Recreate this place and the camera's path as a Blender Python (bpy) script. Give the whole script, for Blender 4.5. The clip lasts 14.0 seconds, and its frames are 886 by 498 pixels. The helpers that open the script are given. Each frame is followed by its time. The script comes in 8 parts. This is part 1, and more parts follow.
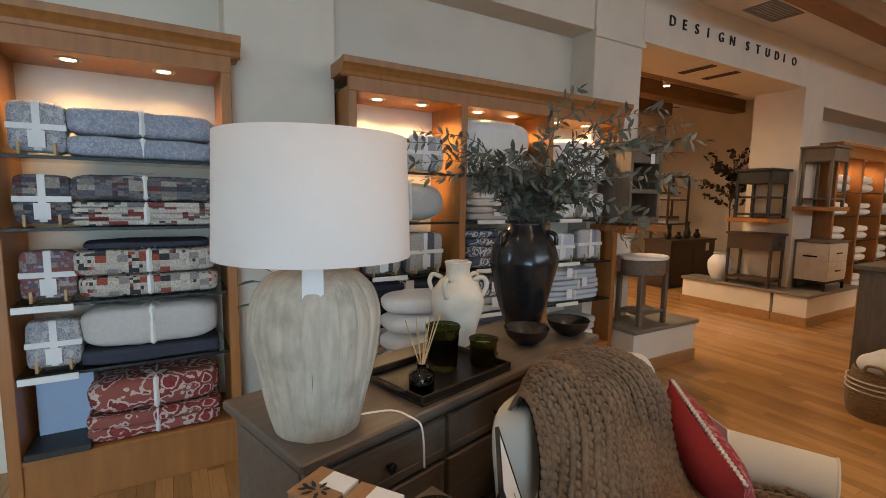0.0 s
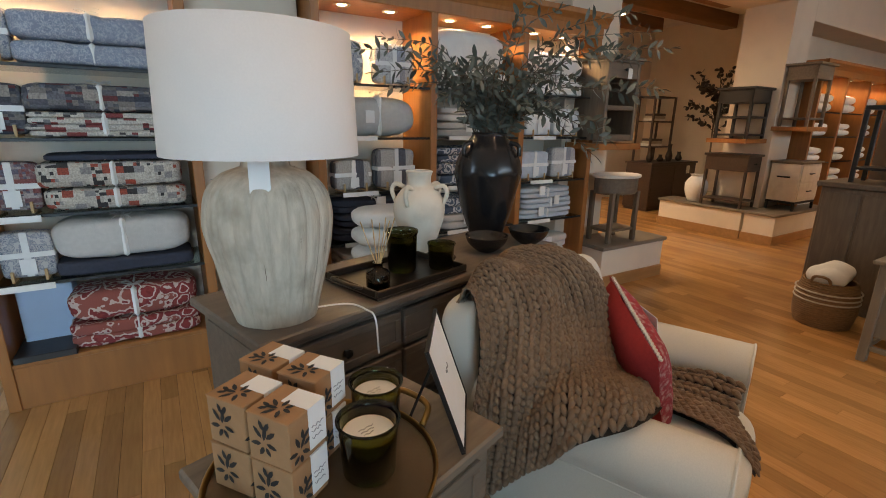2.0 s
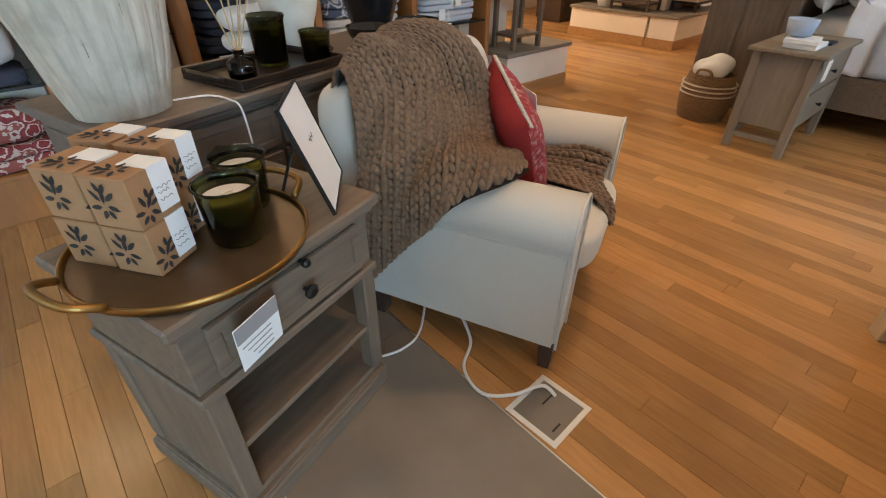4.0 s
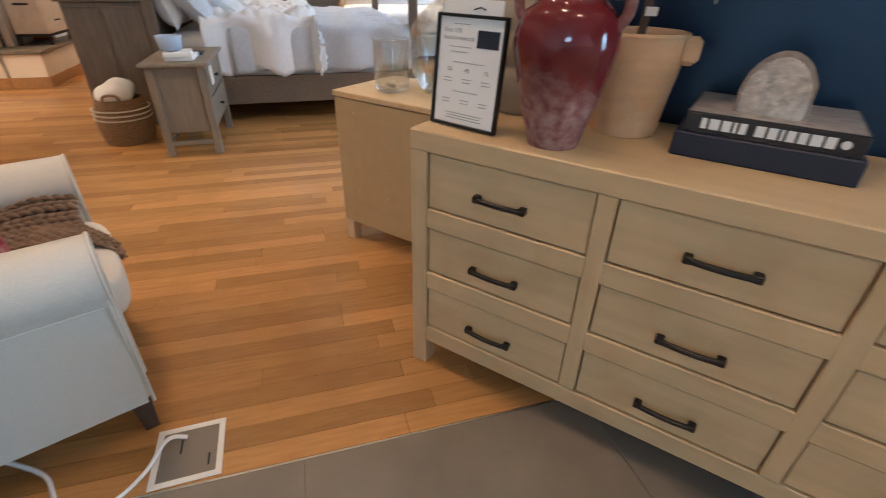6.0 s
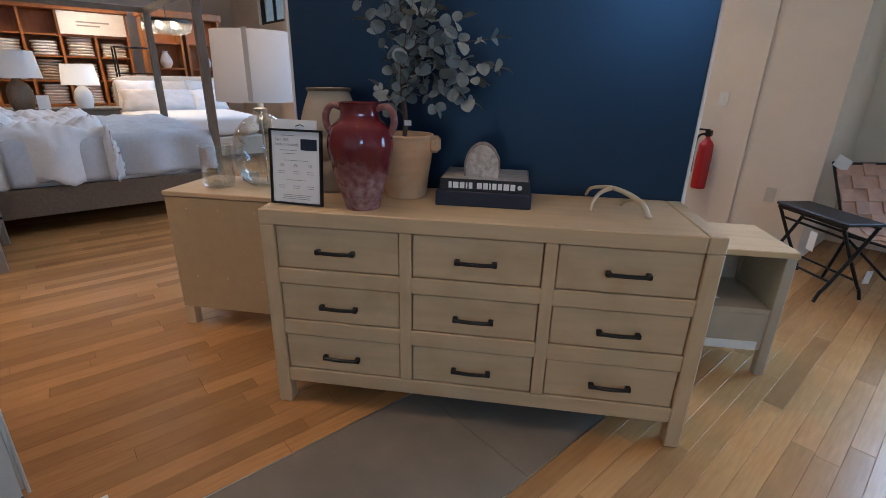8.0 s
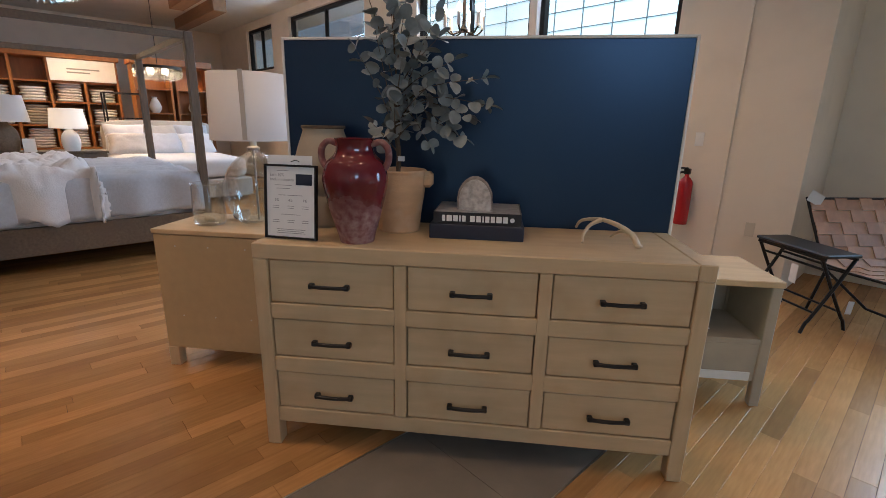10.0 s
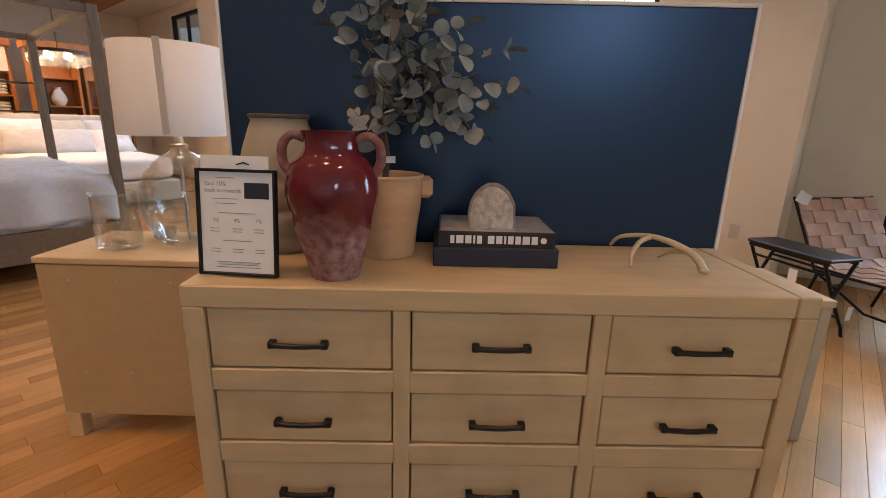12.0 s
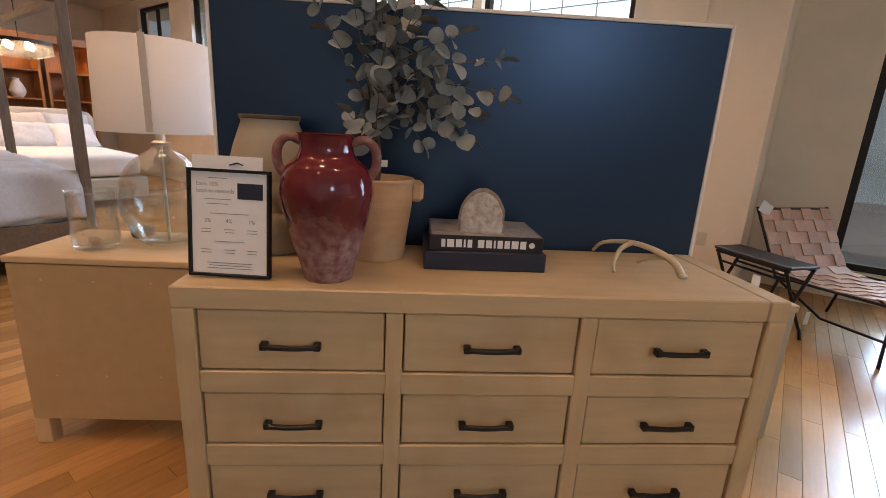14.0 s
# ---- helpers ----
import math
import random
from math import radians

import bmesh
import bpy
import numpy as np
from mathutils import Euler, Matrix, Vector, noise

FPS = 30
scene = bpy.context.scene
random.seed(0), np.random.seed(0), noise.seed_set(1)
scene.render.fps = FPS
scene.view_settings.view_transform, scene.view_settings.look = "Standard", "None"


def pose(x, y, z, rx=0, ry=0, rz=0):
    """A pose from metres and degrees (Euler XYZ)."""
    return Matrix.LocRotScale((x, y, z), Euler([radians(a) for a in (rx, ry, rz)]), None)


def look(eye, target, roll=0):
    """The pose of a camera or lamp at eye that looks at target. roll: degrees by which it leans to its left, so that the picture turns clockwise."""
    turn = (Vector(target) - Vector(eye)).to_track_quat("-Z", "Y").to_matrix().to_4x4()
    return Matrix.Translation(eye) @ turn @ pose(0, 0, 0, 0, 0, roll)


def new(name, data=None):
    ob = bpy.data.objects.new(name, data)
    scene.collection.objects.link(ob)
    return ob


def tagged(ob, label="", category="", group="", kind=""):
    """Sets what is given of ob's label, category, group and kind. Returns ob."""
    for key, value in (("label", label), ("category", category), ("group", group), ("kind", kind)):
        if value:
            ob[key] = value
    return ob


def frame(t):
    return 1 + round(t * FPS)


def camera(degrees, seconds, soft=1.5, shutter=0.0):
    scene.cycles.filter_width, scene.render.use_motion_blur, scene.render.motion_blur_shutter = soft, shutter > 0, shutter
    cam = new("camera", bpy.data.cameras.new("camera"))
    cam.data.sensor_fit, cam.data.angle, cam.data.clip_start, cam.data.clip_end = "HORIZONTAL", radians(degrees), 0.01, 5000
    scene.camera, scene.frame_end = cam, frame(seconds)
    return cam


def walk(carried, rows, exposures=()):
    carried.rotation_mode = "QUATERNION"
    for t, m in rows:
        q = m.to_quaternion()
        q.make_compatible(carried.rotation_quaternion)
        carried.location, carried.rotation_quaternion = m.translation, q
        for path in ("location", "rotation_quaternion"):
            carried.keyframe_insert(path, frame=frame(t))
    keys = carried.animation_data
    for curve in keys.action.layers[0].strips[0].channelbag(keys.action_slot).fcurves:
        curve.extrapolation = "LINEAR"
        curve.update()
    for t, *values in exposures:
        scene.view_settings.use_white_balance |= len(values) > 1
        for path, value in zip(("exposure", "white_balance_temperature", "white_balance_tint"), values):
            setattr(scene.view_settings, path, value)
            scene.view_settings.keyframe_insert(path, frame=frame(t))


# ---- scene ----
cam = camera(87.7, 14.0, 0.8, 0.22)
PATH = [
    (0, (0.064, 0.015, 1.49), (-0.134, 1.993, 1.268), 0.9),
    (0.5, (0.092, 0.017, 1.473), (-0.116, 1.988, 1.204), 0.9),
    (1, (0.129, 0.0, 1.453), (-0.071, 1.961, 1.12), 0.7),
    (1.5, (0.159, -0.024, 1.441), (-0.017, 1.926, 1.034), 0.7),
    (2, (0.192, -0.048, 1.417), (0.051, 1.877, 0.893), 0.9),
    (2.2, (0.207, -0.059, 1.401), (0.078, 1.855, 0.834), 0.7),
    (4.3, (0.34, -0.12, 1.239), (0.614, 1.474, 0.061), 0.0),
    (4.5, (0.341, -0.119, 1.234), (0.7, 1.447, 0.044), -0.3),
    (5, (0.313, -0.11, 1.225), (1.055, 1.306, 0.023), 0.3),
    (5.5, (0.269, -0.129, 1.235), (1.528, 0.94, 0.106), 0.9),
    (6, (0.201, -0.215, 1.239), (1.82, 0.345, 0.208), 1.4),
    (6.5, (0.092, -0.288, 1.266), (1.86, -0.052, 0.362), 1.4),
    (7, (-0.081, -0.323, 1.301), (1.73, -0.261, 0.454), 1.7),
    (7.5, (-0.211, -0.311, 1.328), (1.631, -0.383, 0.552), 1.6),
    (8, (-0.347, -0.252, 1.333), (1.523, -0.417, 0.642), 1.3),
    (8.2, (-0.407, -0.238, 1.337), (1.473, -0.413, 0.677), 1.1),
    (10.3, (-0.333, -0.217, 1.3), (1.585, -0.448, 0.784), 1.2),
    (10.5, (-0.276, -0.224, 1.319), (1.638, -0.46, 0.789), 1.1),
    (11, (-0.122, -0.224, 1.297), (1.788, -0.504, 0.774), 1.2),
    (11.5, (0.021, -0.164, 1.28), (1.917, -0.529, 0.759), 1.3),
    (12, (0.148, -0.085, 1.271), (2.022, -0.553, 0.752), 1.5),
    (12.5, (0.197, -0.047, 1.266), (2.057, -0.571, 0.75), 1.9),
    (13, (0.187, -0.024, 1.268), (2.043, -0.577, 0.768), 2.4),
    (13.5, (0.165, -0.022, 1.267), (2.016, -0.592, 0.769), 2.9),
    (14, (0.141, -0.025, 1.275), (1.987, -0.61, 0.775), 3.1),
]
EXPOSURES = [(0, -0.50, 7600, 14), (2.0, -0.50, 7600, 13), (4.3, 0.05, 7000, 12), (5.5, 0.08, 6800, 13), (6.5, 0.22, 6150, 13), (7.5, -0.19, 5800, 14), (8.2, -0.46, 5750, 14), (10.3, -0.47, 6700, 19), (12.0, -0.16, 7700, 25), (14.0, -0.18, 7900, 26)]
walk(cam, [(t, look(eye, target, roll)) for t, eye, target, roll in PATH], EXPOSURES)

# ---- light ----
world = bpy.data.worlds.new("sky")
scene.world = world
world.use_nodes = True
wn, wl = world.node_tree.nodes, world.node_tree.links
sky = wn.new("ShaderNodeTexSky")
sky.sky_type, sky.sun_disc = "NISHITA", False
sky.sun_elevation, sky.sun_rotation = radians(35), radians(200)
wl.new(sky.outputs[0], wn["Background"].inputs[0])
wn["Background"].inputs[1].default_value = 0.085
scene.view_settings.exposure = 0.0


def lamp(name, kind, m, energy, colour, size=0.1, size_y=None, spot=None, spread=None):
    data = bpy.data.lights.new(name, kind)
    data.energy, data.color = energy, colour
    if kind == "AREA":
        data.shape, data.size = "RECTANGLE" if size_y else "DISK", size
        if size_y:
            data.size_y = size_y
        if spread:
            data.spread = radians(spread)
    else:
        data.shadow_soft_size = size
    if spot:
        data.spot_size, data.spot_blend = radians(spot), 0.6
    ob = new(name, data)
    ob.matrix_world = m
    return ob


# ---- frames of reference: the building, the long dresser, the seating group ----
FB = pose(0, 0, 0, 0, 0, 36)
FD = pose(1.368, 0.2965, 0, 0, 0, -103.1)
FC = pose(0, 0, 0, 0, 0, 50)


def at(f, x, y, z=0, rz=0):
    return f @ pose(x, y, z, 0, 0, rz)


sun = lamp("sun", "SUN", FB @ pose(0, 0, 30, -48, 0, 0) @ pose(0, 0, 0, 0, 8, 0), 3.0, (1.0, 0.95, 0.88))
sun.data.angle = radians(0.5)
WARM, DAY = (1.0, 0.72, 0.42), (0.46, 0.70, 1.0)
# daylight in the window openings
lamp("window_light", "AREA", FB @ pose(3.2, -4.42, 2.95, 68, 0, 0), 115, DAY, 3.4, 0.55)
lamp("window_light", "AREA", FB @ pose(7.6, -4.42, 2.85, 60, 0, 0), 95, DAY, 2.2, 0.55)
lamp("window_light", "AREA", FB @ pose(-1.9, -5.42, 1.5, 74, 0, 0), 160, (0.38, 0.67, 1.0), 2.2, 2.2, spread=100)
lamp("window_light", "AREA", FB @ pose(-4.05, 1.7, 2.75, 0, -75, 0), 45, DAY, 0.75, 1.0)
# ceiling spots
for s, d, e in ((0.0, 1.1, 2.5), (1.1, -0.5, 4.5), (1.95, 0.5, 12), (1.5, -2.7, 18), (-0.2, -0.8, 5.5), (4.0, 1.5, 2), (5.8, 1.5, 5), (8.0, 1.6, 8), (5.6, -0.6, 2), (8.8, -0.8, 22), (10.0, -1.5, 30)):
    lamp("ceiling_spot_light", "AREA", FB @ pose(s, d, 3.43), e, (1.0, 0.70, 0.45), 0.14, spread=115)
for s, d, e in ((4.8, 4.3, 75), (6.0, 4.7, 60), (4.2, 6.4, 90)):
    lamp("studio_spot_light", "AREA", FB @ pose(s, d, 3.22), e, (1.0, 0.80, 0.58), 0.2, spread=160)

# lit chandeliers
lamp("chandelier_light", "POINT", FB @ pose(7.9, -1.78, 2.12), 26, (1.0, 0.76, 0.50), 0.2)
lamp("chandelier_light", "POINT", FB @ pose(2.55, -2.9, 2.30), 12, (1.0, 0.76, 0.50), 0.1)

# ---- mesh helpers ----
def thing(name, m, label, category, group="", kind=""):
    ob = new(name)
    ob.empty_display_size = 0.05
    ob.matrix_world = m
    return tagged(ob, label, category, group, kind)


def part(name, bm, mat, parent=None, label="", m=None, smooth=False):
    me = bpy.data.meshes.new(name)
    bm.to_mesh(me)
    bm.free()
    me.materials.append(mat)
    if smooth:
        me.shade_smooth()
    ob = new(name, me)
    if parent:
        ob.parent = parent
    if m is not None:
        ob.matrix_local = m
    if label:
        ob["label"] = label
    return ob


def add_box(bm, lo, hi, bev=0.004, m=None):
    """A box with chamfered edges."""
    lo, hi = Vector(lo), Vector(hi)
    b = min(bev, *[(hi[i] - lo[i]) * 0.45 for i in range(3)])
    vs = {}
    for sx in (0, 1):
        for sy in (0, 1):
            for sz in (0, 1):
                c = Vector((hi.x if sx else lo.x, hi.y if sy else lo.y, hi.z if sz else lo.z))
                sg = Vector((-1 if sx else 1, -1 if sy else 1, -1 if sz else 1))
                for k in range(3):
                    p = c.copy()
                    for i in range(3):
                        if i != k:
                            p[i] += sg[i] * b
                    vs[sx, sy, sz, k] = bm.verts.new(m @ p if m else p)
    def f(*keys):
        bm.faces.new([vs[k] for k in keys])
    for k in range(3):
        i, j = (k + 1) % 3, (k + 2) % 3
        for s in (0, 1):
            def key(a, b_):
                t = [0, 0, 0]
                t[k], t[i], t[j] = s, a, b_
                return (*t, k)
            loop = [key(0, 0), key(1, 0), key(1, 1), key(0, 1)]
            f(*(loop if s else loop[::-1]))
    for k in range(3):
        i, j = (k + 1) % 3, (k + 2) % 3
        for a in (0, 1):
            for b_ in (0, 1):
                def key(e, n):
                    t = [0, 0, 0]
                    t[k], t[i], t[j] = e, a, b_
                    return (*t, n)
                loop = [key(0, i), key(1, i), key(1, j), key(0, j)]
                f(*(loop if a == b_ else loop[::-1]))
    for sx in (0, 1):
        for sy in (0, 1):
            for sz in (0, 1):
                loop = [(sx, sy, sz, 0), (sx, sy, sz, 1), (sx, sy, sz, 2)]
                f(*(loop if (sx + sy + sz) % 2 else loop[::-1]))
    return bm


def box(lo, hi, bev=0.004, m=None):
    return add_box(bmesh.new(), lo, hi, bev, m)


def boxes(rows, bev=0.004):
    bm = bmesh.new()
    for lo, hi in rows:
        add_box(bm, lo, hi, bev)
    return bm


def add_lathe(bm, profile, seg=40, m=None, cap=True, wobble=0.0, ribs=0, rib_depth=0.0, z0=None, z1=None):
    rings = []
    for r, z in profile:
        ring = []
        for i in range(seg):
            a = 2 * math.pi * i / seg
            rr = r
            if ribs and z0 < z < z1:
                fade = min(1, (z - z0) / 0.05, (z1 - z) / 0.05)
                rr -= rib_depth * fade * abs(math.cos(a * ribs / 2)) ** 18
            if wobble:
                rr += wobble * noise.noise((math.cos(a) * 3, math.sin(a) * 3, z * 9))
            p = Vector((rr * math.cos(a), rr * math.sin(a), z))
            ring.append(bm.verts.new(m @ p if m else p))
        rings.append(ring)
    for a, b in zip(rings, rings[1:]):
        for i in range(seg):
            bm.faces.new((a[i], a[(i + 1) % seg], b[(i + 1) % seg], b[i]))
    if cap:
        for ring, rev in ((rings[0], True), (rings[-1], False)):
            bm.faces.new(ring[::-1] if rev else ring)
    return bm


def lathe(profile, seg=40, **k):
    return add_lathe(bmesh.new(), profile, seg, **k)


def smooth_profile(points, n=40):
    """A smooth curve through (r, z) points."""
    out = []
    p = [points[0]] + list(points) + [points[-1]]
    per = max(2, n // (len(points) - 1))
    for i in range(1, len(p) - 2):
        for k in range(per):
            t = k / per
            out.append(tuple(0.5 * (2 * p[i][c] + (p[i + 1][c] - p[i - 1][c]) * t + (2 * p[i - 1][c] - 5 * p[i][c] + 4 * p[i + 1][c] - p[i + 2][c]) * t * t + (3 * p[i][c] - p[i - 1][c] - 3 * p[i + 1][c] + p[i + 2][c]) * t ** 3) for c in range(2)))
    out.append(tuple(points[-1]))
    return out


def add_tube(bm, pts, radius, seg=8, cap=True):
    pts = [Vector(p) for p in pts]
    radii = radius if isinstance(radius, (list, tuple)) else [radius] * len(pts)
    rings, up = [], None
    for i, p in enumerate(pts):
        d = (pts[min(i + 1, len(pts) - 1)] - pts[max(i - 1, 0)]).normalized()
        if up is None:
            up = d.orthogonal().normalized()
        up = (up - d * up.dot(d)).normalized()
        side = d.cross(up)
        rings.append([bm.verts.new(p + (up * math.cos(2 * math.pi * k / seg) + side * math.sin(2 * math.pi * k / seg)) * radii[i]) for k in range(seg)])
    for a, b in zip(rings, rings[1:]):
        for k in range(seg):
            bm.faces.new((a[k], a[(k + 1) % seg], b[(k + 1) % seg], b[k]))
    if cap:
        bm.faces.new(rings[0][::-1])
        bm.faces.new(rings[-1])
    return bm


def tube(pts, radius, seg=8):
    return add_tube(bmesh.new(), pts, radius, seg)


def curve_points(ctrl, n=24):
    ctrl = [Vector(c) for c in ctrl]
    p = [ctrl[0]] + ctrl + [ctrl[-1]]
    out, per = [], max(2, n // (len(ctrl) - 1))
    for i in range(1, len(p) - 2):
        for k in range(per):
            t = k / per
            out.append(0.5 * (2 * p[i] + (p[i + 1] - p[i - 1]) * t + (2 * p[i - 1] - 5 * p[i] + 4 * p[i + 1] - p[i + 2]) * t * t + (3 * p[i] - p[i - 1] - 3 * p[i + 1] + p[i + 2]) * t ** 3))
    out.append(ctrl[-1])
    return out


def soft_block(lo, hi, power=5.0, n=14, lump=0.006, freq=6.0, seed=0.0):
    """A padded block: a superellipsoid with uneven cloth."""
    bm = bmesh.new()
    lo, hi = Vector(lo), Vector(hi)
    c, h = (lo + hi) / 2, (hi - lo) / 2
    grid = {}
    def vert(p):
        k = tuple(round(v, 5) for v in p)
        if k not in grid:
            q = Vector(p)
            f = (abs(q.x) ** power + abs(q.y) ** power + abs(q.z) ** power) ** (1 / power)
            q = q / f
            w = Vector((c.x + q.x * h.x, c.y + q.y * h.y, c.z + q.z * h.z))
            w += q.normalized() * lump * noise.noise(w * freq + Vector((seed, seed, seed)))
            grid[k] = bm.verts.new(w)
        return grid[k]
    def s(i):
        return -1 + 2 * i / n
    for ax in range(3):
        for sg in (-1, 1):
            for i in range(n):
                for j in range(n):
                    q = []
                    for a, b in ((i, j), (i + 1, j), (i + 1, j + 1), (i, j + 1)):
                        p = [0, 0, 0]
                        p[ax], p[(ax + 1) % 3], p[(ax + 2) % 3] = sg, s(a), s(b)
                        q.append(vert(p))
                    bm.faces.new(q if sg > 0 else q[::-1])
    return bm


def text_mesh(words, size, depth=0.002, spacing=1.0):
    cu = bpy.data.curves.new("text", "FONT")
    cu.body, cu.size, cu.extrude, cu.space_character = words, size, depth, spacing
    tmp = bpy.data.objects.new("text_tmp", cu)
    scene.collection.objects.link(tmp)
    bpy.context.view_layer.update()
    me = bpy.data.meshes.new_from_object(tmp.evaluated_get(bpy.context.evaluated_depsgraph_get()))
    bpy.data.objects.remove(tmp)
    bm = bmesh.new()
    bm.from_mesh(me)
    bpy.data.meshes.remove(me)
    return bm


def setting(name, bm, mat, label, category, m=FB, parent=None):
    ob = part(name, bm, mat)
    ob.matrix_world = m
    return tagged(ob, label, category, "", "structure")


# ---- materials ----
def material(name, colour, rough=0.6, metal=0.0, vary=0.12, scale=8.0, stretch=(1, 1, 1), second=None, mask_scale=3.0, bump=0.1, bump_scale=60.0, spec=0.5, sheen=0.0, random_tint=0.0, coords="Object"):
    m = bpy.data.materials.new(name)
    m.use_nodes = True
    n, l = m.node_tree.nodes, m.node_tree.links
    b = n["Principled BSDF"]
    tc, mp = n.new("ShaderNodeTexCoord"), n.new("ShaderNodeMapping")
    mp.inputs["Scale"].default_value = stretch
    l.new(tc.outputs[coords], mp.inputs[0])
    n1, n2 = n.new("ShaderNodeTexNoise"), n.new("ShaderNodeTexNoise")
    n1.inputs["Scale"].default_value, n1.inputs["Detail"].default_value = scale, 6
    n2.inputs["Scale"].default_value, n2.inputs["Detail"].default_value = mask_scale, 3
    l.new(mp.outputs[0], n1.inputs[0])
    l.new(tc.outputs[coords], n2.inputs[0])
    ramp = n.new("ShaderNodeValToRGB")
    ramp.color_ramp.elements[0].position, ramp.color_ramp.elements[1].position = 0.25, 0.75
    c = Vector(colour)
    ramp.color_ramp.elements[0].color = (*(c * (1 - vary)), 1)
    ramp.color_ramp.elements[1].color = (*[min(1, v) for v in c * (1 + vary)], 1)
    l.new(n1.outputs[0], ramp.inputs[0])
    out = ramp.outputs[0]
    mix = n.new("ShaderNodeMix")
    mix.data_type = "RGBA"
    mix.inputs[7].default_value = (*(second or tuple(c * 0.85)), 1)
    mr = n.new("ShaderNodeMapRange")
    mr.inputs[1].default_value, mr.inputs[2].default_value = 0.5, 0.75
    mr.inputs[4].default_value = 0.8 if second else 0.5
    l.new(n2.outputs[0], mr.inputs[0])
    l.new(mr.outputs[0], mix.inputs[0])
    l.new(out, mix.inputs[6])
    out = mix.outputs[2]
    if random_tint:
        oi, hs = n.new("ShaderNodeObjectInfo"), n.new("ShaderNodeHueSaturation")
        mm = n.new("ShaderNodeMapRange")
        mm.inputs[3].default_value, mm.inputs[4].default_value = 1 - random_tint, 1 + random_tint
        l.new(oi.outputs["Random"], mm.inputs[0])
        l.new(mm.outputs[0], hs.inputs["Value"])
        l.new(out, hs.inputs["Color"])
        out = hs.outputs[0]
    l.new(out, b.inputs["Base Color"])
    b.inputs["Roughness"].default_value, b.inputs["Metallic"].default_value = rough, metal
    b.inputs["Specular IOR Level"].default_value = spec
    if sheen:
        b.inputs["Sheen Weight"].default_value = sheen
    if bump:
        n3, bp = n.new("ShaderNodeTexNoise"), n.new("ShaderNodeBump")
        n3.inputs["Scale"].default_value, n3.inputs["Detail"].default_value = bump_scale, 4
        l.new(mp.outputs[0], n3.inputs[0])
        bp.inputs["Strength"].default_value, bp.inputs["Distance"].default_value = bump, 0.01
        l.new(n3.outputs[0], bp.inputs["Height"])
        l.new(bp.outputs[0], b.inputs["Normal"])
    return m


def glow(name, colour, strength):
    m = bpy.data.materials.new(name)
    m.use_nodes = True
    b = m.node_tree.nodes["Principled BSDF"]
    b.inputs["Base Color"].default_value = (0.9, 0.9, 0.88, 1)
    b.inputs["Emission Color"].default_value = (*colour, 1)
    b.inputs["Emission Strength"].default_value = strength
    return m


def thin_glass(name, colour, gloss=0.9):
    """Clear thin glass: light passes straight through, Fresnel gloss on top."""
    m = bpy.data.materials.new(name)
    m.use_nodes = True
    n, l = m.node_tree.nodes, m.node_tree.links
    tr, gs, fr, mx = n.new("ShaderNodeBsdfTransparent"), n.new("ShaderNodeBsdfGlossy"), n.new("ShaderNodeFresnel"), n.new("ShaderNodeMixShader")
    tr.inputs[0].default_value = (*colour, 1)
    gs.inputs[0].default_value = (gloss, gloss, gloss, 1)
    gs.inputs["Roughness"].default_value = 0.03
    fr.inputs[0].default_value = 1.5
    low = n.new("ShaderNodeMath")
    low.operation = "MINIMUM"
    low.inputs[1].default_value = 0.40
    l.new(fr.outputs[0], low.inputs[0])
    l.new(low.outputs[0], mx.inputs[0])
    l.new(tr.outputs[0], mx.inputs[1])
    l.new(gs.outputs[0], mx.inputs[2])
    l.new(mx.outputs[0], n["Material Output"].inputs[0])
    return m


def glass_mat(name, colour, rough=0.0, ior=1.45):
    m = bpy.data.materials.new(name)
    m.use_nodes = True
    b = m.node_tree.nodes["Principled BSDF"]
    b.inputs["Base Color"].default_value = (*colour, 1)
    b.inputs["Transmission Weight"].default_value = 1
    b.inputs["Roughness"].default_value, b.inputs["IOR"].default_value = rough, ior
    return m


WALL = material("wall_paint", (0.72, 0.62, 0.50), 0.75, vary=0.03, scale=2, bump=0.06, bump_scale=180)
WHITE_WALL = material("white_wall_paint", (0.80, 0.72, 0.61), 0.75, vary=0.03, scale=2, bump=0.06, bump_scale=180)
CEIL = material("ceiling_paint", (0.74, 0.70, 0.62), 0.85, vary=0.03, scale=2, bump=0.05, bump_scale=120)
CABWOOD = material("honey_maple", (0.352, 0.132, 0.032), 0.42, vary=0.16, scale=9, stretch=(3, 3, 0.35), bump=0.05, bump_scale=40)
PLATWOOD = material("platform_oak_base", (0.42, 0.22, 0.09), 0.4, vary=0.15, scale=8, stretch=(0.4, 3, 3), bump=0.05)
OAK = material("oak_floor", (0.44, 0.225, 0.082), 0.24, vary=0.13, scale=14, stretch=(5, 0.45, 1), second=(0.36, 0.175, 0.062), mask_scale=2.2, bump=0.05, bump_scale=26, random_tint=0.24, spec=0.5)
GAPDARK = material("floor_gap", (0.07, 0.035, 0.015), 0.7, bump=0)
STONE = material("grey_stone_floor", (0.205, 0.175, 0.14), 0.42, vary=0.14, scale=5, second=(0.15, 0.13, 0.11), mask_scale=2.0, bump=0.08, bump_scale=30)
DRESS = material("whitewashed_wood", (0.56, 0.40, 0.225), 0.5, vary=0.10, scale=7, stretch=(0.5, 3, 4), second=(0.46, 0.31, 0.16), mask_scale=5, bump=0.05, bump_scale=45)
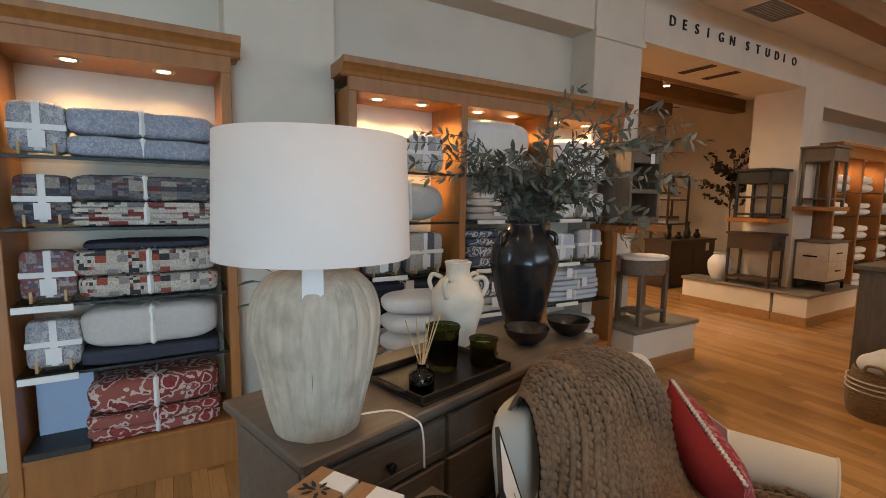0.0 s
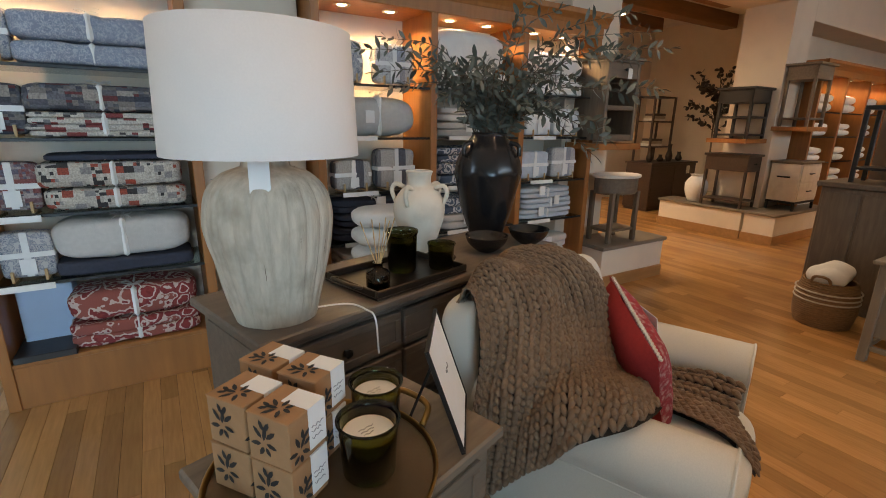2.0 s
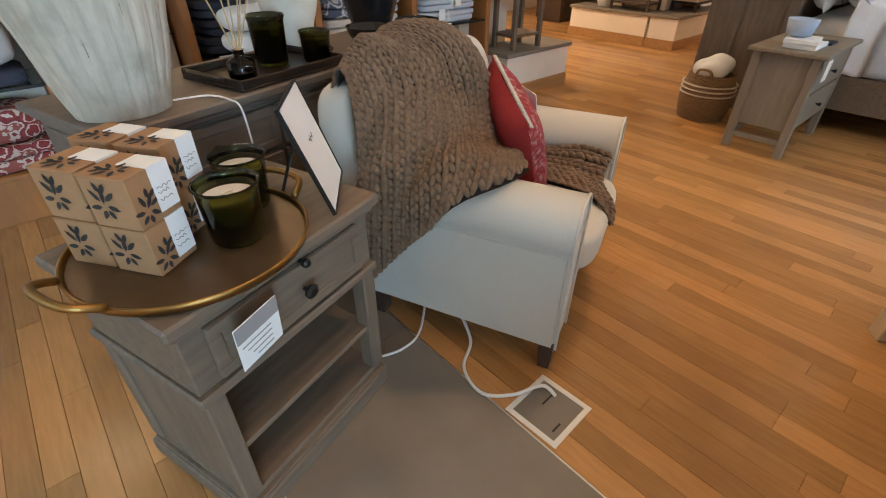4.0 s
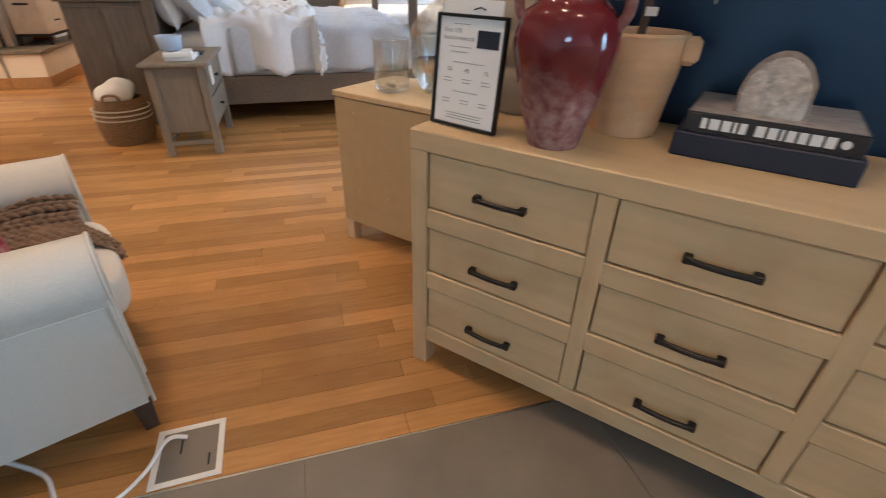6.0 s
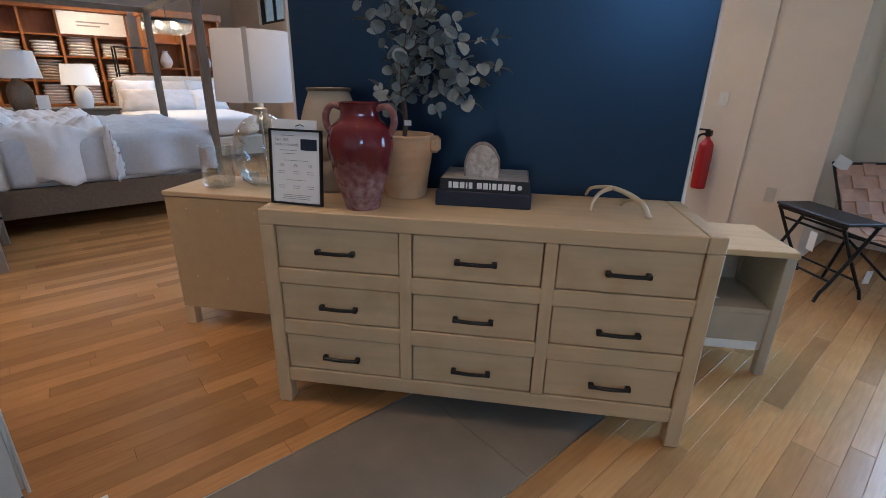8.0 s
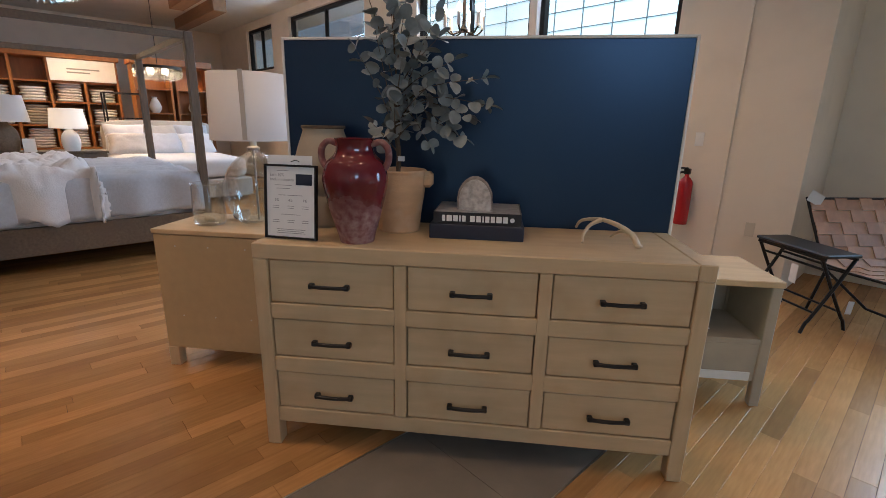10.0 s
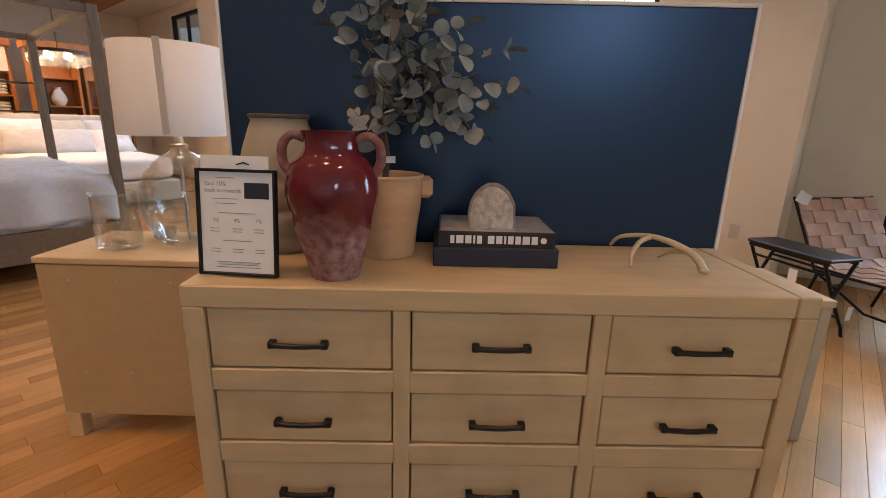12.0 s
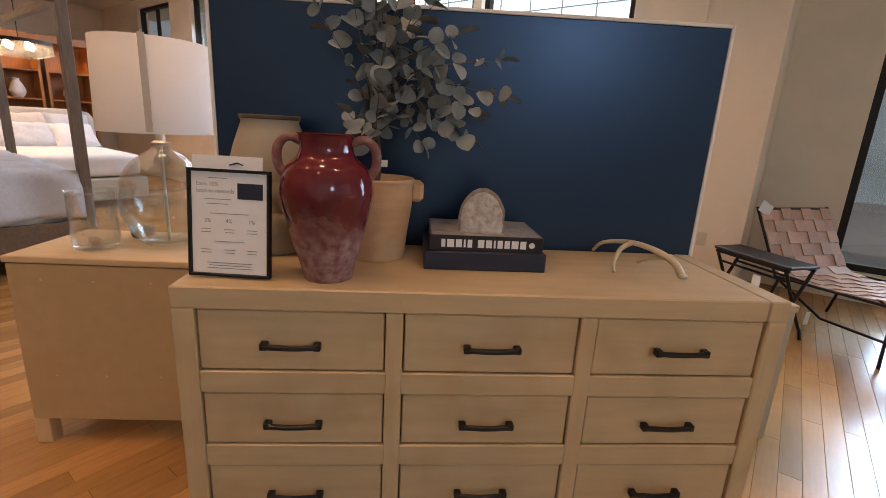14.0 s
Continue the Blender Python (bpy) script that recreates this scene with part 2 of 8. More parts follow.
DRESSV = material("whitewashed_wood_upright", (0.56, 0.40, 0.225), 0.5, vary=0.10, scale=7, stretch=(4, 3, 0.5), second=(0.46, 0.31, 0.16), mask_scale=5, bump=0.05, bump_scale=45)
BACKP = material("beige_back_panel", (0.44, 0.31, 0.16), 0.6, vary=0.05, scale=20, bump=0.04)
BLACKM = material("black_iron", (0.02, 0.018, 0.017), 0.42, metal=0.6, vary=0.2, scale=30, bump=0.05)
NAVY = material("navy_paint", (0.0030, 0.0088, 0.027), 0.33, vary=0.10, scale=3, bump=0.02, bump_scale=200, spec=1.0)
NAVY.node_tree.nodes["Principled BSDF"].inputs["Specular Tint"].default_value = (0.42, 0.68, 1.0, 1)
EDGEW = material("white_edge", (0.75, 0.73, 0.68), 0.6, vary=0.04, bump=0.03)
GREYWOOD = material("weathered_grey_wood", (0.160, 0.118, 0.082), 0.55, vary=0.25, scale=12, stretch=(0.5, 4, 4), second=(0.135, 0.10, 0.075), mask_scale=4, bump=0.12, bump_scale=50)
GREYWOODV = material("weathered_grey_wood_upright", (0.160, 0.118, 0.082), 0.55, vary=0.25, scale=12, stretch=(4, 4, 0.5), second=(0.135, 0.10, 0.075), mask_scale=4, bump=0.12, bump_scale=50)
SIDEWOOD = material("dark_grey_sideboard_wood", (0.135, 0.105, 0.082), 0.45, vary=0.2, scale=9, stretch=(0.5, 4, 4), second=(0.095, 0.075, 0.06), mask_scale=4, bump=0.08, bump_scale=50)
LINEN = material("linen_upholstery", (0.57, 0.525, 0.445), 0.9, vary=0.06, scale=300, bump=0.25, bump_scale=700, sheen=0.15)
WHITEFAB = material("white_cotton", (0.80, 0.79, 0.76), 0.9, vary=0.04, scale=30, bump=0.2, bump_scale=90, sheen=0.1)
IVORY = material("ivory_bedding", (0.78, 0.74, 0.68), 0.9, vary=0.05, scale=14, bump=0.3, bump_scale=60, sheen=0.1)
GREYFAB = material("pale_grey_quilt", (0.56, 0.53, 0.49), 0.9, vary=0.07, scale=40, bump=0.25, bump_scale=120)
NAVYFAB = material("dark_navy_quilt", (0.035, 0.04, 0.06), 0.9, vary=0.2, scale=60, bump=0.25, bump_scale=200)
# shade between the throw's stitches, put into a very dark brown
GAPSHADE = material("knit_gap_shade", (0.035, 0.022, 0.014), 0.95, vary=0.3, scale=60, bump=0.4, bump_scale=200)
THROW = material("brown_chunky_wool", (0.185, 0.112, 0.066), 0.95, vary=0.30, scale=60, second=(0.25, 0.155, 0.095), mask_scale=9, bump=0.6, bump_scale=260, sheen=0.04)
REDPIL = material("red_cushion_fabric", (0.34, 0.022, 0.02), 0.9, vary=0.12, scale=80, bump=0.25, bump_scale=300)
ORANGEPIL = material("embroidered_gold_fabric", (0.55, 0.26, 0.08), 0.9, vary=0.4, scale=50, second=(0.40, 0.04, 0.05), mask_scale=35, bump=0.4, bump_scale=160)
PLUMPIL = material("embroidered_plum_fabric", (0.30, 0.025, 0.035), 0.9, vary=0.3, scale=60, second=(0.55, 0.40, 0.36), mask_scale=55, bump=0.4, bump_scale=160)
SHADE = material("white_linen_shade", (0.74, 0.70, 0.66), 0.85, vary=0.02, scale=200, bump=0.08, bump_scale=400)
SEAM = material("beige_seam_tape", (0.52, 0.45, 0.37), 0.85, vary=0.04, scale=200, bump=0.08, bump_scale=400)
CERAM = material("chalky_ceramic", (0.50, 0.44, 0.35), 0.78, vary=0.20, scale=16, stretch=(3, 3, 0.6), second=(0.31, 0.255, 0.19), mask_scale=11, bump=0.25, bump_scale=35)
CRACK = material("ceramic_groove", (0.11, 0.085, 0.06), 0.9, vary=0.25, scale=40, bump=0.2)
CREAM = material("cream_terracotta", (0.66, 0.58, 0.47), 0.75, vary=0.07, scale=12, second=(0.54, 0.46, 0.36), mask_scale=9, bump=0.15, bump_scale=40)
BLACKGLZ = material("black_glaze", (0.012, 0.012, 0.013), 0.22, vary=0.2, scale=12, bump=0.10, bump_scale=18)
DARKMET = material("dark_bronze", (0.05, 0.04, 0.032), 0.4, metal=0.8, vary=0.25, scale=14, bump=0.06)
BRASS = material("aged_brass", (0.36, 0.20, 0.065), 0.36, metal=1.0, vary=0.2, scale=12, bump=0.05)
TRAYWOOD = material("brown_tray_metal", (0.10, 0.062, 0.03), 0.38, metal=0.35, vary=0.25, scale=9, bump=0.05)
KRAFT = material("kraft_cardboard", (0.36, 0.19, 0.088), 0.8, vary=0.06, scale=40, bump=0.08, bump_scale=250)
PAPER = material("white_paper", (0.80, 0.79, 0.76), 0.7, vary=0.02, scale=30, bump=0.02)
INK = material("black_ink", (0.025, 0.022, 0.02), 0.7, vary=0.1, bump=0)
GREYINK = material("grey_ink", (0.30, 0.29, 0.28), 0.7, vary=0.1, bump=0)
GREENGL = glass_mat("green_glass", (0.10, 0.11, 0.02), 0.05)
AMBERGL = glass_mat("brown_glass", (0.10, 0.06, 0.03), 0.05)
CLEAR = thin_glass("clear_glass", (0.95, 0.965, 0.96))
WAX = material("candle_wax", (0.78, 0.70, 0.56), 0.5, vary=0.04, bump=0.03)
GREENWAX = material("green_wax", (0.19, 0.20, 0.04), 0.35, vary=0.1, bump=0.03)
REED = material("reed_stick", (0.55, 0.36, 0.18), 0.7, vary=0.15, scale=30, bump=0.05)
OLIVE = material("olive_leaf", (0.085, 0.095, 0.075), 0.5, vary=0.3, scale=20, second=(0.20, 0.21, 0.185), mask_scale=12, bump=0.08)
EUCA = material("eucalyptus_leaf", (0.175, 0.205, 0.205), 0.6, vary=0.25, scale=20, second=(0.29, 0.325, 0.325), mask_scale=10, bump=0.08)
DARKLEAF = material("dark_leaf", (0.030, 0.020, 0.014), 0.55, vary=0.3, scale=20, bump=0.08)
GREENLEAF = material("green_leaf", (0.025, 0.09, 0.02), 0.45, vary=0.3, scale=20, bump=0.08)
STEM = material("brown_stem", (0.10, 0.07, 0.045), 0.8, vary=0.2, scale=40, bump=0.2)
REDGLZ = material("oxblood_glaze", (0.130, 0.012, 0.016), 0.14, vary=0.25, scale=7, second=(0.22, 0.045, 0.045), mask_scale=5, bump=0.05, bump_scale=20)
REDRAW = material("unglazed_red_clay", (0.21, 0.075, 0.065), 0.7, vary=0.25, scale=24, second=(0.36, 0.24, 0.21), mask_scale=28, bump=0.2, bump_scale=60)
TERRA = material("pale_terracotta", (0.62, 0.37, 0.20), 0.8, vary=0.12, scale=9, stretch=(1, 1, 3), second=(0.66, 0.50, 0.33), mask_scale=9, bump=0.2, bump_scale=40)
TAUPE = material("taupe_ceramic", (0.40, 0.33, 0.24), 0.7, vary=0.08, scale=8, bump=0.1)
BOOKNAVY = material("navy_book_cloth", (0.010, 0.016, 0.035), 0.5, vary=0.08, scale=80, bump=0.05)
BOOKBLK = material("black_book_cover", (0.014, 0.014, 0.018), 0.3, vary=0.1, bump=0.02)
COVER = material("printed_cover", (0.36, 0.33, 0.30), 0.35, vary=0.25, scale=30, second=(0.12, 0.10, 0.09), mask_scale=22, bump=0.02)
AGATE = material("geode_stone", (0.50, 0.44, 0.38), 0.45, vary=0.4, scale=45, second=(0.66, 0.62, 0.57), mask_scale=24, bump=0.8, bump_scale=60)
RIND = material("geode_rind", (0.30, 0.24, 0.20), 0.8, vary=0.3, scale=40, bump=0.5)
ANTLER = material("antler_bone", (0.60, 0.48, 0.32), 0.5, vary=0.12, scale=14, second=(0.42, 0.31, 0.18), mask_scale=14, bump=0.15, bump_scale=60)
LEATHER = material("tan_leather_strap", (0.46, 0.25, 0.15), 0.55, vary=0.15, scale=20, bump=0.1, bump_scale=120, random_tint=0.15)
GREYBOX = material("grey_painted_wood", (0.42, 0.36, 0.27), 0.6, vary=0.08, scale=9, bump=0.05)
BASKET = material("wicker", (0.27, 0.155, 0.075), 0.75, vary=0.3, scale=30, stretch=(1, 1, 5), bump=0.6, bump_scale=70)
ROPE = material("white_rope", (0.62, 0.56, 0.46), 0.9, vary=0.1, scale=60, bump=0.3)
REDEXT = material("red_enamel", (0.42, 0.015, 0.02), 0.25, vary=0.05, bump=0)
STEEL = material("brushed_steel", (0.55, 0.53, 0.48), 0.35, metal=1.0, vary=0.08, scale=40, bump=0.04)
PLASTIC = material("ivory_plastic", (0.62, 0.57, 0.47), 0.45, vary=0.02, bump=0)
CABLE = material("white_cable", (0.75, 0.74, 0.72), 0.45, vary=0.02, bump=0)
DARKCHEST = material("dark_brown_wood", (0.055, 0.033, 0.022), 0.45, vary=0.2, scale=9, stretch=(0.5, 4, 4), bump=0.05)
BLACKWOOD = material("black_painted_wood", (0.018, 0.016, 0.015), 0.45, vary=0.15, scale=10, bump=0.05)
BEAM = material("ceiling_beam_wood", (0.26, 0.13, 0.055), 0.55, vary=0.2, scale=6, stretch=(0.4, 3, 3), bump=0.1)
BULB = glow("lamp_glow", (1.0, 0.80, 0.50), 14)
SHADEGLOW = glow("lit_shade", (1.0, 0.78, 0.52), 0.75)
# facade that emits pale blue, in place of daylight on the building
FACADEGLOW = glow("self_lit_facade", (0.50, 0.83, 1.0), 1.7)
GREYBLUE = material("blue_grey_joint", (0.30, 0.38, 0.44), 0.7, vary=0.1, bump=0)
STORE = material("blue_shopfront_glass", (0.16, 0.24, 0.29), 0.2, vary=0.25, scale=0.6, second=(0.26, 0.33, 0.37), mask_scale=0.4, bump=0)
ASPHALT = material("street_asphalt", (0.085, 0.09, 0.095), 0.8, vary=0.2, scale=3, bump=0.1)
BLUEBOX = material("pale_blue_box", (0.36, 0.46, 0.60), 0.6, vary=0.04, bump=0.02)
SMOKE = glass_mat("shelf_glass", (0.30, 0.36, 0.34), 0.02)
PLASTICWRAP = glass_mat("clear_plastic", (0.95, 0.95, 0.95), 0.08, 1.2)


def two_tone_glaze(glaze, clay):
    """A glaze that stops above the foot in an uneven line, higher on one side."""
    m = glaze.copy()
    m.name = "oxblood_glaze_over_clay"
    n, l = m.node_tree.nodes, m.node_tree.links
    b = n["Principled BSDF"]
    src = b.inputs["Base Color"].links[0].from_socket
    tc, sep, nz, add, mr = n.new("ShaderNodeTexCoord"), n.new("ShaderNodeSeparateXYZ"), n.new("ShaderNodeTexNoise"), n.new("ShaderNodeMath"), n.new("ShaderNodeMapRange")
    l.new(tc.outputs["Object"], sep.inputs[0])
    l.new(tc.outputs["Object"], nz.inputs[0])
    nz.inputs["Scale"].default_value, nz.inputs["Detail"].default_value = 14, 6
    tilt = n.new("ShaderNodeMath")
    tilt.operation = "MULTIPLY_ADD"
    tilt.inputs[1].default_value = 0.55
    l.new(sep.outputs["Y"], tilt.inputs[0])
    l.new(sep.outputs["Z"], tilt.inputs[2])
    add.operation = "MULTIPLY_ADD"
    add.inputs[1].default_value = 0.11
    l.new(nz.outputs[0], add.inputs[0])
    l.new(tilt.outputs[0], add.inputs[2])
    mr.inputs[1].default_value, mr.inputs[2].default_value = 0.115, 0.19
    l.new(add.outputs[0], mr.inputs[0])
    n2, rp = n.new("ShaderNodeTexNoise"), n.new("ShaderNodeValToRGB")
    n2.inputs["Scale"].default_value, n2.inputs["Detail"].default_value = 38, 6
    l.new(tc.outputs["Object"], n2.inputs[0])
    rp.color_ramp.elements[0].position, rp.color_ramp.elements[1].position = 0.35, 0.7
    rp.color_ramp.elements[0].color, rp.color_ramp.elements[1].color = (0.20, 0.06, 0.055, 1), (0.40, 0.25, 0.22, 1)
    l.new(n2.outputs[0], rp.inputs[0])
    mx = n.new("ShaderNodeMix")
    mx.data_type = "RGBA"
    l.new(mr.outputs[0], mx.inputs[0])
    l.new(rp.outputs[0], mx.inputs[6])
    l.new(src, mx.inputs[7])
    l.new(mx.outputs[2], b.inputs["Base Color"])
    r2 = n.new("ShaderNodeMapRange")
    r2.inputs[3].default_value, r2.inputs[4].default_value = 0.7, 0.11
    l.new(mr.outputs[0], r2.inputs[0])
    l.new(r2.outputs[0], b.inputs["Roughness"])
    return m


REDJAR = two_tone_glaze(REDGLZ, REDRAW)
# ---- the building ----
def wall_with_openings(x0, x1, y0, y1, z0, z1, holes):
    """holes: (x0, x1, z0, z1), in order along x."""
    rows, x = [], x0
    for a, b, c, d in holes:
        rows.append(((x, y0, z0), (a, y1, z1)))
        if c > z0:
            rows.append(((a, y0, z0), (b, y1, c)))
        if d < z1:
            rows.append(((a, y0, d), (b, y1, z1)))
        x = b
    rows.append(((x, y0, z0), (x1, y1, z1)))
    return boxes(rows, 0.002)


H = 3.45
setting("floor", box((-4.2, -5.6, -0.12), (13.2, 8.6, -0.012), 0.0), GAPDARK, "dark joints under the oak plank floor", "floor")
setting("ceiling", boxes([((-4.2, -5.6, H), (13.2, 3.2, H + 0.15)), ((2.0, 3.5, 3.30), (9.2, 8.6, 3.46))], 0.0), CEIL, "cream painted plaster ceiling", "ceiling")
setting("wall_north", boxes([((-4.2, 3.12, 0), (3.2, 3.3, H)), ((7.5, 3.3, 0), (13.2, 3.45, H))], 0.0), WALL, "cream painted wall behind the display cabinets", "wall")
setting("pillar_1", box((0.34, 2.85, 0), (0.95, 3.12, H), 0.004), WALL, "cream painted pillar between the cabinets", "pillar")
setting("pillar_2", box((3.2, 2.85, 0), (3.81, 3.3, H), 0.004), WALL, "cream painted pillar beside the studio opening", "pillar")
setting("pillar_3", box((6.97, 2.85, 0), (7.5, 3.45, H), 0.004), WALL, "cream painted pillar rising behind the platform", "pillar")
setting("trim", boxes([((3.18, 2.825, 2.86), (3.83, 2.85, 2.90)), ((3.19, 2.835, 2.90), (3.82, 2.85, 2.93))], 0.004), WALL, "cream moulding at the top of the pillar", "trim")
setting("header_1", boxes([((-4.2, 2.87, 2.92), (0.34, 3.12, H)), ((0.95, 2.87, 2.92), (3.2, 3.12, H))], 0.004), WALL, "cream soffit above the display cabinets", "wall")
setting("header_2", boxes([((3.81, 2.85, 2.93), (6.97, 3.5, H)), ((7.5, 2.85, 2.75), (13.2, 3.3, H))], 0.004), WALL, "cream header wall over the studio opening", "wall")
setting("wall_studio", boxes([((2.0, 8.4, 0), (9.2, 8.6, 3.6)), ((9.0, 3.45, 0), (9.2, 8.4, 3.6)), ((2.0, 3.3, 0), (2.2, 8.4, 3.6)), ((5.2, 6.2, 0), (9.0, 6.4, 3.6))], 0.0), WALL, "beige walls of the studio room", "wall")
setting("wall_south", wall_with_openings(0.33, 13.2, -4.6, -4.4, 0, H, [(1.42, 2.95, 1.75, 3.30), (3.05, 5.0, 1.75, 3.30), (6.3, 9.0, 2.30, 3.30), (9.8, 11.2, 2.40, 3.30)]), WHITE_WALL, "white painted wall with high black windows", "wall")
setting("pilaster", box((0.86, -4.4, 0), (1.36, -4.375, H), 0.002), WHITE_WALL, "shallow white pilaster", "pillar")
setting("wall_southwest", boxes([((0.33, -5.6, 0), (0.48, -4.6, H))], 0.0), WHITE_WALL, "white return wall beside the corner window", "wall")
setting("wall_corner", wall_with_openings(-4.2, 0.33, -5.6, -5.4, 0, H, [(-3.7, -0.30, 0.26, 3.0)]), WHITE_WALL, "white wall with a large black-framed shop window", "wall")
_w = wall_with_openings(-5.6, 3.3, -0.2, 0.0, 0, H, [(-2.6, 2.9, 0.7, 3.30)])
setting("wall_west", _w, WHITE_WALL, "white wall with a shop window", "wall", FB @ pose(-4.2, 0, 0, 0, 0, 90) @ pose(0, -0.0, 0))
setting("wall_east", box((13.0, -4.4, 0), (13.2, 3.3, H), 0.0), WALL, "cream end wall", "wall")
setting("baseboard", boxes([((0.33, -4.385, 0), (0.86, -4.4, 0.12)), ((1.36, -4.385, 0), (13.0, -4.4, 0.12)), ((-4.0, -5.385, 0), (0.33, -5.4, 0.14))], 0.003), WHITE_WALL, "white baseboard", "trim")


def window(name, s0, s1, z0, z1, y, mullions, rails, m=FB):
    w = thing(name, m @ pose(s0, y, z0), "black metal framed window with clear panes", "window", "", "structure")
    L, h = s1 - s0, z1 - z0
    fr = part("window_frame", boxes([((0, -0.04, 0), (L, 0.04, 0.06)), ((0, -0.04, h - 0.06), (L, 0.04, h)), ((0, -0.04, 0.06), (0.06, 0.04, h - 0.06)), ((L - 0.06, -0.04, 0.06), (L, 0.04, h - 0.06))]), BLACKM, w)
    for x in mullions:
        part("mullion", box((x - 0.022, -0.03, 0.06), (x + 0.022, 0.03, h - 0.06)), BLACKM, w)
    for z in rails:
        part("rail", box((0.06, -0.025, z - 0.018), (L - 0.06, 0.025, z + 0.018)), BLACKM, w)
    g = part("pane", box((0.05, -0.004, 0.05), (L - 0.05, 0.004, h - 0.05), 0.0), CLEAR, w)
    g.visible_shadow = False
    return w


window("window_1", 1.42, 2.95, 1.75, 3.30, -4.5, (), ())
window("window_2", 3.05, 5.0, 1.75, 3.30, -4.5, (0.98,), ())
window("window_3", 6.3, 9.0, 2.30, 3.30, -4.5, (1.35,), ())
window("window_4", 9.8, 11.2, 2.40, 3.30, -4.5, (0.7,), ())
window("window_5", -3.7, -0.30, 0.26, 3.0, -5.47, (1.6,), ())
window("window_6", -2.6, 2.9, 0.7, 3.30, -0.08, (1.7, 3.4), (1.4,), FB @ pose(-4.2, 0, 0, 0, 0, 90))

# outdoors: paving to the horizon and a pale building across the street, upper wall self-lit
ground = setting("ground", box((-400, -400, -0.5), (400, 400, -0.3), 0.0), ASPHALT, "grey street paving", "ground")
fac = thing("office_building", FB @ pose(-14, -20, -0.3), "pale panelled building with ribbon windows and a self-lit upper wall across the street", "building")
# this wall glows by itself instead of being lit by the sky
part("wall", box((0, -8, 4.8), (44, 0, 14), 0.0), FACADEGLOW, fac)
part("ground_floor", box((0, -8, 0), (44, -0.2, 4.8), 0.0), STORE, fac, "dark blue-grey glazed ground floor")
for k in range(20):
    part("mullion", box((k * 2.2, -0.2, 0), (k * 2.2 + 0.14, -0.1, 4.8), 0.0), GREYINK, fac)
for k in range(5, 16):
    part("siding_band", box((0, 0.0, 1.2 + k * 0.8), (44, 0.06, 1.235 + k * 0.8), 0.0), GREYBLUE, fac)
for k in range(30):
    part("panel_joint", box((0.7 + k * 1.5, 0.0, 4.8), (0.74 + k * 1.5, 0.05, 14), 0.0), GREYBLUE, fac)

# ceiling beams
def beam(m, length, w=0.24, h=0.22):
    return tagged(part("ceiling_beam", box((0, -w / 2, -h), (length, w / 2, 0), 0.01), BEAM), "stained brown wooden ceiling beam", "beam", "ceiling beams", "structure"), m


for s0, d0, z0, length, rz in ((4.2, 2.03, H, 8.7, 0), (3.85, 3.63, 3.20, 3.1, 0), (2.3, 4.7, 3.30, 6.65, 0), (2.3, 5.6, 3.30, 5.9, 0), (7.2, -2.6, H, 2.5, 0), (9.2, -3.2, H, 2.6, 0)):
    ob, _ = beam(None, length)
    ob.matrix_world = FB @ pose(s0, d0, z0, 0, 0, rz)

# wall lettering over the opening
letters = thing("wall_lettering", FB @ pose(4.16, 2.85, 3.135, 90, 0, 0), "dark bronze raised capital letters on the header wall", "sign")
x = 0.0
for word, step in (("DESIGN", 0.0), ("STUDIO", 0.0)):
    for ch in word:
        part("letter", text_mesh(ch, 0.135, 0.012), DARKMET, letters, "", pose(x, 0, 0.0))
        x += 0.205
    x += 0.115

# platforms
def platform(s0, s1, d0, d1, h=0.39):
    p = thing("display_platform", FB @ pose(s0, d0, 0), "white display platform with an oak base and grey stone top", "platform", "display platforms", "structure")
    L, W = s1 - s0, d1 - d0
    part("oak_base", box((0.0, 0.0, 0), (L, W, 0.11), 0.003), PLATWOOD, p)
    part("white_riser", box((0.012, 0.012, 0.11), (L - 0.012, W - 0.012, h - 0.035), 0.002), WHITE_WALL, p)
    part("stone_top", box((-0.012, -0.012, h - 0.035), (L + 0.012, W + 0.012, h), 0.006), STONE, p)


platform(3.38, 4.28, 2.43, 2.84)
platform(6.58, 8.04, 2.45, 2.84)
platform(6.58, 6.96, 2.85, 4.05)
# ---- the long dresser and what stands on it ----
def bar_handle(parent, x, z, w=0.15):
    h = part("handle", tube(curve_points([(x - w / 2 + 0.006, -0.004, z), (x - w / 2 + 0.008, -0.018, z), (x - w / 4, -0.023, z), (x, -0.025, z), (x + w / 4, -0.023, z), (x + w / 2 - 0.008, -0.018, z), (x + w / 2 - 0.006, -0.004, z)], 24), 0.0075, 8), BLACKM, parent, "black iron bar handle")
    for sx in (-1, 1):
        part("mount", box((x + sx * (w / 2 - 0.008) - 0.010, -0.024, z - 0.010), (x + sx * (w / 2 - 0.008) + 0.010, 0.0, z + 0.010), 0.003), BLACKM, h)
    return h


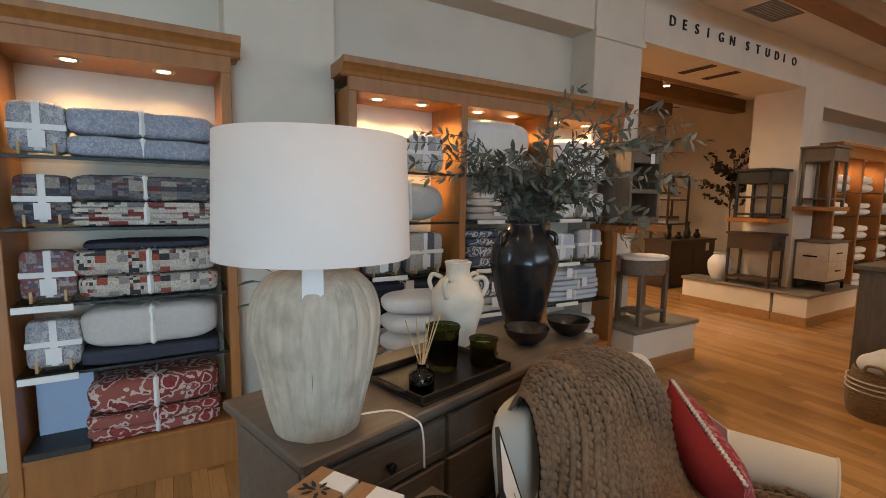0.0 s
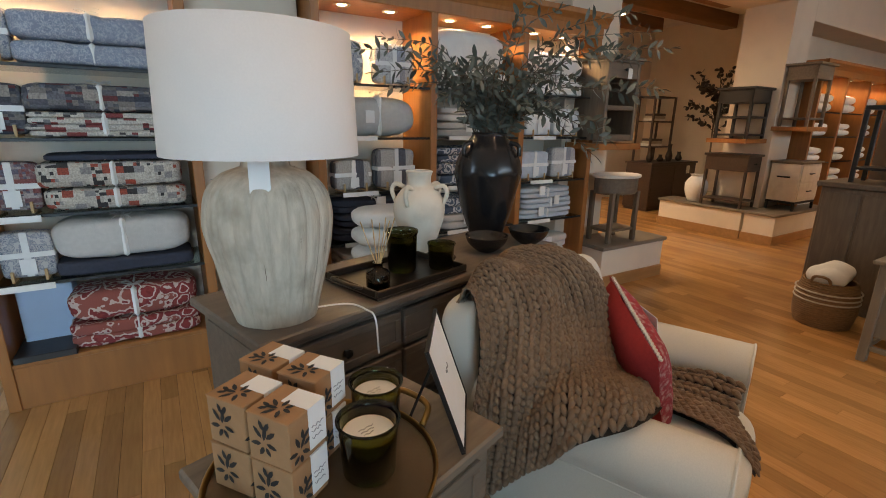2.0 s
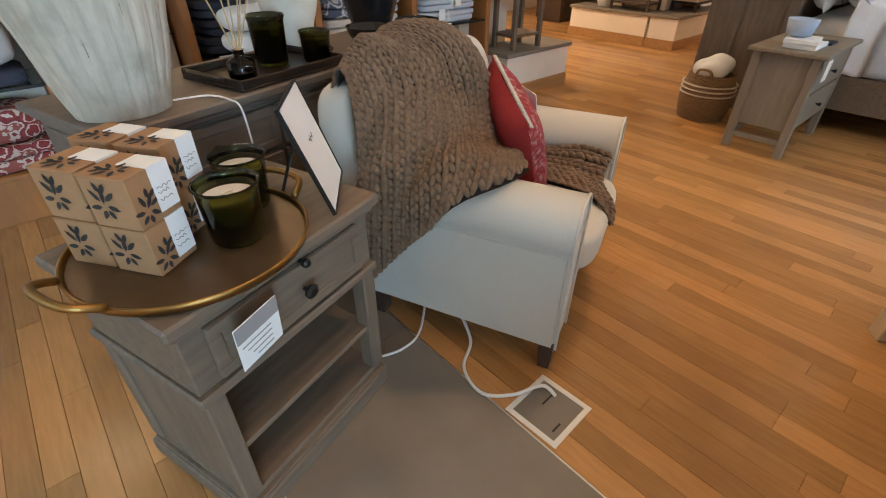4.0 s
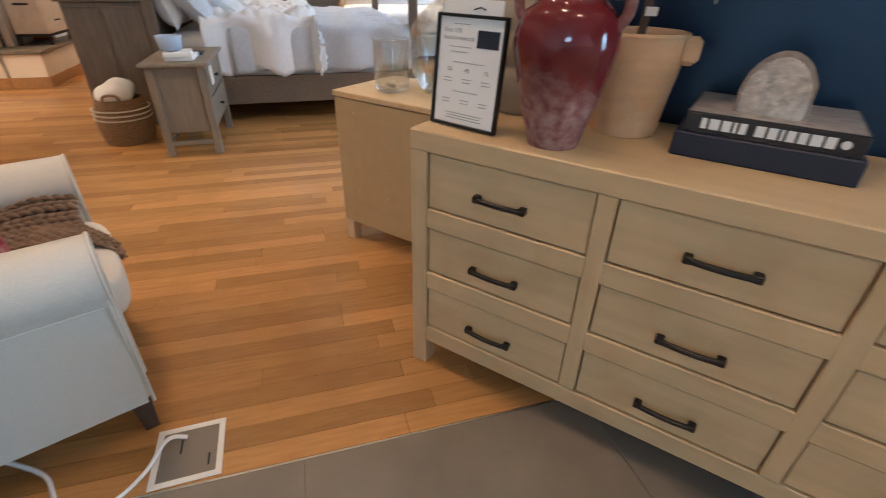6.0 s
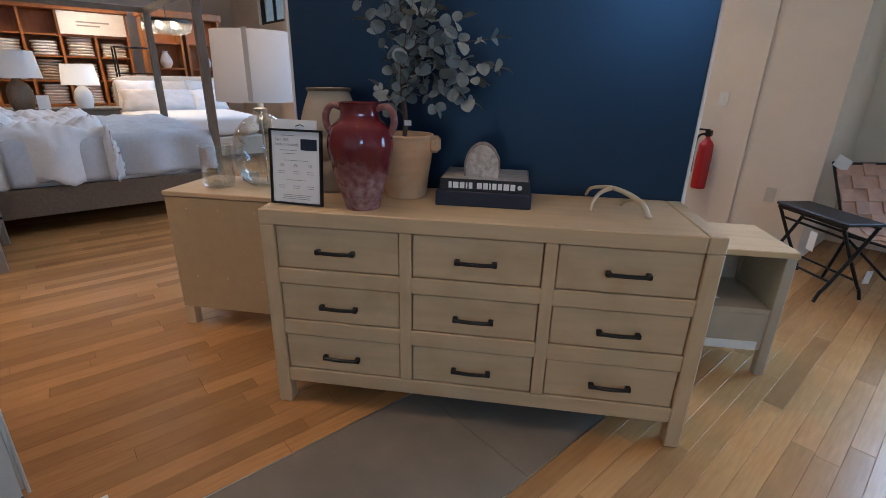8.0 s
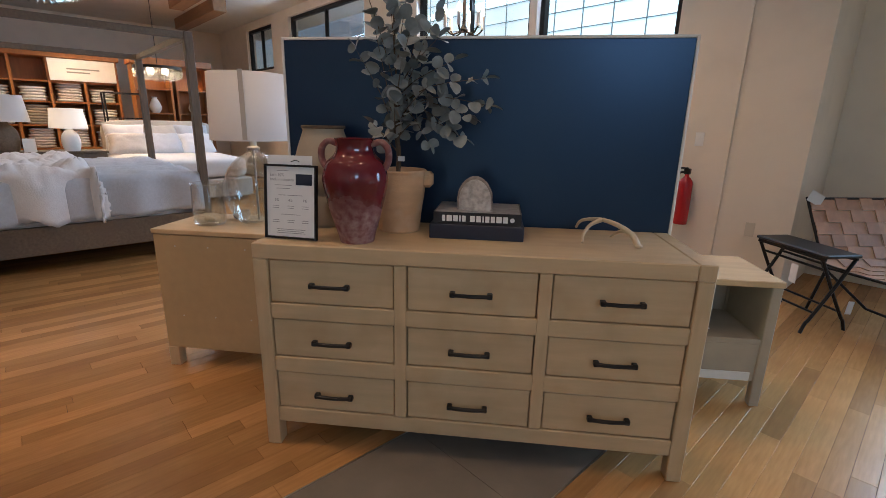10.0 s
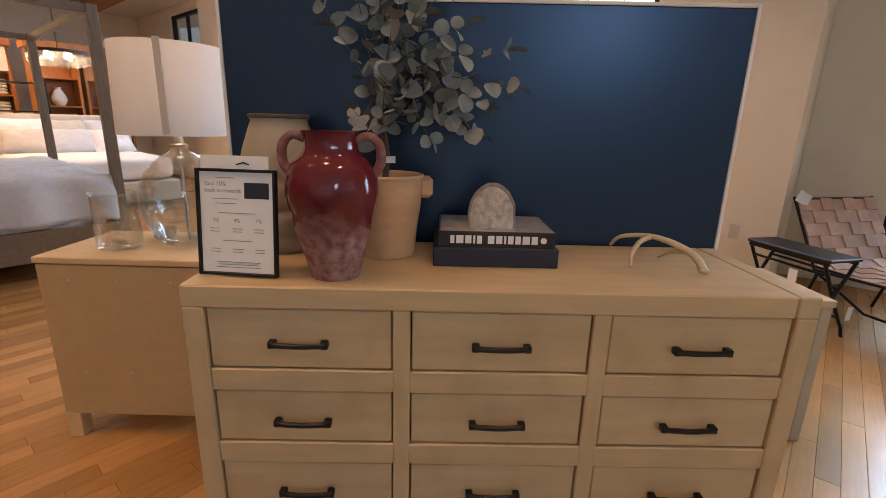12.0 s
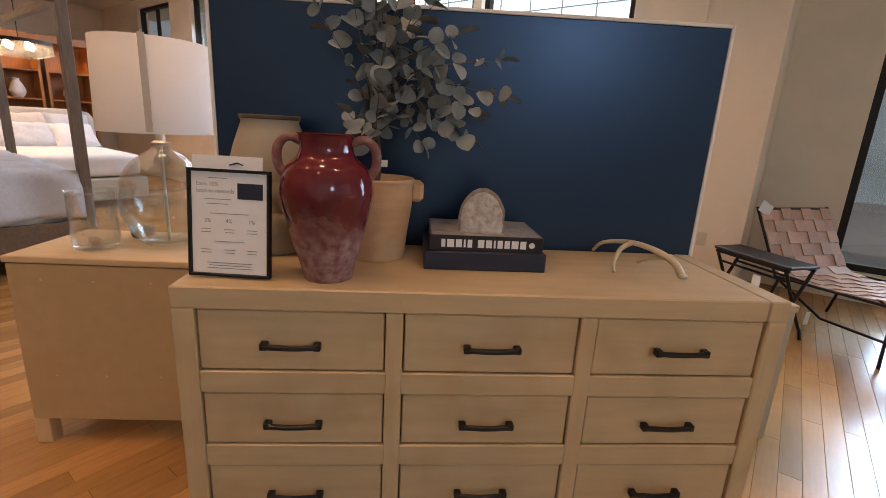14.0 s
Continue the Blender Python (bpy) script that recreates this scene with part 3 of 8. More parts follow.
def nine_drawer_dresser():
    L, D, HT = 1.65, 0.50, 0.866
    t = thing("dresser", FD, "whitewashed wooden nine-drawer dresser with black iron handles", "dresser")
    part("top", box((0, 0, 0.806), (L - 0.062, D, HT), 0.004), DRESS, t)
    part("end_cap", box((L - 0.06, 0, 0.806), (L, D, HT), 0.004), DRESSV, t)
    for x in (0.0, L - 0.056):
        for y in (0.0, D - 0.06):
            part("leg", box((x, y, 0), (x + 0.056, y + 0.06, 0.806), 0.004), DRESSV, t)
        part("side_panel", box((x + 0.012, 0.06, 0.11), (x + 0.05, D - 0.06, 0.806), 0.002), DRESS, t)
    part("back_panel", box((0.062, D - 0.03, 0.11), (L - 0.062, D - 0.01, 0.806), 0.002), BACKP, t)
    part("bottom", box((0.05, 0.05, 0.11), (L - 0.05, D - 0.03, 0.13), 0.002), BACKP, t)
    for z0, z1 in ((0.11, 0.175), (0.340, 0.405), (0.567, 0.631)):
        part("rail", box((0.056, 0.004, z0), (L - 0.056, 0.05, z1), 0.003), DRESS, t)
    for x in (0.540, 1.064):
        part("stile", box((x, 0.002, 0.178), (x + 0.046, 0.05, 0.806), 0.003), DRESSV, t)
    for x0, x1 in ((0.056, 0.540), (0.586, 1.064), (1.110, 1.594)):
        for z0, z1 in ((0.175, 0.340), (0.405, 0.567), (0.631, 0.806)):
            dr = part("drawer", box((x0 + 0.004, 0.010, z0 + 0.004), (x1 - 0.004, 0.40, z1 - 0.004), 0.003), DRESS, t)
            bar_handle(dr, (x0 + x1) / 2, (z0 + z1) / 2 - 0.004)
    return t


nine_drawer_dresser()
TOP = 0.866

screen = thing("display_screen", FD @ pose(-0.092, 0.568, 0, 0, 0, -2.15), "tall navy blue painted display screen with white edges", "screen")
part("panel", box((0.012, 0.0, 0.0), (1.748, 0.045, 1.655), 0.003), NAVY, screen)
part("edging", boxes([((0, -0.002, 0), (0.012, 0.047, 1.667)), ((1.748, -0.002, 0), (1.76, 0.047, 1.667)), ((0.012, -0.002, 1.655), (1.748, 0.047, 1.667))], 0.002), EDGEW, screen)

# red two-handled jar
jar = thing("two_handled_jar", FD @ pose(0.374, 0.112, TOP), "oxblood glazed two-handled jar with an unglazed foot", "vase")
prof = smooth_profile([(0.064, 0.0), (0.072, 0.03), (0.094, 0.11), (0.115, 0.20), (0.120, 0.248), (0.104, 0.298), (0.076, 0.326), (0.068, 0.350), (0.071, 0.376), (0.076, 0.384)], 54)
part("body", lathe([(0.0, 0.0)] + prof + [(0.067, 0.384), (0.060, 0.34), (0.06, 0.28)], 56, cap=False, wobble=0.003), REDJAR, jar, smooth=True)
for sx in (-1, 1):
    part("handle", tube(curve_points([(sx * 0.064, 0, 0.362), (sx * 0.098, 0, 0.372), (sx * 0.124, 0, 0.348), (sx * 0.126, 0, 0.305), (sx * 0.106, 0, 0.272)], 20), [0.0115] * 9 + [0.0125] * 12, 10), REDRAW, jar, smooth=True)

# terracotta pot with a eucalyptus
pot = thing("terracotta_pot", FD @ pose(0.490, 0.345, TOP), "pale terracotta pot with lug handles", "pot")
part("body", lathe(smooth_profile([(0.082, 0.0), (0.088, 0.01), (0.097, 0.09), (0.108, 0.17), (0.112, 0.235), (0.116, 0.25), (0.108, 0.255), (0.100, 0.235), (0.098, 0.20)], 40) + [(0.0, 0.195)], 48, cap=False, wobble=0.004), TERRA, pot, smooth=True)
for sx in (-1, 1):
    part("lug", box((sx * 0.122 - 0.022, -0.03, 0.185), (sx * 0.122 + 0.022, 0.03, 0.25), 0.012), TERRA, pot)


def leaf_bm(bm, base, direction, normal, length, width, cup=0.15):
    d = Vector(direction).normalized()
    side = d.cross(Vector(normal)).normalized()
    up = side.cross(d)
    rows = []
    for t, w in (((0.0, 0.10), (0.10, 0.60), (0.35, 0.98), (0.65, 0.97), (0.90, 0.58), (1.0, 0.12)) if width > 0.7 * length else ((0.0, 0.08), (0.2, 0.62), (0.45, 1.0), (0.72, 0.78), (0.92, 0.32), (1.0, 0.03))):
        c = Vector(base) + d * length * t - up * length * cup * t * t
        rows.append((bm.verts.new(c - side * width * w / 2 + up * width * 0.10 * w), bm.verts.new(c), bm.verts.new(c + side * width * w / 2 + up * width * 0.10 * w)))
    for a, b in zip(rows, rows[1:]):
        bm.faces.new((a[0], a[1], b[1], b[0]))
        bm.faces.new((a[1], a[2], b[2], b[1]))


def leafy_branch(stem_bm, leaf_mesh, pts, r0, rng, spacing, length, width, tips=True, round_leaf=False):
    n = len(pts)
    add_tube(stem_bm, pts, [r0 * (1 - 0.75 * i / (n - 1)) for i in range(n)], 6)
    acc, k = 0.0, 0
    for i in range(1, n):
        acc += (pts[i] - pts[i - 1]).length
        if acc >= spacing and i > n * 0.15:
            acc = 0
            d = (pts[i] - pts[i - 1]).normalized()
            for s in (0, 1):
                a = k * 2.4 + s * math.pi + rng.uniform(-0.4, 0.4)
                o = d.orthogonal().normalized()
                o = Matrix.Rotation(a, 3, d) @ o
                dirn = (o * rng.uniform(0.7, 1.1) + d * rng.uniform(0.3, 0.8)).normalized()
                nr = Vector((rng.uniform(-1, 1), rng.uniform(-1.4, 0.4), rng.uniform(0.2, 1)))
                f = rng.uniform(0.7, 1.2)
                leaf_bm(leaf_mesh, pts[i], dirn, nr, length * f, width * f, rng.uniform(-0.05, 0.35))
            k += 1
    leaf_bm(leaf_mesh, pts[-1], pts[-1] - pts[-2], (0.2, 0.1, 1), length, width)


def eucalyptus():
    rng = random.Random(5)
    t = thing("eucalyptus_plant", FD @ pose(0.480, 0.345, TOP + 0.19), "artificial silver dollar eucalyptus with round grey-green leaves", "plant")
    stems, leaves = bmesh.new(), bmesh.new()
    add_tube(stems, curve_points([(0, 0, 0), (0.01, 0, 0.12), (-0.005, 0.005, 0.25), (0.01, 0.0, 0.40)], 12), [0.011] * 13, 6)
    twigs = []
    for i in range(16):
        a = rng.uniform(0, 2 * math.pi)
        z0 = rng.uniform(0.12, 0.46)
        reach, rise = rng.uniform(0.12, 0.27), rng.uniform(0.10, 0.50)
        twigs.append([(0, 0, z0), (math.cos(a) * reach * 0.35, math.sin(a) * reach * 0.3, z0 + rise * 0.5), (math.cos(a) * reach * (1.0 if math.cos(a) > 0 else 0.85), math.sin(a) * reach * 0.55, z0 + rise)])
    for z0, reach, drop in ((0.36, 0.36, 0.06), (0.32, 0.38, 0.0), (0.30, 0.30, -0.02), (0.28, 0.22, -0.04), (0.26, 0.14, -0.08), (0.24, 0.28, -0.04)):
        twigs.append([(0, 0, z0 - 0.05), (reach * 0.4, -0.03, z0 + 0.03), (reach, -0.06, z0 + drop)])
    for tw in twigs:
        leafy_branch(stems, leaves, curve_points(tw, 16), 0.0030, rng, 0.044, 0.052, 0.050)
    part("stem", stems, STEM, t)
    part("leaves", leaves, EUCA, t, smooth=True)["kind"] = "stuff"
    part("tag", box((0.012, -0.03, 0.10), (0.04, -0.028, 0.12), 0.0), PAPER, t)


eucalyptus()

# tall taupe jar behind
tj = thing("tall_ceramic_jar", FD @ pose(0.150, 0.40, TOP), "tall banded taupe ceramic jar with a stepped shoulder", "vase")
part("body", lathe([(0.10, 0.0), (0.122, 0.02), (0.130, 0.08), (0.132, 0.135), (0.127, 0.14), (0.132, 0.146), (0.134, 0.225), (0.129, 0.231), (0.131, 0.238), (0.126, 0.28), (0.112, 0.33), (0.096, 0.375), (0.085, 0.405), (0.089, 0.412), (0.089, 0.424), (0.078, 0.424), (0.075, 0.38)], 48, cap=False), TAUPE, tj, smooth=True)
part("rim_band", lathe([(0.089, 0.412), (0.0925, 0.415), (0.0925, 0.422), (0.089, 0.425)], 48, cap=False), STEM, tj, "thin brown rim band")

# framed notice
fr = thing("notice_frame", FD @ pose(0.125, 0.072, TOP + 0.004, -6, 0, -6), "black framed notice standing on the dresser", "picture frame")
part("frame", boxes([((-0.108, -0.006, 0), (0.108, 0.010, 0.007)), ((-0.108, -0.006, 0.273), (0.108, 0.010, 0.280)), ((-0.108, -0.006, 0.007), (-0.100, 0.010, 0.273)), ((0.100, -0.006, 0.007), (0.108, 0.010, 0.273)), ((-0.1, 0.004, 0.007), (0.1, 0.010, 0.273))], 0.001), BLACKM, fr)
sheet = part("sheet", box((-0.099, 0.001, 0.008), (0.099, 0.004, 0.272), 0.0), PAPER, fr)
part("header_card", box((-0.098, 0.006, 0.272), (0.085, 0.009, 0.314), 0.0), PAPER, fr)
UP = pose(0, 0, 0, 90, 0, 0)
for words, size, x, z in (("Earn 10%", 0.0155, -0.086, 0.236), ("back in rewards", 0.0155, -0.086, 0.219), ("5%", 0.0145, -0.066, 0.142), ("4%", 0.0145, -0.010, 0.142), ("1%", 0.0145, 0.050, 0.142)):
    part("line_of_text", text_mesh(words, size, 0.0003), GREYINK, sheet, "", pose(x, 0.0006, z, 90, 0, 0))
part("picture", box((0.022, -0.0005, 0.205), (0.088, 0.001, 0.246), 0.0), BOOKNAVY, sheet)
for z, w in ((0.256, 0.05), (0.202, 0.07), (0.19, 0.055), (0.165, 0.10), (0.124, 0.028), (0.116, 0.024), (0.092, 0.08), (0.07, 0.03), (0.062, 0.026), (0.035, 0.12), (0.028, 0.11), (0.021, 0.12)):
    part("text_bar", box((-w / 2 - (0.03 if z > 0.17 else 0.0), -0.0003, z), (w / 2 - (0.03 if z > 0.17 else 0.0), 0.001, z + 0.0017), 0.0), GREYINK, sheet)
for x in (-0.062, 0.06):
    for z in (0.124, 0.116, 0.07, 0.062):
        part("text_bar", box((x - 0.013, -0.0003, z), (x + 0.013, 0.001, z + 0.0017), 0.0), GREYINK, sheet)
part("emblem", tube([(0.0, 0.0045, 0.291), (0.02, 0.0045, 0.297), (0.034, 0.0045, 0.292)], 0.0018, 6), INK, fr)

# books with a stone bookend
bk = thing("box_of_books", FD @ pose(0.640, 0.205, TOP, 0, 0, 0), "navy clothbound slipcase lying flat on the dresser", "book")
part("cover", box((0, 0, 0), (0.372, 0.275, 0.058), 0.003), BOOKNAVY, bk)
bk2 = thing("coffee_table_book", FD @ pose(0.655, 0.215, TOP + 0.0585, 0, 0, -0.5), "black glossy coffee table book with pale title bars on its spine", "book")
part("cover", boxes([((0, 0, 0), (0.345, 0.255, 0.004)), ((0, 0, 0.044), (0.345, 0.255, 0.048)), ((0, 0, 0.004), (0.345, 0.006, 0.044))], 0.001), BOOKBLK, bk2)
part("pages", box((0.004, 0.006, 0.004), (0.341, 0.251, 0.044), 0.001), PAPER, bk2)
part("cover_print", box((0.006, 0.004, 0.048), (0.339, 0.251, 0.0488), 0.0), COVER, bk2)
xx = 0.035
for i, w in enumerate((0.012, 0.021, 0.018, 0.006, 0.014, 0.0, 0.019, 0.018, 0.006, 0.016, 0.016, 0.021, 0.018)):
    if w == 0:
        xx += 0.012
        continue
    part("title_bar", box((xx, -0.0008, 0.012), (xx + w, 0.0004, 0.036), 0.0), PAPER, bk2)
    xx += w + 0.0055
part("title_dot", lathe([(0.009, 0.0), (0.009, 0.001)], 16), PAPER, bk2, "", pose(0.31, -0.0004, 0.024, 90, 0, 0))
geo = bmesh.new()
N = 28
def geode_outline(a, grow=1.0):
    return Vector((0.071 * math.cos(a) * grow * (1 + 0.05 * math.sin(3 * a)), 0, 0.0 if math.sin(a) < 0 else 0.138 * math.sin(a) ** 0.75 * grow))
gd = thing("geode_bookend", FD @ pose(0.816, 0.29, TOP + 0.1075, 0, 0, -4), "pale polished geode bookend standing on the books", "ornament")
for nm, y0, y1, gr, mt in (("face", -0.030, -0.022, 0.90, AGATE), ("rind", -0.026, 0.036, 1.0, RIND)):
    bm = bmesh.new()
    ringa, ringb = [], []
    for i in range(N):
        a = math.pi * i / (N - 1)
        p = geode_outline(a, gr)
        j = 0.004 * noise.noise((i * 0.7, gr, 0))
        ringa.append(bm.verts.new(p + Vector((j, y0, j))))
        q = geode_outline(a, gr * (0.86 if nm == "rind" else 1))
        ringb.append(bm.verts.new(q + Vector((j, y1, 0))))
    bm.faces.new(ringa[::-1])
    bm.faces.new(ringb)
    for i in range(N):
        bm.faces.new((ringa[i], ringa[(i + 1) % N], ringb[(i + 1) % N], ringb[i]))
    bmesh.ops.recalc_face_normals(bm, faces=bm.faces)
    part(nm, bm, mt, gd)

# antler
an = thing("antler", FD @ pose(1.318, 0.29, TOP) @ Matrix.Scale(0.86, 4), "pale deer antler lying on the dresser", "ornament")
ab = bmesh.new()
def beam_pts(ctrl, r0, r1):
    pts = curve_points(ctrl, 22)
    add_tube(ab, pts, [r0 + (r1 - r0) * i / (len(pts) - 1) for i in range(len(pts))], 10)
beam_pts([(0.135, -0.125, 0.014), (0.115, -0.10, 0.055), (0.06, -0.05, 0.088), (-0.005, 0.02, 0.098), (-0.07, 0.10, 0.075), (-0.085, 0.15, 0.03)], 0.0145, 0.006)
beam_pts([(0.0, 0.01, 0.097), (-0.05, -0.015, 0.078), (-0.085, -0.05, 0.04), (-0.092, -0.075, 0.006)], 0.011, 0.005)
beam_pts([(0.10, -0.09, 0.07), (0.075, -0.02, 0.05), (0.06, 0.05, 0.012)], 0.010, 0.005)
add_lathe(ab, [(0.013, 0.0), (0.018, 0.004), (0.017, 0.012), (0.013, 0.016)], 12, m=Matrix.Translation((0.137, -0.128, 0.006)))
part("antler", ab, ANTLER, an, smooth=True)

# the chest behind, seen from its back
ch = thing("chest", FD @ pose(-0.835, 0.54, 0, 0, 0, -1), "pale wooden chest turned with its plain back panel outwards", "chest")
part("top", box((-0.004, -0.004, 0.742), (0.69, 0.44, 0.766), 0.003), DRESS, ch)
part("body", box((0.0, 0.012, 0.11), (0.686, 0.43, 0.742), 0.003), DRESSV, ch)
part("back_panel", box((0.004, 0.0, 0.11), (0.682, 0.012, 0.738), 0.002), BACKP, ch)
for x in (0.0, 0.626):
    for y in (0.0, 0.375):
        part("leg", box((x, y, 0), (x + 0.06, y + 0.055, 0.11), 0.003), DRESSV, ch)
for x in (0.12, 0.30, 0.50):
    for z in (0.30, 0.68):
        part("screw", lathe([(0.004, 0.0), (0.004, 0.003)], 8), STEEL, ch, "", pose(x, 0.0, z, 90, 0, 0))
CT = 0.767

# glass table lamp
gl = thing("table_lamp", FD @ pose(-0.385, 0.79, CT), "clear glass table lamp with a split ivory drum shade", "lamp")
part("glass_base", lathe(smooth_profile([(0.062, 0.0), (0.098, 0.015), (0.147, 0.09), (0.164, 0.18), (0.145, 0.275), (0.090, 0.343), (0.040, 0.375), (0.030, 0.395)], 44) + [(0.026, 0.395), (0.036, 0.373), (0.086, 0.339), (0.141, 0.273), (0.160, 0.18), (0.143, 0.09), (0.094, 0.018), (0.0, 0.008)], 48, cap=False), CLEAR, gl, smooth=True)
part("rod", lathe([(0.006, 0.01), (0.006, 0.47)], 12), STEEL, gl)
part("fitting", lathe([(0.032, 0.39), (0.034, 0.402), (0.02, 0.41), (0.016, 0.45)], 24), STEEL, gl)
part("shade", lathe([(0.203, 0.440), (0.193, 0.765), (0.190, 0.765), (0.200, 0.440)], 64, cap=False), SHADE, gl, "ivory linen drum shade", smooth=True)
part("shade_band", box((-0.011, -0.2195, 0.440), (0.011, -0.2155, 0.765), 0.001, pose(0, 0, 0, 0, 0, 19) @ pose(0, 0, 0, -1.74, 0, 0)), SEAM, gl, "vertical fabric seam")
part("bulb", lathe(smooth_profile([(0.012, 0.46), (0.03, 0.50), (0.025, 0.54), (0.0, 0.555)], 12), 16, cap=False), BULB, gl)

vs = thing("glass_cylinder_vase", FD @ pose(-0.600, 0.68, CT) @ Matrix.Scale(1.25, 4), "clear glass cylinder vase with a shell in it", "vase")
part("glass", lathe([(0.0, 0.006), (0.058, 0.006), (0.064, 0.02), (0.063, 0.168), (0.068, 0.178), (0.066, 0.178), (0.0605, 0.168), (0.061, 0.02), (0.0, 0.010)], 40, cap=False), CLEAR, vs, smooth=True)
part("shell", soft_block((-0.022, -0.016, 0.011), (0.020, 0.018, 0.036), 2.2, 6, 0.01, 30), ANTLER, vs)
lw = thing("wooden_dish", FD @ pose(-0.53, 0.865, CT), "small dark turned wooden dish", "bowl")
part("dish", lathe([(0.03, 0.0), (0.042, 0.008), (0.046, 0.045), (0.042, 0.045), (0.036, 0.012), (0.0, 0.010)], 28, cap=False), DARKCHEST, lw, smooth=True)

# grey open nightstand beyond the dresser
ns = thing("open_nightstand", FD @ pose(1.735, 0.58, 0), "grey-beige open nightstand with a shelf and a sales ticket", "nightstand")
part("top", box((-0.01, -0.01, 0.615), (0.49, 0.43, 0.645), 0.004), DRESS, ns)
for x in (0.0, 0.45):
    part("side_panel", box((x, 0.03, 0.11), (x + 0.03, 0.40, 0.615), 0.003), GREYBOX, ns)
    for y in (0.0, 0.38):
        part("leg", box((x - 0.008, y, 0.0), (x + 0.038, y + 0.042, 0.615), 0.004), GREYBOX, ns)
part("shelf", box((0.03, 0.01, 0.325), (0.45, 0.40, 0.35), 0.003), GREYBOX, ns)
part("drawer_box", box((0.03, 0.012, 0.13), (0.45, 0.40, 0.325), 0.003), GREYBOX, ns)
part("back_panel", box((0.03, 0.395, 0.35), (0.45, 0.405, 0.615), 0.0), GREYBOX, ns)
part("ticket", box((0.06, 0.004, 0.135), (0.42, 0.010, 0.178), 0.0), PAPER, ns, "white paper sales ticket")
part("price_card", box((0.17, 0.10, 0.351), (0.25, 0.16, 0.354), 0.0), PAPER, ns)
# ---- armchair, side table and sideboard ----
CH = FC @ pose(1.19, -0.06, 0, 0, 0, 8.5)


def extrude_profile(pts, x0, x1, bev=0.0):
    """A closed outline in y, z drawn along x."""
    bm = bmesh.new()
    a = [bm.verts.new((x0, y, z)) for y, z in pts]
    b = [bm.verts.new((x1, y, z)) for y, z in pts]
    bm.faces.new(a[::-1])
    bm.faces.new(b)
    n = len(pts)
    for i in range(n):
        bm.faces.new((a[i], a[(i + 1) % n], b[(i + 1) % n], b[i]))
    if bev:
        bmesh.ops.bevel(bm, geom=[e for e in bm.edges if len({v.co.x for v in e.verts}) == 1], offset=bev, segments=3, affect="EDGES")
    bmesh.ops.recalc_face_normals(bm, faces=bm.faces)
    return bm


def armchair():
    W, D = 0.86, 0.80
    t = thing("armchair", CH, "cream linen upholstered armchair with rolled arms", "armchair")
    for x0, sg in ((0.0, 1), (W, -1)):
        # arm: a straight side panel with a roll on top that overhangs to the outside
        pts = []
        for k in range(41):
            a = math.radians(-35 + 250 * k / 40)
            pts.append((0.075 + 0.094 * math.cos(a), 0.565 + 0.094 * math.sin(a)))
        outline = [(0.155, 0.13), (0.155, 0.50)] + pts + [(0.012, 0.48), (0.012, 0.13)]
        bm = extrude_profile([(y, z) for y, z in outline], 0.0, D - 0.10, 0.012)
        # the outline runs across the arm, its length along y
        mm = Matrix(((0, sg, 0, x0), (1, 0, 0, 0.015), (0, 0, 1, 0), (0, 0, 0, 1)))
        bm.transform(mm)
        bmesh.ops.recalc_face_normals(bm, faces=bm.faces)
        arm = part("arm", bm, LINEN, t)
        front = [(x0 + sg * y, 0.012, z) for y, z in outline]
        part("piping", tube(front, 0.005, 6), LINEN, arm)
        part("seam", tube([(x0 + sg * 0.010, 0.02, 0.486), (x0 + sg * 0.010, D - 0.10, 0.486)], 0.004, 6), LINEN, arm)
    part("base", soft_block((0.15, 0.03, 0.13), (W - 0.15, D - 0.10, 0.33), 9, 10, 0.002), LINEN, t, smooth=True)
    part("seat_cushion", soft_block((0.155, -0.035, 0.31), (W - 0.155, D - 0.20, 0.475), 5.5, 16, 0.006), LINEN, t, smooth=True)
    back = soft_block((0.02, -0.075, 0.12), (W - 0.02, 0.075, 0.875), 8, 20, 0.006)
    back.transform(pose(0, D - 0.10, 0, -8, 0, 0))
    part("back", back, LINEN, t, smooth=True)
    bc = soft_block((0.15, -0.095, 0.0), (W - 0.12, 0.095, 0.475), 4.2, 20, 0.012)
    bc.transform(pose(0, D - 0.25, 0.47, -12, 0, 0))
    part("back_cushion", bc, LINEN, t, smooth=True)
    for x in (0.04, W - 0.09):
        for y in (0.02, D - 0.12):
            part("leg", extrude_profile([(y + 0.006, 0), (y + 0.044, 0), (y + 0.055, 0.13), (y, 0.13)], x, x + 0.05, 0.0), DARKCHEST, t, "dark wooden tapered foot")


armchair()


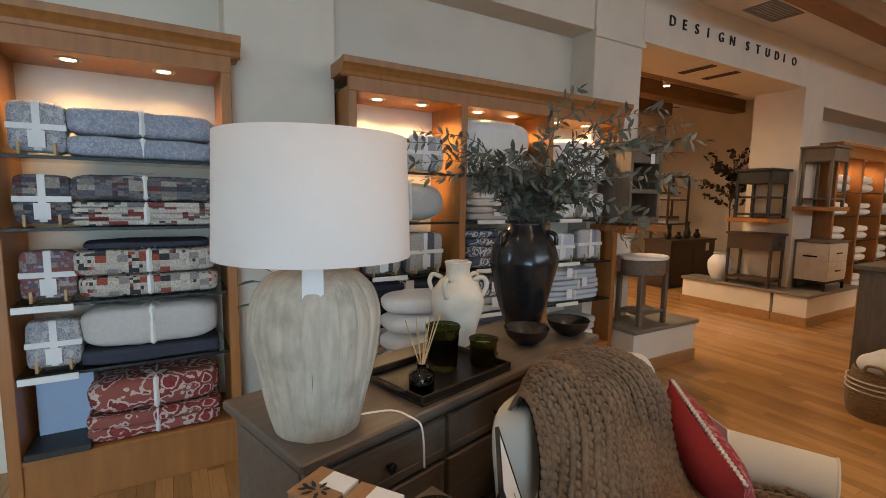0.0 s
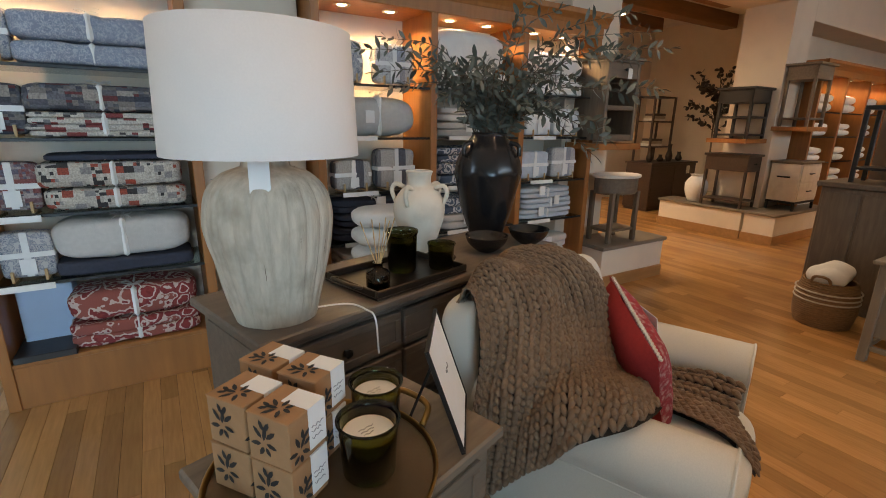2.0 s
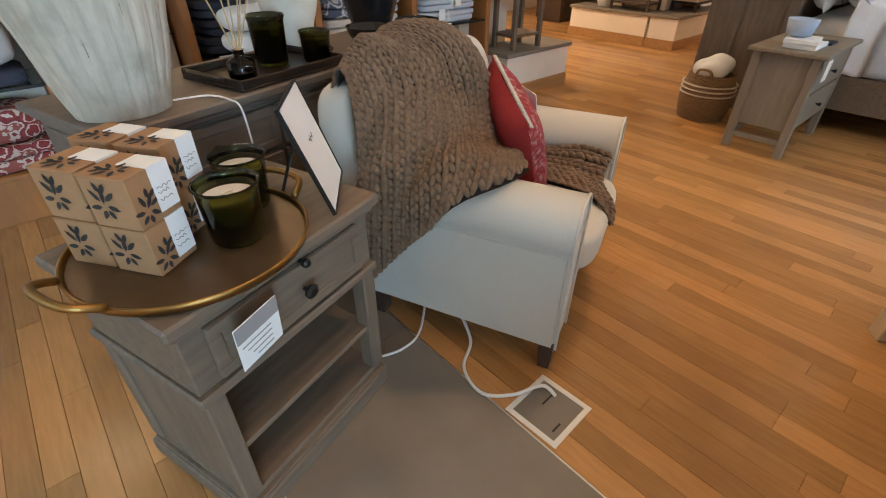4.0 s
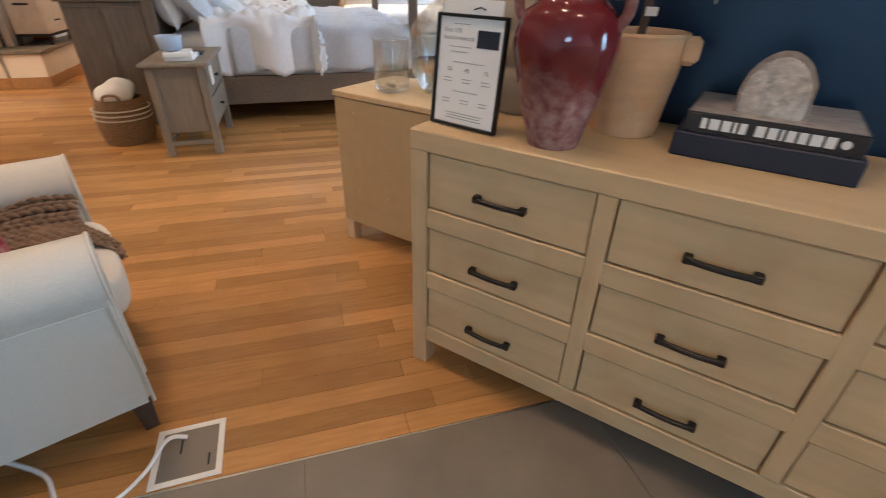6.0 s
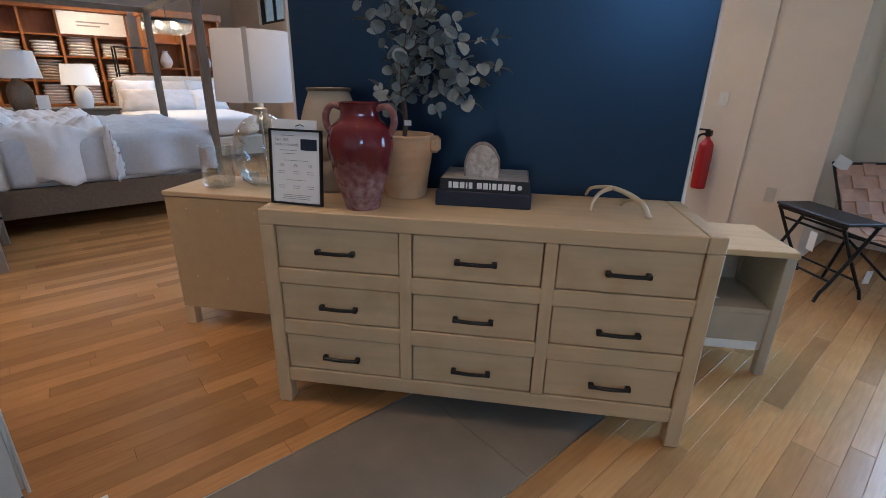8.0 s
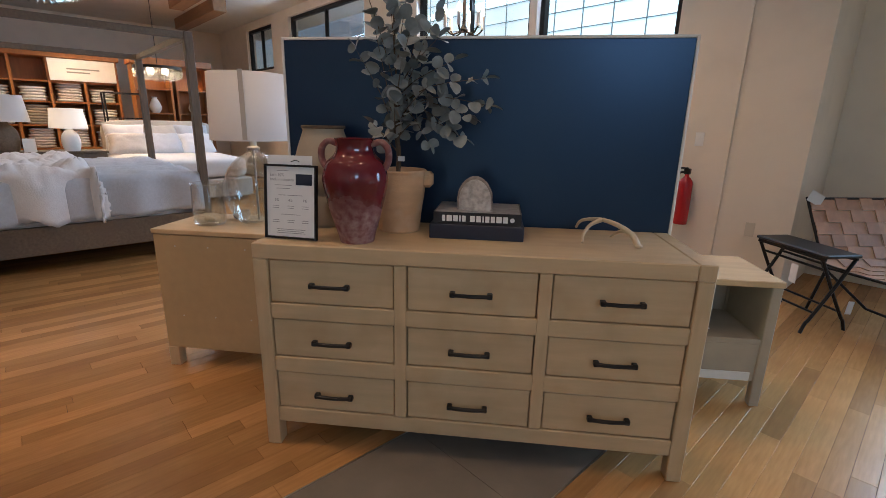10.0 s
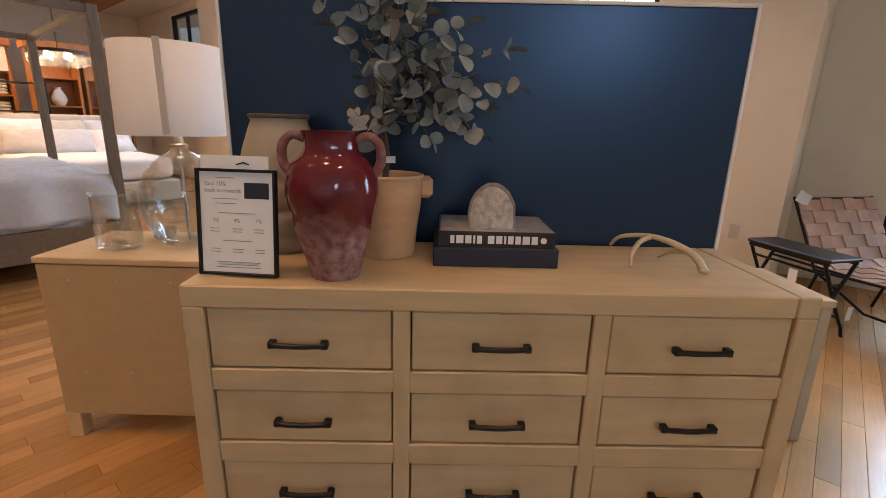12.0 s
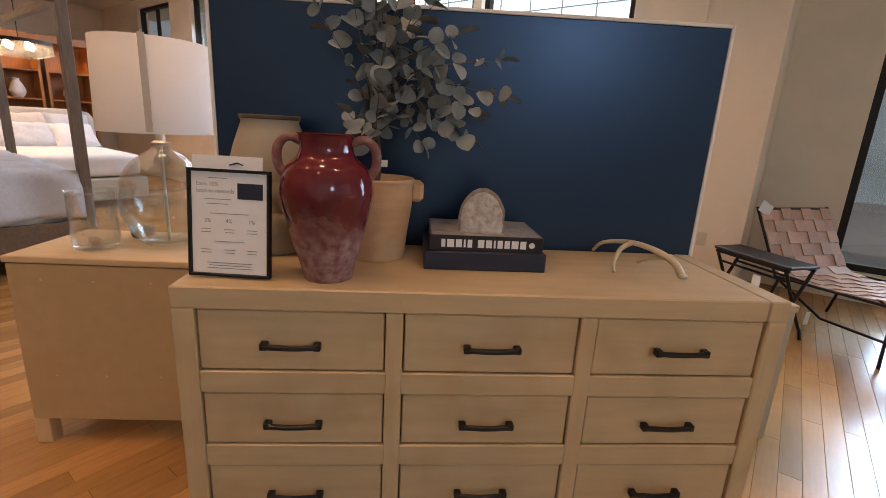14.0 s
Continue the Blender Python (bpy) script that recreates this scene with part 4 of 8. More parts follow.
def cloth_grid(columns, nu, nv):
    """Points of a smooth cloth through columns of control points, even along each column."""
    cols = []
    for c in columns:
        fine = curve_points(c, 96)
        acc = [0.0]
        for a, b in zip(fine, fine[1:]):
            acc.append(acc[-1] + (b - a).length)
        line = []
        for k in range(nu):
            target = acc[-1] * k / (nu - 1)
            i = min(len(fine) - 2, max(0, sum(1 for v in acc if v <= target) - 1))
            span = acc[i + 1] - acc[i]
            line.append(fine[i].lerp(fine[i + 1], (target - acc[i]) / span if span > 1e-9 else 0))
        cols.append(line)
    grid = []
    for k in range(nu):
        row = curve_points([c[k] for c in cols], 8 * (len(cols) - 1))
        grid.append([row[round(j * (len(row) - 1) / (nv - 1))] if nv >= len(row) else row[int(j * (len(row) - 1) / (nv - 1))].lerp(row[min(len(row) - 1, int(j * (len(row) - 1) / (nv - 1)) + 1)], (j * (len(row) - 1) / (nv - 1)) % 1) for j in range(nv)])
    return grid


def knit_cloth(t, columns, rows, stitches, ripple, seed, name):
    """Chunky stocking stitch: columns of V-shaped fat strands over a thin sheet coloured dark as shade in the gaps."""
    rng = random.Random(seed)
    g = cloth_grid(columns, rows, stitches + 1)
    def normal(i, j):
        a = g[min(i + 1, rows - 1)][j] - g[max(i - 1, 0)][j]
        b = g[i][min(j + 1, stitches)] - g[i][max(j - 1, 0)]
        n = b.cross(a)
        return n.normalized() if n.length > 1e-9 else Vector((0, 0, 1))
    nr = [[normal(i, j) for j in range(stitches + 1)] for i in range(rows)]
    if nr[rows // 3][stitches // 2].z < 0:
        nr = [[-n for n in line] for line in nr]
    for i in range(rows):
        for j in range(stitches + 1):
            f = i / rows * math.pi
            w = ripple * (math.sin(j * 0.75 + i * 0.16 + seed) * 0.6 + math.sin(j * 0.3 - i * 0.34) * 0.5 + 1.2 * noise.noise((i * 0.16, j * 0.24, seed)))
            g[i][j] = g[i][j] + nr[i][j] * (w * min(1, i / 4) + 0.020)
    bm, ground = bmesh.new(), bmesh.new()
    for i in range(rows - 1):
        for j in range(stitches):
            p, q, r, r2 = g[i][j], g[i][j + 1], g[i + 1][j], g[i + 1][j + 1]
            n = nr[i][j]
            mid, low = (p + q) / 2, (r + r2) / 2
            w = (q - p).length
            fat = min(0.0110, max(0.0055, w * 0.235)) * rng.uniform(0.9, 1.1)
            for edge in (p, q):
                out = edge - mid
                start = mid + out * 0.84 - (low - mid) * 0.20 - n * 0.005
                end = low + out * 0.20 + (low - mid) * 0.10 - n * 0.003
                m = (start + end) / 2 + n * fat * 1.0 + out * 0.10
                add_tube(bm, [start, start.lerp(m, 0.5) + n * fat * 0.22, m, m.lerp(end, 0.5) + n * fat * 0.14, end], [fat * 0.55, fat * 0.92, fat, fat * 0.88, fat * 0.45], 6)
    # sheet behind the strands; its dark colour stands for shade in the gaps
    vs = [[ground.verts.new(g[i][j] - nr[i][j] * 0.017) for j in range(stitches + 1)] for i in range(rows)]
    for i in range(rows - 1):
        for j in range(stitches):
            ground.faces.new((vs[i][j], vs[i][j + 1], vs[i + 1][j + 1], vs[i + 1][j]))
    st = part(name, bm, THROW, t, smooth=True)
    st["kind"] = "stuff"
    part("ground", ground, GAPSHADE, st, "dark sheet that paints shade between the stitches", smooth=True)


def knit_throw():
    t = thing("knit_throw", CH, "brown chunky hand-knit wool throw draped over the armchair", "throw")
    knit_cloth(t, [
        [(0.40, 0.84, 0.80), (0.38, 0.76, 0.955), (0.43, 0.58, 0.955), (0.56, 0.47, 0.72), (0.44, 0.38, 0.585), (0.27, 0.28, 0.62), (0.15, 0.20, 0.675)],
        [(0.31, 0.85, 0.80), (0.29, 0.76, 0.975), (0.32, 0.58, 0.965), (0.36, 0.48, 0.79), (0.23, 0.41, 0.69), (0.08, 0.31, 0.695), (-0.020, 0.27, 0.66)],
        [(0.25, 0.86, 0.80), (0.23, 0.76, 0.965), (0.23, 0.60, 0.935), (0.20, 0.56, 0.82), (0.10, 0.47, 0.725), (-0.015, 0.42, 0.665), (-0.030, 0.42, 0.53)],
        [(0.16, 0.86, 0.80), (0.14, 0.77, 0.935), (0.11, 0.66, 0.91), (0.07, 0.61, 0.83), (-0.010, 0.57, 0.71), (-0.035, 0.56, 0.55), (-0.035, 0.57, 0.36)],
        [(0.09, 0.86, 0.78), (0.06, 0.79, 0.90), (0.02, 0.73, 0.87), (-0.025, 0.69, 0.78), (-0.045, 0.68, 0.62), (-0.045, 0.69, 0.40), (-0.040, 0.74, 0.14)],
    ], 40, 18, 0.017, 3.0, "stitches")
    # the far corner of the throw coming out over the seat
    knit_cloth(t, [
        [(0.60, 0.40, 0.52), (0.665, 0.25, 0.535), (0.685, 0.12, 0.55), (0.68, 0.02, 0.53)],
        [(0.54, 0.38, 0.51), (0.58, 0.22, 0.495), (0.57, 0.12, 0.49), (0.56, 0.03, 0.48)],
        [(0.46, 0.34, 0.51), (0.48, 0.18, 0.495), (0.46, 0.06, 0.485), (0.43, -0.04, 0.44)],
        [(0.40, 0.30, 0.51), (0.42, 0.16, 0.495), (0.40, 0.04, 0.48), (0.38, -0.045, 0.41)],
    ], 14, 8, 0.006, 7.0, "corner")


knit_throw()


def cushion():
    t = thing("cushion", CH @ pose(0.47, 0.345, 0.640, -18, -17, 38), "red throw cushion with an embroidered face and white lace trim", "cushion")
    S = 0.21
    def face(sign):
        bm = bmesh.new()
        n, g = 18, {}
        for i in range(n + 1):
            for j in range(n + 1):
                u, v = -1 + 2 * i / n, -1 + 2 * j / n
                puff = 0.075 * ((1 - u ** 4) * (1 - v ** 4)) ** 0.6
                pinch = 1 - 0.07 * (1 - abs(u)) * abs(v) - 0.07 * (1 - abs(v)) * abs(u)
                g[i, j] = bm.verts.new((u * S * pinch, sign * puff + 0.004 * noise.noise((u * 4, v * 4, sign)), v * S * pinch))
        for i in range(n):
            for j in range(n):
                q = (g[i, j], g[i + 1, j], g[i + 1, j + 1], g[i, j + 1])
                bm.faces.new(q if sign < 0 else q[::-1])
        return bm
    part("plain_face", face(1), REDPIL, t, "plain red back", smooth=True)
    part("embroidered_face", face(-1), PLUMPIL, t, "embroidered plum and gold front", smooth=True)
    trim = []
    for k in range(60):
        a = k / 59
        trim.append((S * (-1 + 2 * a) * 0.98, -0.012 + 0.006 * (k % 2), S * 0.97))
    part("lace", tube(trim, 0.005, 5), ROPE, t, "white zigzag lace trim")
    trim = [(S * 0.965, -0.012 + 0.006 * (k % 2), S * (-1 + 2 * k / 59) * 0.98) for k in range(60)]
    part("lace", tube(trim, 0.005, 5), ROPE, t, "white zigzag lace trim")
    part("ticket", box((0.02, -0.108, -0.10), (0.13, -0.105, 0.12), 0.0, pose(0, 0.01, 0, 8, 12, 10)), PAPER, t, "white paper ticket")


cushion()


def knob(parent, x, y, z, r=0.016, mat=BLACKM):
    return part("knob", lathe([(0.006, 0), (0.006, 0.012), (r, 0.018), (r * 1.02, 0.026), (r * 0.6, 0.031), (0.0, 0.032)], 16, cap=False), mat, parent, "round dark knob", pose(x, y, z, 90, 0, 0))


def panel_front(parent, name, x0, x1, z0, z1, y, mat, matv):
    """A drawer or door front with a raised frame."""
    p = part(name, box((x0, y, z0), (x1, y + 0.02, z1), 0.003), mat, parent)
    e = 0.028
    part("moulding", boxes([((x0, y - 0.006, z0), (x1, y, z0 + e)), ((x0, y - 0.006, z1 - e), (x1, y, z1)), ((x0, y - 0.006, z0 + e), (x0 + e, y, z1 - e)), ((x1 - e, y - 0.006, z0 + e), (x1, y, z1 - e))], 0.003), mat, p)
    return p


def side_table():
    t = thing("side_table", FC @ pose(0.595, 0.595, 0, 0, 0, 3.5), "weathered grey wooden side table with one drawer and shelf", "side table")
    L, D, HT = 0.59, 0.44, 0.70
    x0, y0 = -L / 2, -D / 2
    part("tabletop", box((x0, y0, HT - 0.03), (-x0, -y0, HT), 0.006), GREYWOOD, t)
    part("cornice", box((x0 + 0.012, y0 + 0.012, HT - 0.048), (-x0 - 0.012, -y0 - 0.012, HT - 0.03), 0.006), GREYWOOD, t)
    part("carcass", box((x0 + 0.025, y0 + 0.03, 0.49), (-x0 - 0.025, -y0 - 0.025, HT - 0.048), 0.003), GREYWOOD, t)
    part("belt", box((x0 + 0.014, y0 + 0.014, 0.465), (-x0 - 0.014, -y0 - 0.014, 0.49), 0.006), GREYWOOD, t)
    dr = panel_front(t, "drawer", x0 + 0.075, -x0 - 0.075, 0.505, 0.64, y0 + 0.020, GREYWOOD, GREYWOODV)
    knob(dr, 0.02, y0 + 0.016, 0.572, 0.018)
    knob(dr, 0.02, y0 + 0.016, 0.652, 0.011)
    for sx in (-1, 1):
        for y in (y0 + 0.022, -y0 - 0.07):
            part("leg", box((sx * (L / 2 - 0.047) - 0.024, y, 0.09), (sx * (L / 2 - 0.047) + 0.024, y + 0.048, 0.465), 0.004), GREYWOODV, t)
    # closed side with a framed panel
    part("side_panel", box((x0 + 0.032, y0 + 0.07, 0.09), (x0 + 0.045, -y0 - 0.07, 0.465), 0.002), GREYWOODV, t)
    part("back_panel", box((x0 + 0.05, -y0 - 0.05, 0.09), (-x0 - 0.05, -y0 - 0.038, 0.465), 0.002), GREYWOOD, t)
    part("shelf", box((x0 + 0.045, y0 + 0.03, 0.255), (-x0 - 0.045, -y0 - 0.05, 0.272), 0.003), GREYWOOD, t)
    part("bottom_shelf", box((x0 + 0.03, y0 + 0.03, 0.07), (-x0 - 0.03, -y0 - 0.03, 0.09), 0.003), GREYWOOD, t)
    part("plinth", box((x0 + 0.012, y0 + 0.008, 0.0), (-x0 - 0.012, -y0 - 0.012, 0.062), 0.006), GREYWOOD, t)
    part("plinth_moulding", box((x0 + 0.02, y0 + 0.016, 0.062), (-x0 - 0.02, -y0 - 0.02, 0.07), 0.003), GREYWOOD, t)
    tag = part("price_tag", box((-0.055, 0, -0.062), (0.055, 0.002, 0.062), 0.0, pose(0, 0, 0, 8, -4, 4)), PAPER, t, "white price tag with a small picture", pose(-0.145, y0 - 0.03, 0.592))
    part("picture", box((-0.054, -0.001, 0.018), (0.054, 0.0, 0.061), 0.0, pose(0, 0, 0, 8, -4, 4)), GREYINK, tag)
    for k in range(4):
        part("text_bar", box((-0.045 + 0.01 * k, -0.001, 0.0 - k * 0.016), (0.03, 0.0, 0.003 - k * 0.016), 0.0, pose(0, 0, 0, 8, -4, 4)), GREYINK, tag)


side_table()
ST = 0.701


def round_tray():
    t = thing("round_tray", FC @ pose(0.505, 0.565, ST, 0, 0, 6), "round brown tray with a brass rim and loop handles", "tray")
    part("base", lathe([(0.0, 0.0), (0.225, 0.0), (0.232, 0.006), (0.228, 0.010), (0.0, 0.008)], 64, cap=False), TRAYWOOD, t)
    part("rim", lathe([(0.226, 0.004), (0.236, 0.004), (0.239, 0.020), (0.236, 0.023), (0.232, 0.020), (0.229, 0.010)], 64, cap=False), BRASS, t, "brass rim", smooth=True)
    for sx in (-1, 1):
        part("handle", tube(curve_points([(sx * 0.225, -0.075, 0.024), (sx * 0.262, -0.062, 0.045), (sx * 0.275, -0.03, 0.05), (sx * 0.275, 0.03, 0.05), (sx * 0.262, 0.062, 0.045), (sx * 0.225, 0.075, 0.024)], 24), 0.008, 10), BRASS, t, "curved brass handle", smooth=True)


round_tray()
TT = ST + 0.0095


def sprig(parent, m, s=1.0):
    """A printed olive sprig: leaves, flat on the card."""
    bm = bmesh.new()
    for k, (x, z, a, l) in enumerate(((0, 0, 80, 0.036), (-0.004, 0.004, 130, 0.030), (0.006, 0.006, 40, 0.030), (-0.006, -0.006, 190, 0.026), (0.006, -0.004, -15, 0.026), (0.0, -0.012, 240, 0.022), (0.004, -0.012, -60, 0.02), (0.0, 0.022, 110, 0.022), (0.004, 0.022, 60, 0.022))):
        c, d = Vector((x * s, -0.0006, z * s)), Vector((math.cos(math.radians(a)), 0, math.sin(math.radians(a))))
        sd = Vector((-d.z, 0, d.x))
        l *= s
        w = 0.0048 * s
        bm.faces.new([bm.verts.new(c + d * l * u + sd * w * v) for u, v in ((0, 0), (0.3, -1), (0.7, -0.9), (1, 0), (0.7, 0.9), (0.3, 1))])
    return part("printed_sprig", bm, INK, parent, "black printed olive sprig", m)


def carton(x, y, z, rz, w=0.098, d=0.098, h=0.098):
    t = thing("kraft_box", FC @ pose(x, y, z, 0, 0, rz), "small kraft card box with olive print and white label", "box", "kraft candle boxes")
    part("carton", box((-w / 2, -d / 2, 0), (w / 2, d / 2, h), 0.002), KRAFT, t)
    part("lid_flap", box((-w / 2 - 0.001, -d / 2 - 0.001, h), (w / 2 + 0.001, d / 2 + 0.001, h + 0.002), 0.001), KRAFT, t)
    lab = part("label", boxes([((0.0, -d / 2 - 0.002, h + 0.002), (w / 2 - 0.002, 0.012, h + 0.0032)), ((0.0, -d / 2 - 0.0024, h * 0.14), (w / 2 - 0.002, -d / 2 - 0.001, h + 0.0032))], 0.0), PAPER, t, "white paper label")
    for k, (l, zz) in enumerate(((0.034, 0.60), (0.026, 0.50), (0.03, 0.36))):
        part("script_bar", tube(curve_points([(0.006 + l * q / 6, -d / 2 - 0.0028, h * zz + 0.003 * math.sin(q * 2.6 + k)) for q in range(7)], 14), 0.0009, 4), GREYINK, lab)
    sprig(t, pose(-0.024, -d / 2 - 0.0012, h * 0.34, 0, 20, 0), 0.9)
    sprig(t, pose(-w / 2 - 0.0012, 0.01, h * 0.5, 0, 0, -90), 1.0)
    sprig(t, pose(-0.02, 0.0, h + 0.0030, -90, 0, 15), 0.9)
    return t


for x, y, z, rz in ((0.425, 0.553, TT, 20), (0.425, 0.552, TT + 0.101, 20), (0.390, 0.655, TT, 21), (0.392, 0.655, TT + 0.101, 19), (0.528, 0.640, TT, 20), (0.528, 0.640, TT + 0.101, 21), (0.492, 0.745, TT, 20), (0.492, 0.745, TT + 0.101, 18)):
    carton(x, y, z, rz)


def jar_candle(m, r=0.055, h=0.115, fill=0.085, label="olive green glass jar candle with ivory wax", group="jar candles"):
    t = thing("jar_candle", m, label, "candle", group)
    prof = [(0.0, 0.0), (r * 0.80, 0.0), (r * 0.88, 0.008), (r * 0.97, h * 0.80), (r * 0.99, h * 0.92), (r * 1.07, h * 0.975), (r * 1.05, h), (r * 0.97, h * 0.985), (r * 0.93, h * 0.90), (r * 0.90, h * 0.8), (r * 0.82, 0.012), (0.0, 0.008)]
    part("glass", lathe(prof, 40, cap=False), GREENGL, t, "olive green glass", smooth=True)
    part("wax", lathe([(0.0, 0.010), (r * 0.80, 0.012), (r * 0.88, fill - 0.004), (r * 0.86, fill), (0.0, fill)], 32, cap=False), WAX, t)
    part("wick_seal", lathe([(0.0, fill + 0.0012), (r * 0.80, fill + 0.0012), (r * 0.80, fill)], 32, cap=False), PAPER, t, "white paper dust cover")
    for k in range(3):
        part("script_bar", tube(curve_points([(-0.018 + 0.006 * q, 0.008 - 0.009 * k + 0.002 * math.sin(q * 2.2), fill + 0.0018) for q in range(7 - k)], 12), 0.0008, 4), GREYINK, t)
    return t


jar_candle(FC @ pose(0.568, 0.495, TT), 0.062, 0.130, 0.098)
jar_candle(FC @ pose(0.668, 0.600, TT), 0.060, 0.128, 0.096)

# tilted framed sign on an easel
sg = thing("tabletop_sign", FC @ pose(0.832, 0.462, ST + 0.012, 0, 0, 41) @ pose(0, 0, 0, -19, 0, 0), "white sign in a thin black frame leaning on an easel", "sign")
part("frame", boxes([((-0.118, -0.004, 0), (0.118, 0.006, 0.005)), ((-0.118, -0.004, 0.255), (0.118, 0.006, 0.26)), ((-0.118, -0.004, 0.005), (-0.113, 0.006, 0.255)), ((0.113, -0.004, 0.005), (0.118, 0.006, 0.255))], 0.001), BLACKM, sg)
sh = part("sheet", box((-0.113, -0.001, 0.005), (0.113, 0.004, 0.255), 0.0), PAPER, sg)
part("script_bar", tube(curve_points([(-0.02 + 0.007 * q, -0.002, 0.15 + 0.006 * math.sin(q * 2.4)) for q in range(7)], 16), 0.0012, 4), GREYINK, sh)
part("easel", tube([(0.0, 0.004, 0.20), (0.0, 0.13, 0.045)], 0.004, 6), BLACKM, sg)


def sideboard():
    M = FC @ pose(0.545, 0.945, 0, 0, 0, 1.5)
    t = thing("sideboard", M, "dark grey-brown wooden sideboard with panelled drawers", "sideboard")
    L, D, HT = 1.58, 0.50, 0.84
    part("top", box((0, 0, HT - 0.03), (L, D, HT), 0.006), SIDEWOOD, t)
    part("cornice", box((0.018, 0.016, HT - 0.05), (L - 0.018, D - 0.01, HT - 0.03), 0.006), SIDEWOOD, t)
    part("body", box((0.035, 0.045, 0.10), (L - 0.035, D - 0.02, HT - 0.05), 0.004), SIDEWOOD, t)
    part("plinth", box((0.025, 0.035, 0.0), (L - 0.025, D - 0.02, 0.10), 0.006), SIDEWOOD, t)
    n = 3
    w = (L - 0.07) / n
    for k in range(n):
        for z0, z1 in ((0.64, 0.775), (0.40, 0.62), (0.13, 0.38)):
            dr = panel_front(t, "drawer", 0.045 + k * w, 0.025 + (k + 1) * w, z0, z1, 0.028, SIDEWOOD, SIDEWOOD)
            knob(dr, 0.035 + (k + 0.5) * w, 0.024, (z0 + z1) / 2, 0.015)
    sp = part("side_panel", box((0.030, 0.07, 0.13), (0.036, D - 0.06, HT - 0.07), 0.002), SIDEWOOD, t)
    return t


sideboard()
SB = 0.841

# table lamp with a ribbed jar base
tl = thing("table_lamp", FC @ pose(0.685, 1.115, SB), "chalky ribbed ceramic table lamp with a white drum shade", "lamp")
prof = smooth_profile([(0.118, 0.0), (0.122, 0.012), (0.145, 0.11), (0.172, 0.235), (0.180, 0.315), (0.165, 0.385), (0.125, 0.43), (0.080, 0.448), (0.068, 0.455), (0.066, 0.475), (0.066, 0.495)], 80)
part("ceramic_base", lathe(prof, 176, wobble=0.004, ribs=22, rib_depth=0.007, z0=0.0, z1=0.43), CERAM, tl, smooth=True)
for k in range(22):
    a = 2 * math.pi * (k + 0.5) / 22
    rr = random.Random(k)
    z0, z1 = rr.uniform(0.03, 0.22), rr.uniform(0.26, 0.40)
    if rr.random() < 0.75:
        pts = []
        for q in range(9):
            z = z0 + (z1 - z0) * q / 8
            r = 0.0
            for (ra, za), (rb, zb) in zip(prof, prof[1:]):
                if za <= z <= zb:
                    r = ra + (rb - ra) * (z - za) / max(1e-6, zb - za)
            pts.append(((r - 0.0045) * math.cos(a), (r - 0.0045) * math.sin(a), z))
        part("groove", tube(pts, [0.001 + 0.0028 * math.sin(math.pi * q / 8) for q in range(9)], 6), CRACK, tl)
part("neck", lathe([(0.030, 0.49), (0.034, 0.50), (0.024, 0.51), (0.012, 0.515), (0.012, 0.60)], 24), BRASS, tl)
part("shade", lathe([(0.262, 0.485), (0.250, 0.805), (0.247, 0.805), (0.259, 0.485)], 72, cap=False), SHADE, tl, "white linen drum shade", smooth=True)
part("spider", tube([(-0.246, 0, 0.795), (0.246, 0, 0.795)], 0.003, 6), DARKMET, tl)
part("price_tag", box((-0.026, 0, 0.37), (0.026, 0.001, 0.478), 0.0), PAPER, tl, "white hanging price tag", pose(-0.101, -0.165, 0.0, -6, 0, -31))
part("cord", tube(curve_points([(0.10, -0.05, 0.006), (0.19, -0.10, 0.008), (0.215, -0.165, 0.0), (0.22, -0.205, -0.02), (0.225, -0.212, -0.14)], 24), 0.003, 6), CABLE, tl, "thin pale lamp cord")

# cream three-handled jar and black vase
wj = thing("cream_jar", FC @ pose(1.475, 1.325, SB) @ Matrix.Scale(0.93, 4), "cream terracotta jar with small loop handles", "vase")
part("body", lathe(smooth_profile([(0.066, 0.0), (0.070, 0.01), (0.098, 0.11), (0.122, 0.20), (0.118, 0.265), (0.085, 0.315), (0.058, 0.338), (0.054, 0.37), (0.060, 0.395), (0.064, 0.402), (0.052, 0.404), (0.048, 0.37)], 60), 48, cap=False, wobble=0.004), CREAM, wj, smooth=True)
for a in (0, 120, 200, 300):
    c, s = math.cos(math.radians(a)), math.sin(math.radians(a))
    part("loop_handle", tube(curve_points([(c * 0.075, s * 0.075, 0.325), (c * 0.118, s * 0.118, 0.338), (c * 0.138, s * 0.138, 0.305), (c * 0.118, s * 0.118, 0.252)], 14), 0.011, 8), CREAM, wj, smooth=True)

bv = thing("black_vase", FC @ pose(1.965, 1.335, SB), "tall black glazed amphora vase", "vase")
part("body", lathe(smooth_profile([(0.080, 0.0), (0.086, 0.012), (0.125, 0.13), (0.166, 0.30), (0.170, 0.36), (0.140, 0.45), (0.098, 0.505), (0.086, 0.525), (0.088, 0.535), (0.076, 0.535), (0.074, 0.50)], 60), 56, cap=False, wobble=0.004), BLACKGLZ, bv, smooth=True)
for a in (170, 290, 50):
    c, s = math.cos(math.radians(a)), math.sin(math.radians(a))
    part("lug", tube(curve_points([(c * 0.112, s * 0.112, 0.49), (c * 0.155, s * 0.155, 0.475), (c * 0.16, s * 0.16, 0.425)], 10), 0.011, 8), BLACKGLZ, bv, smooth=True)


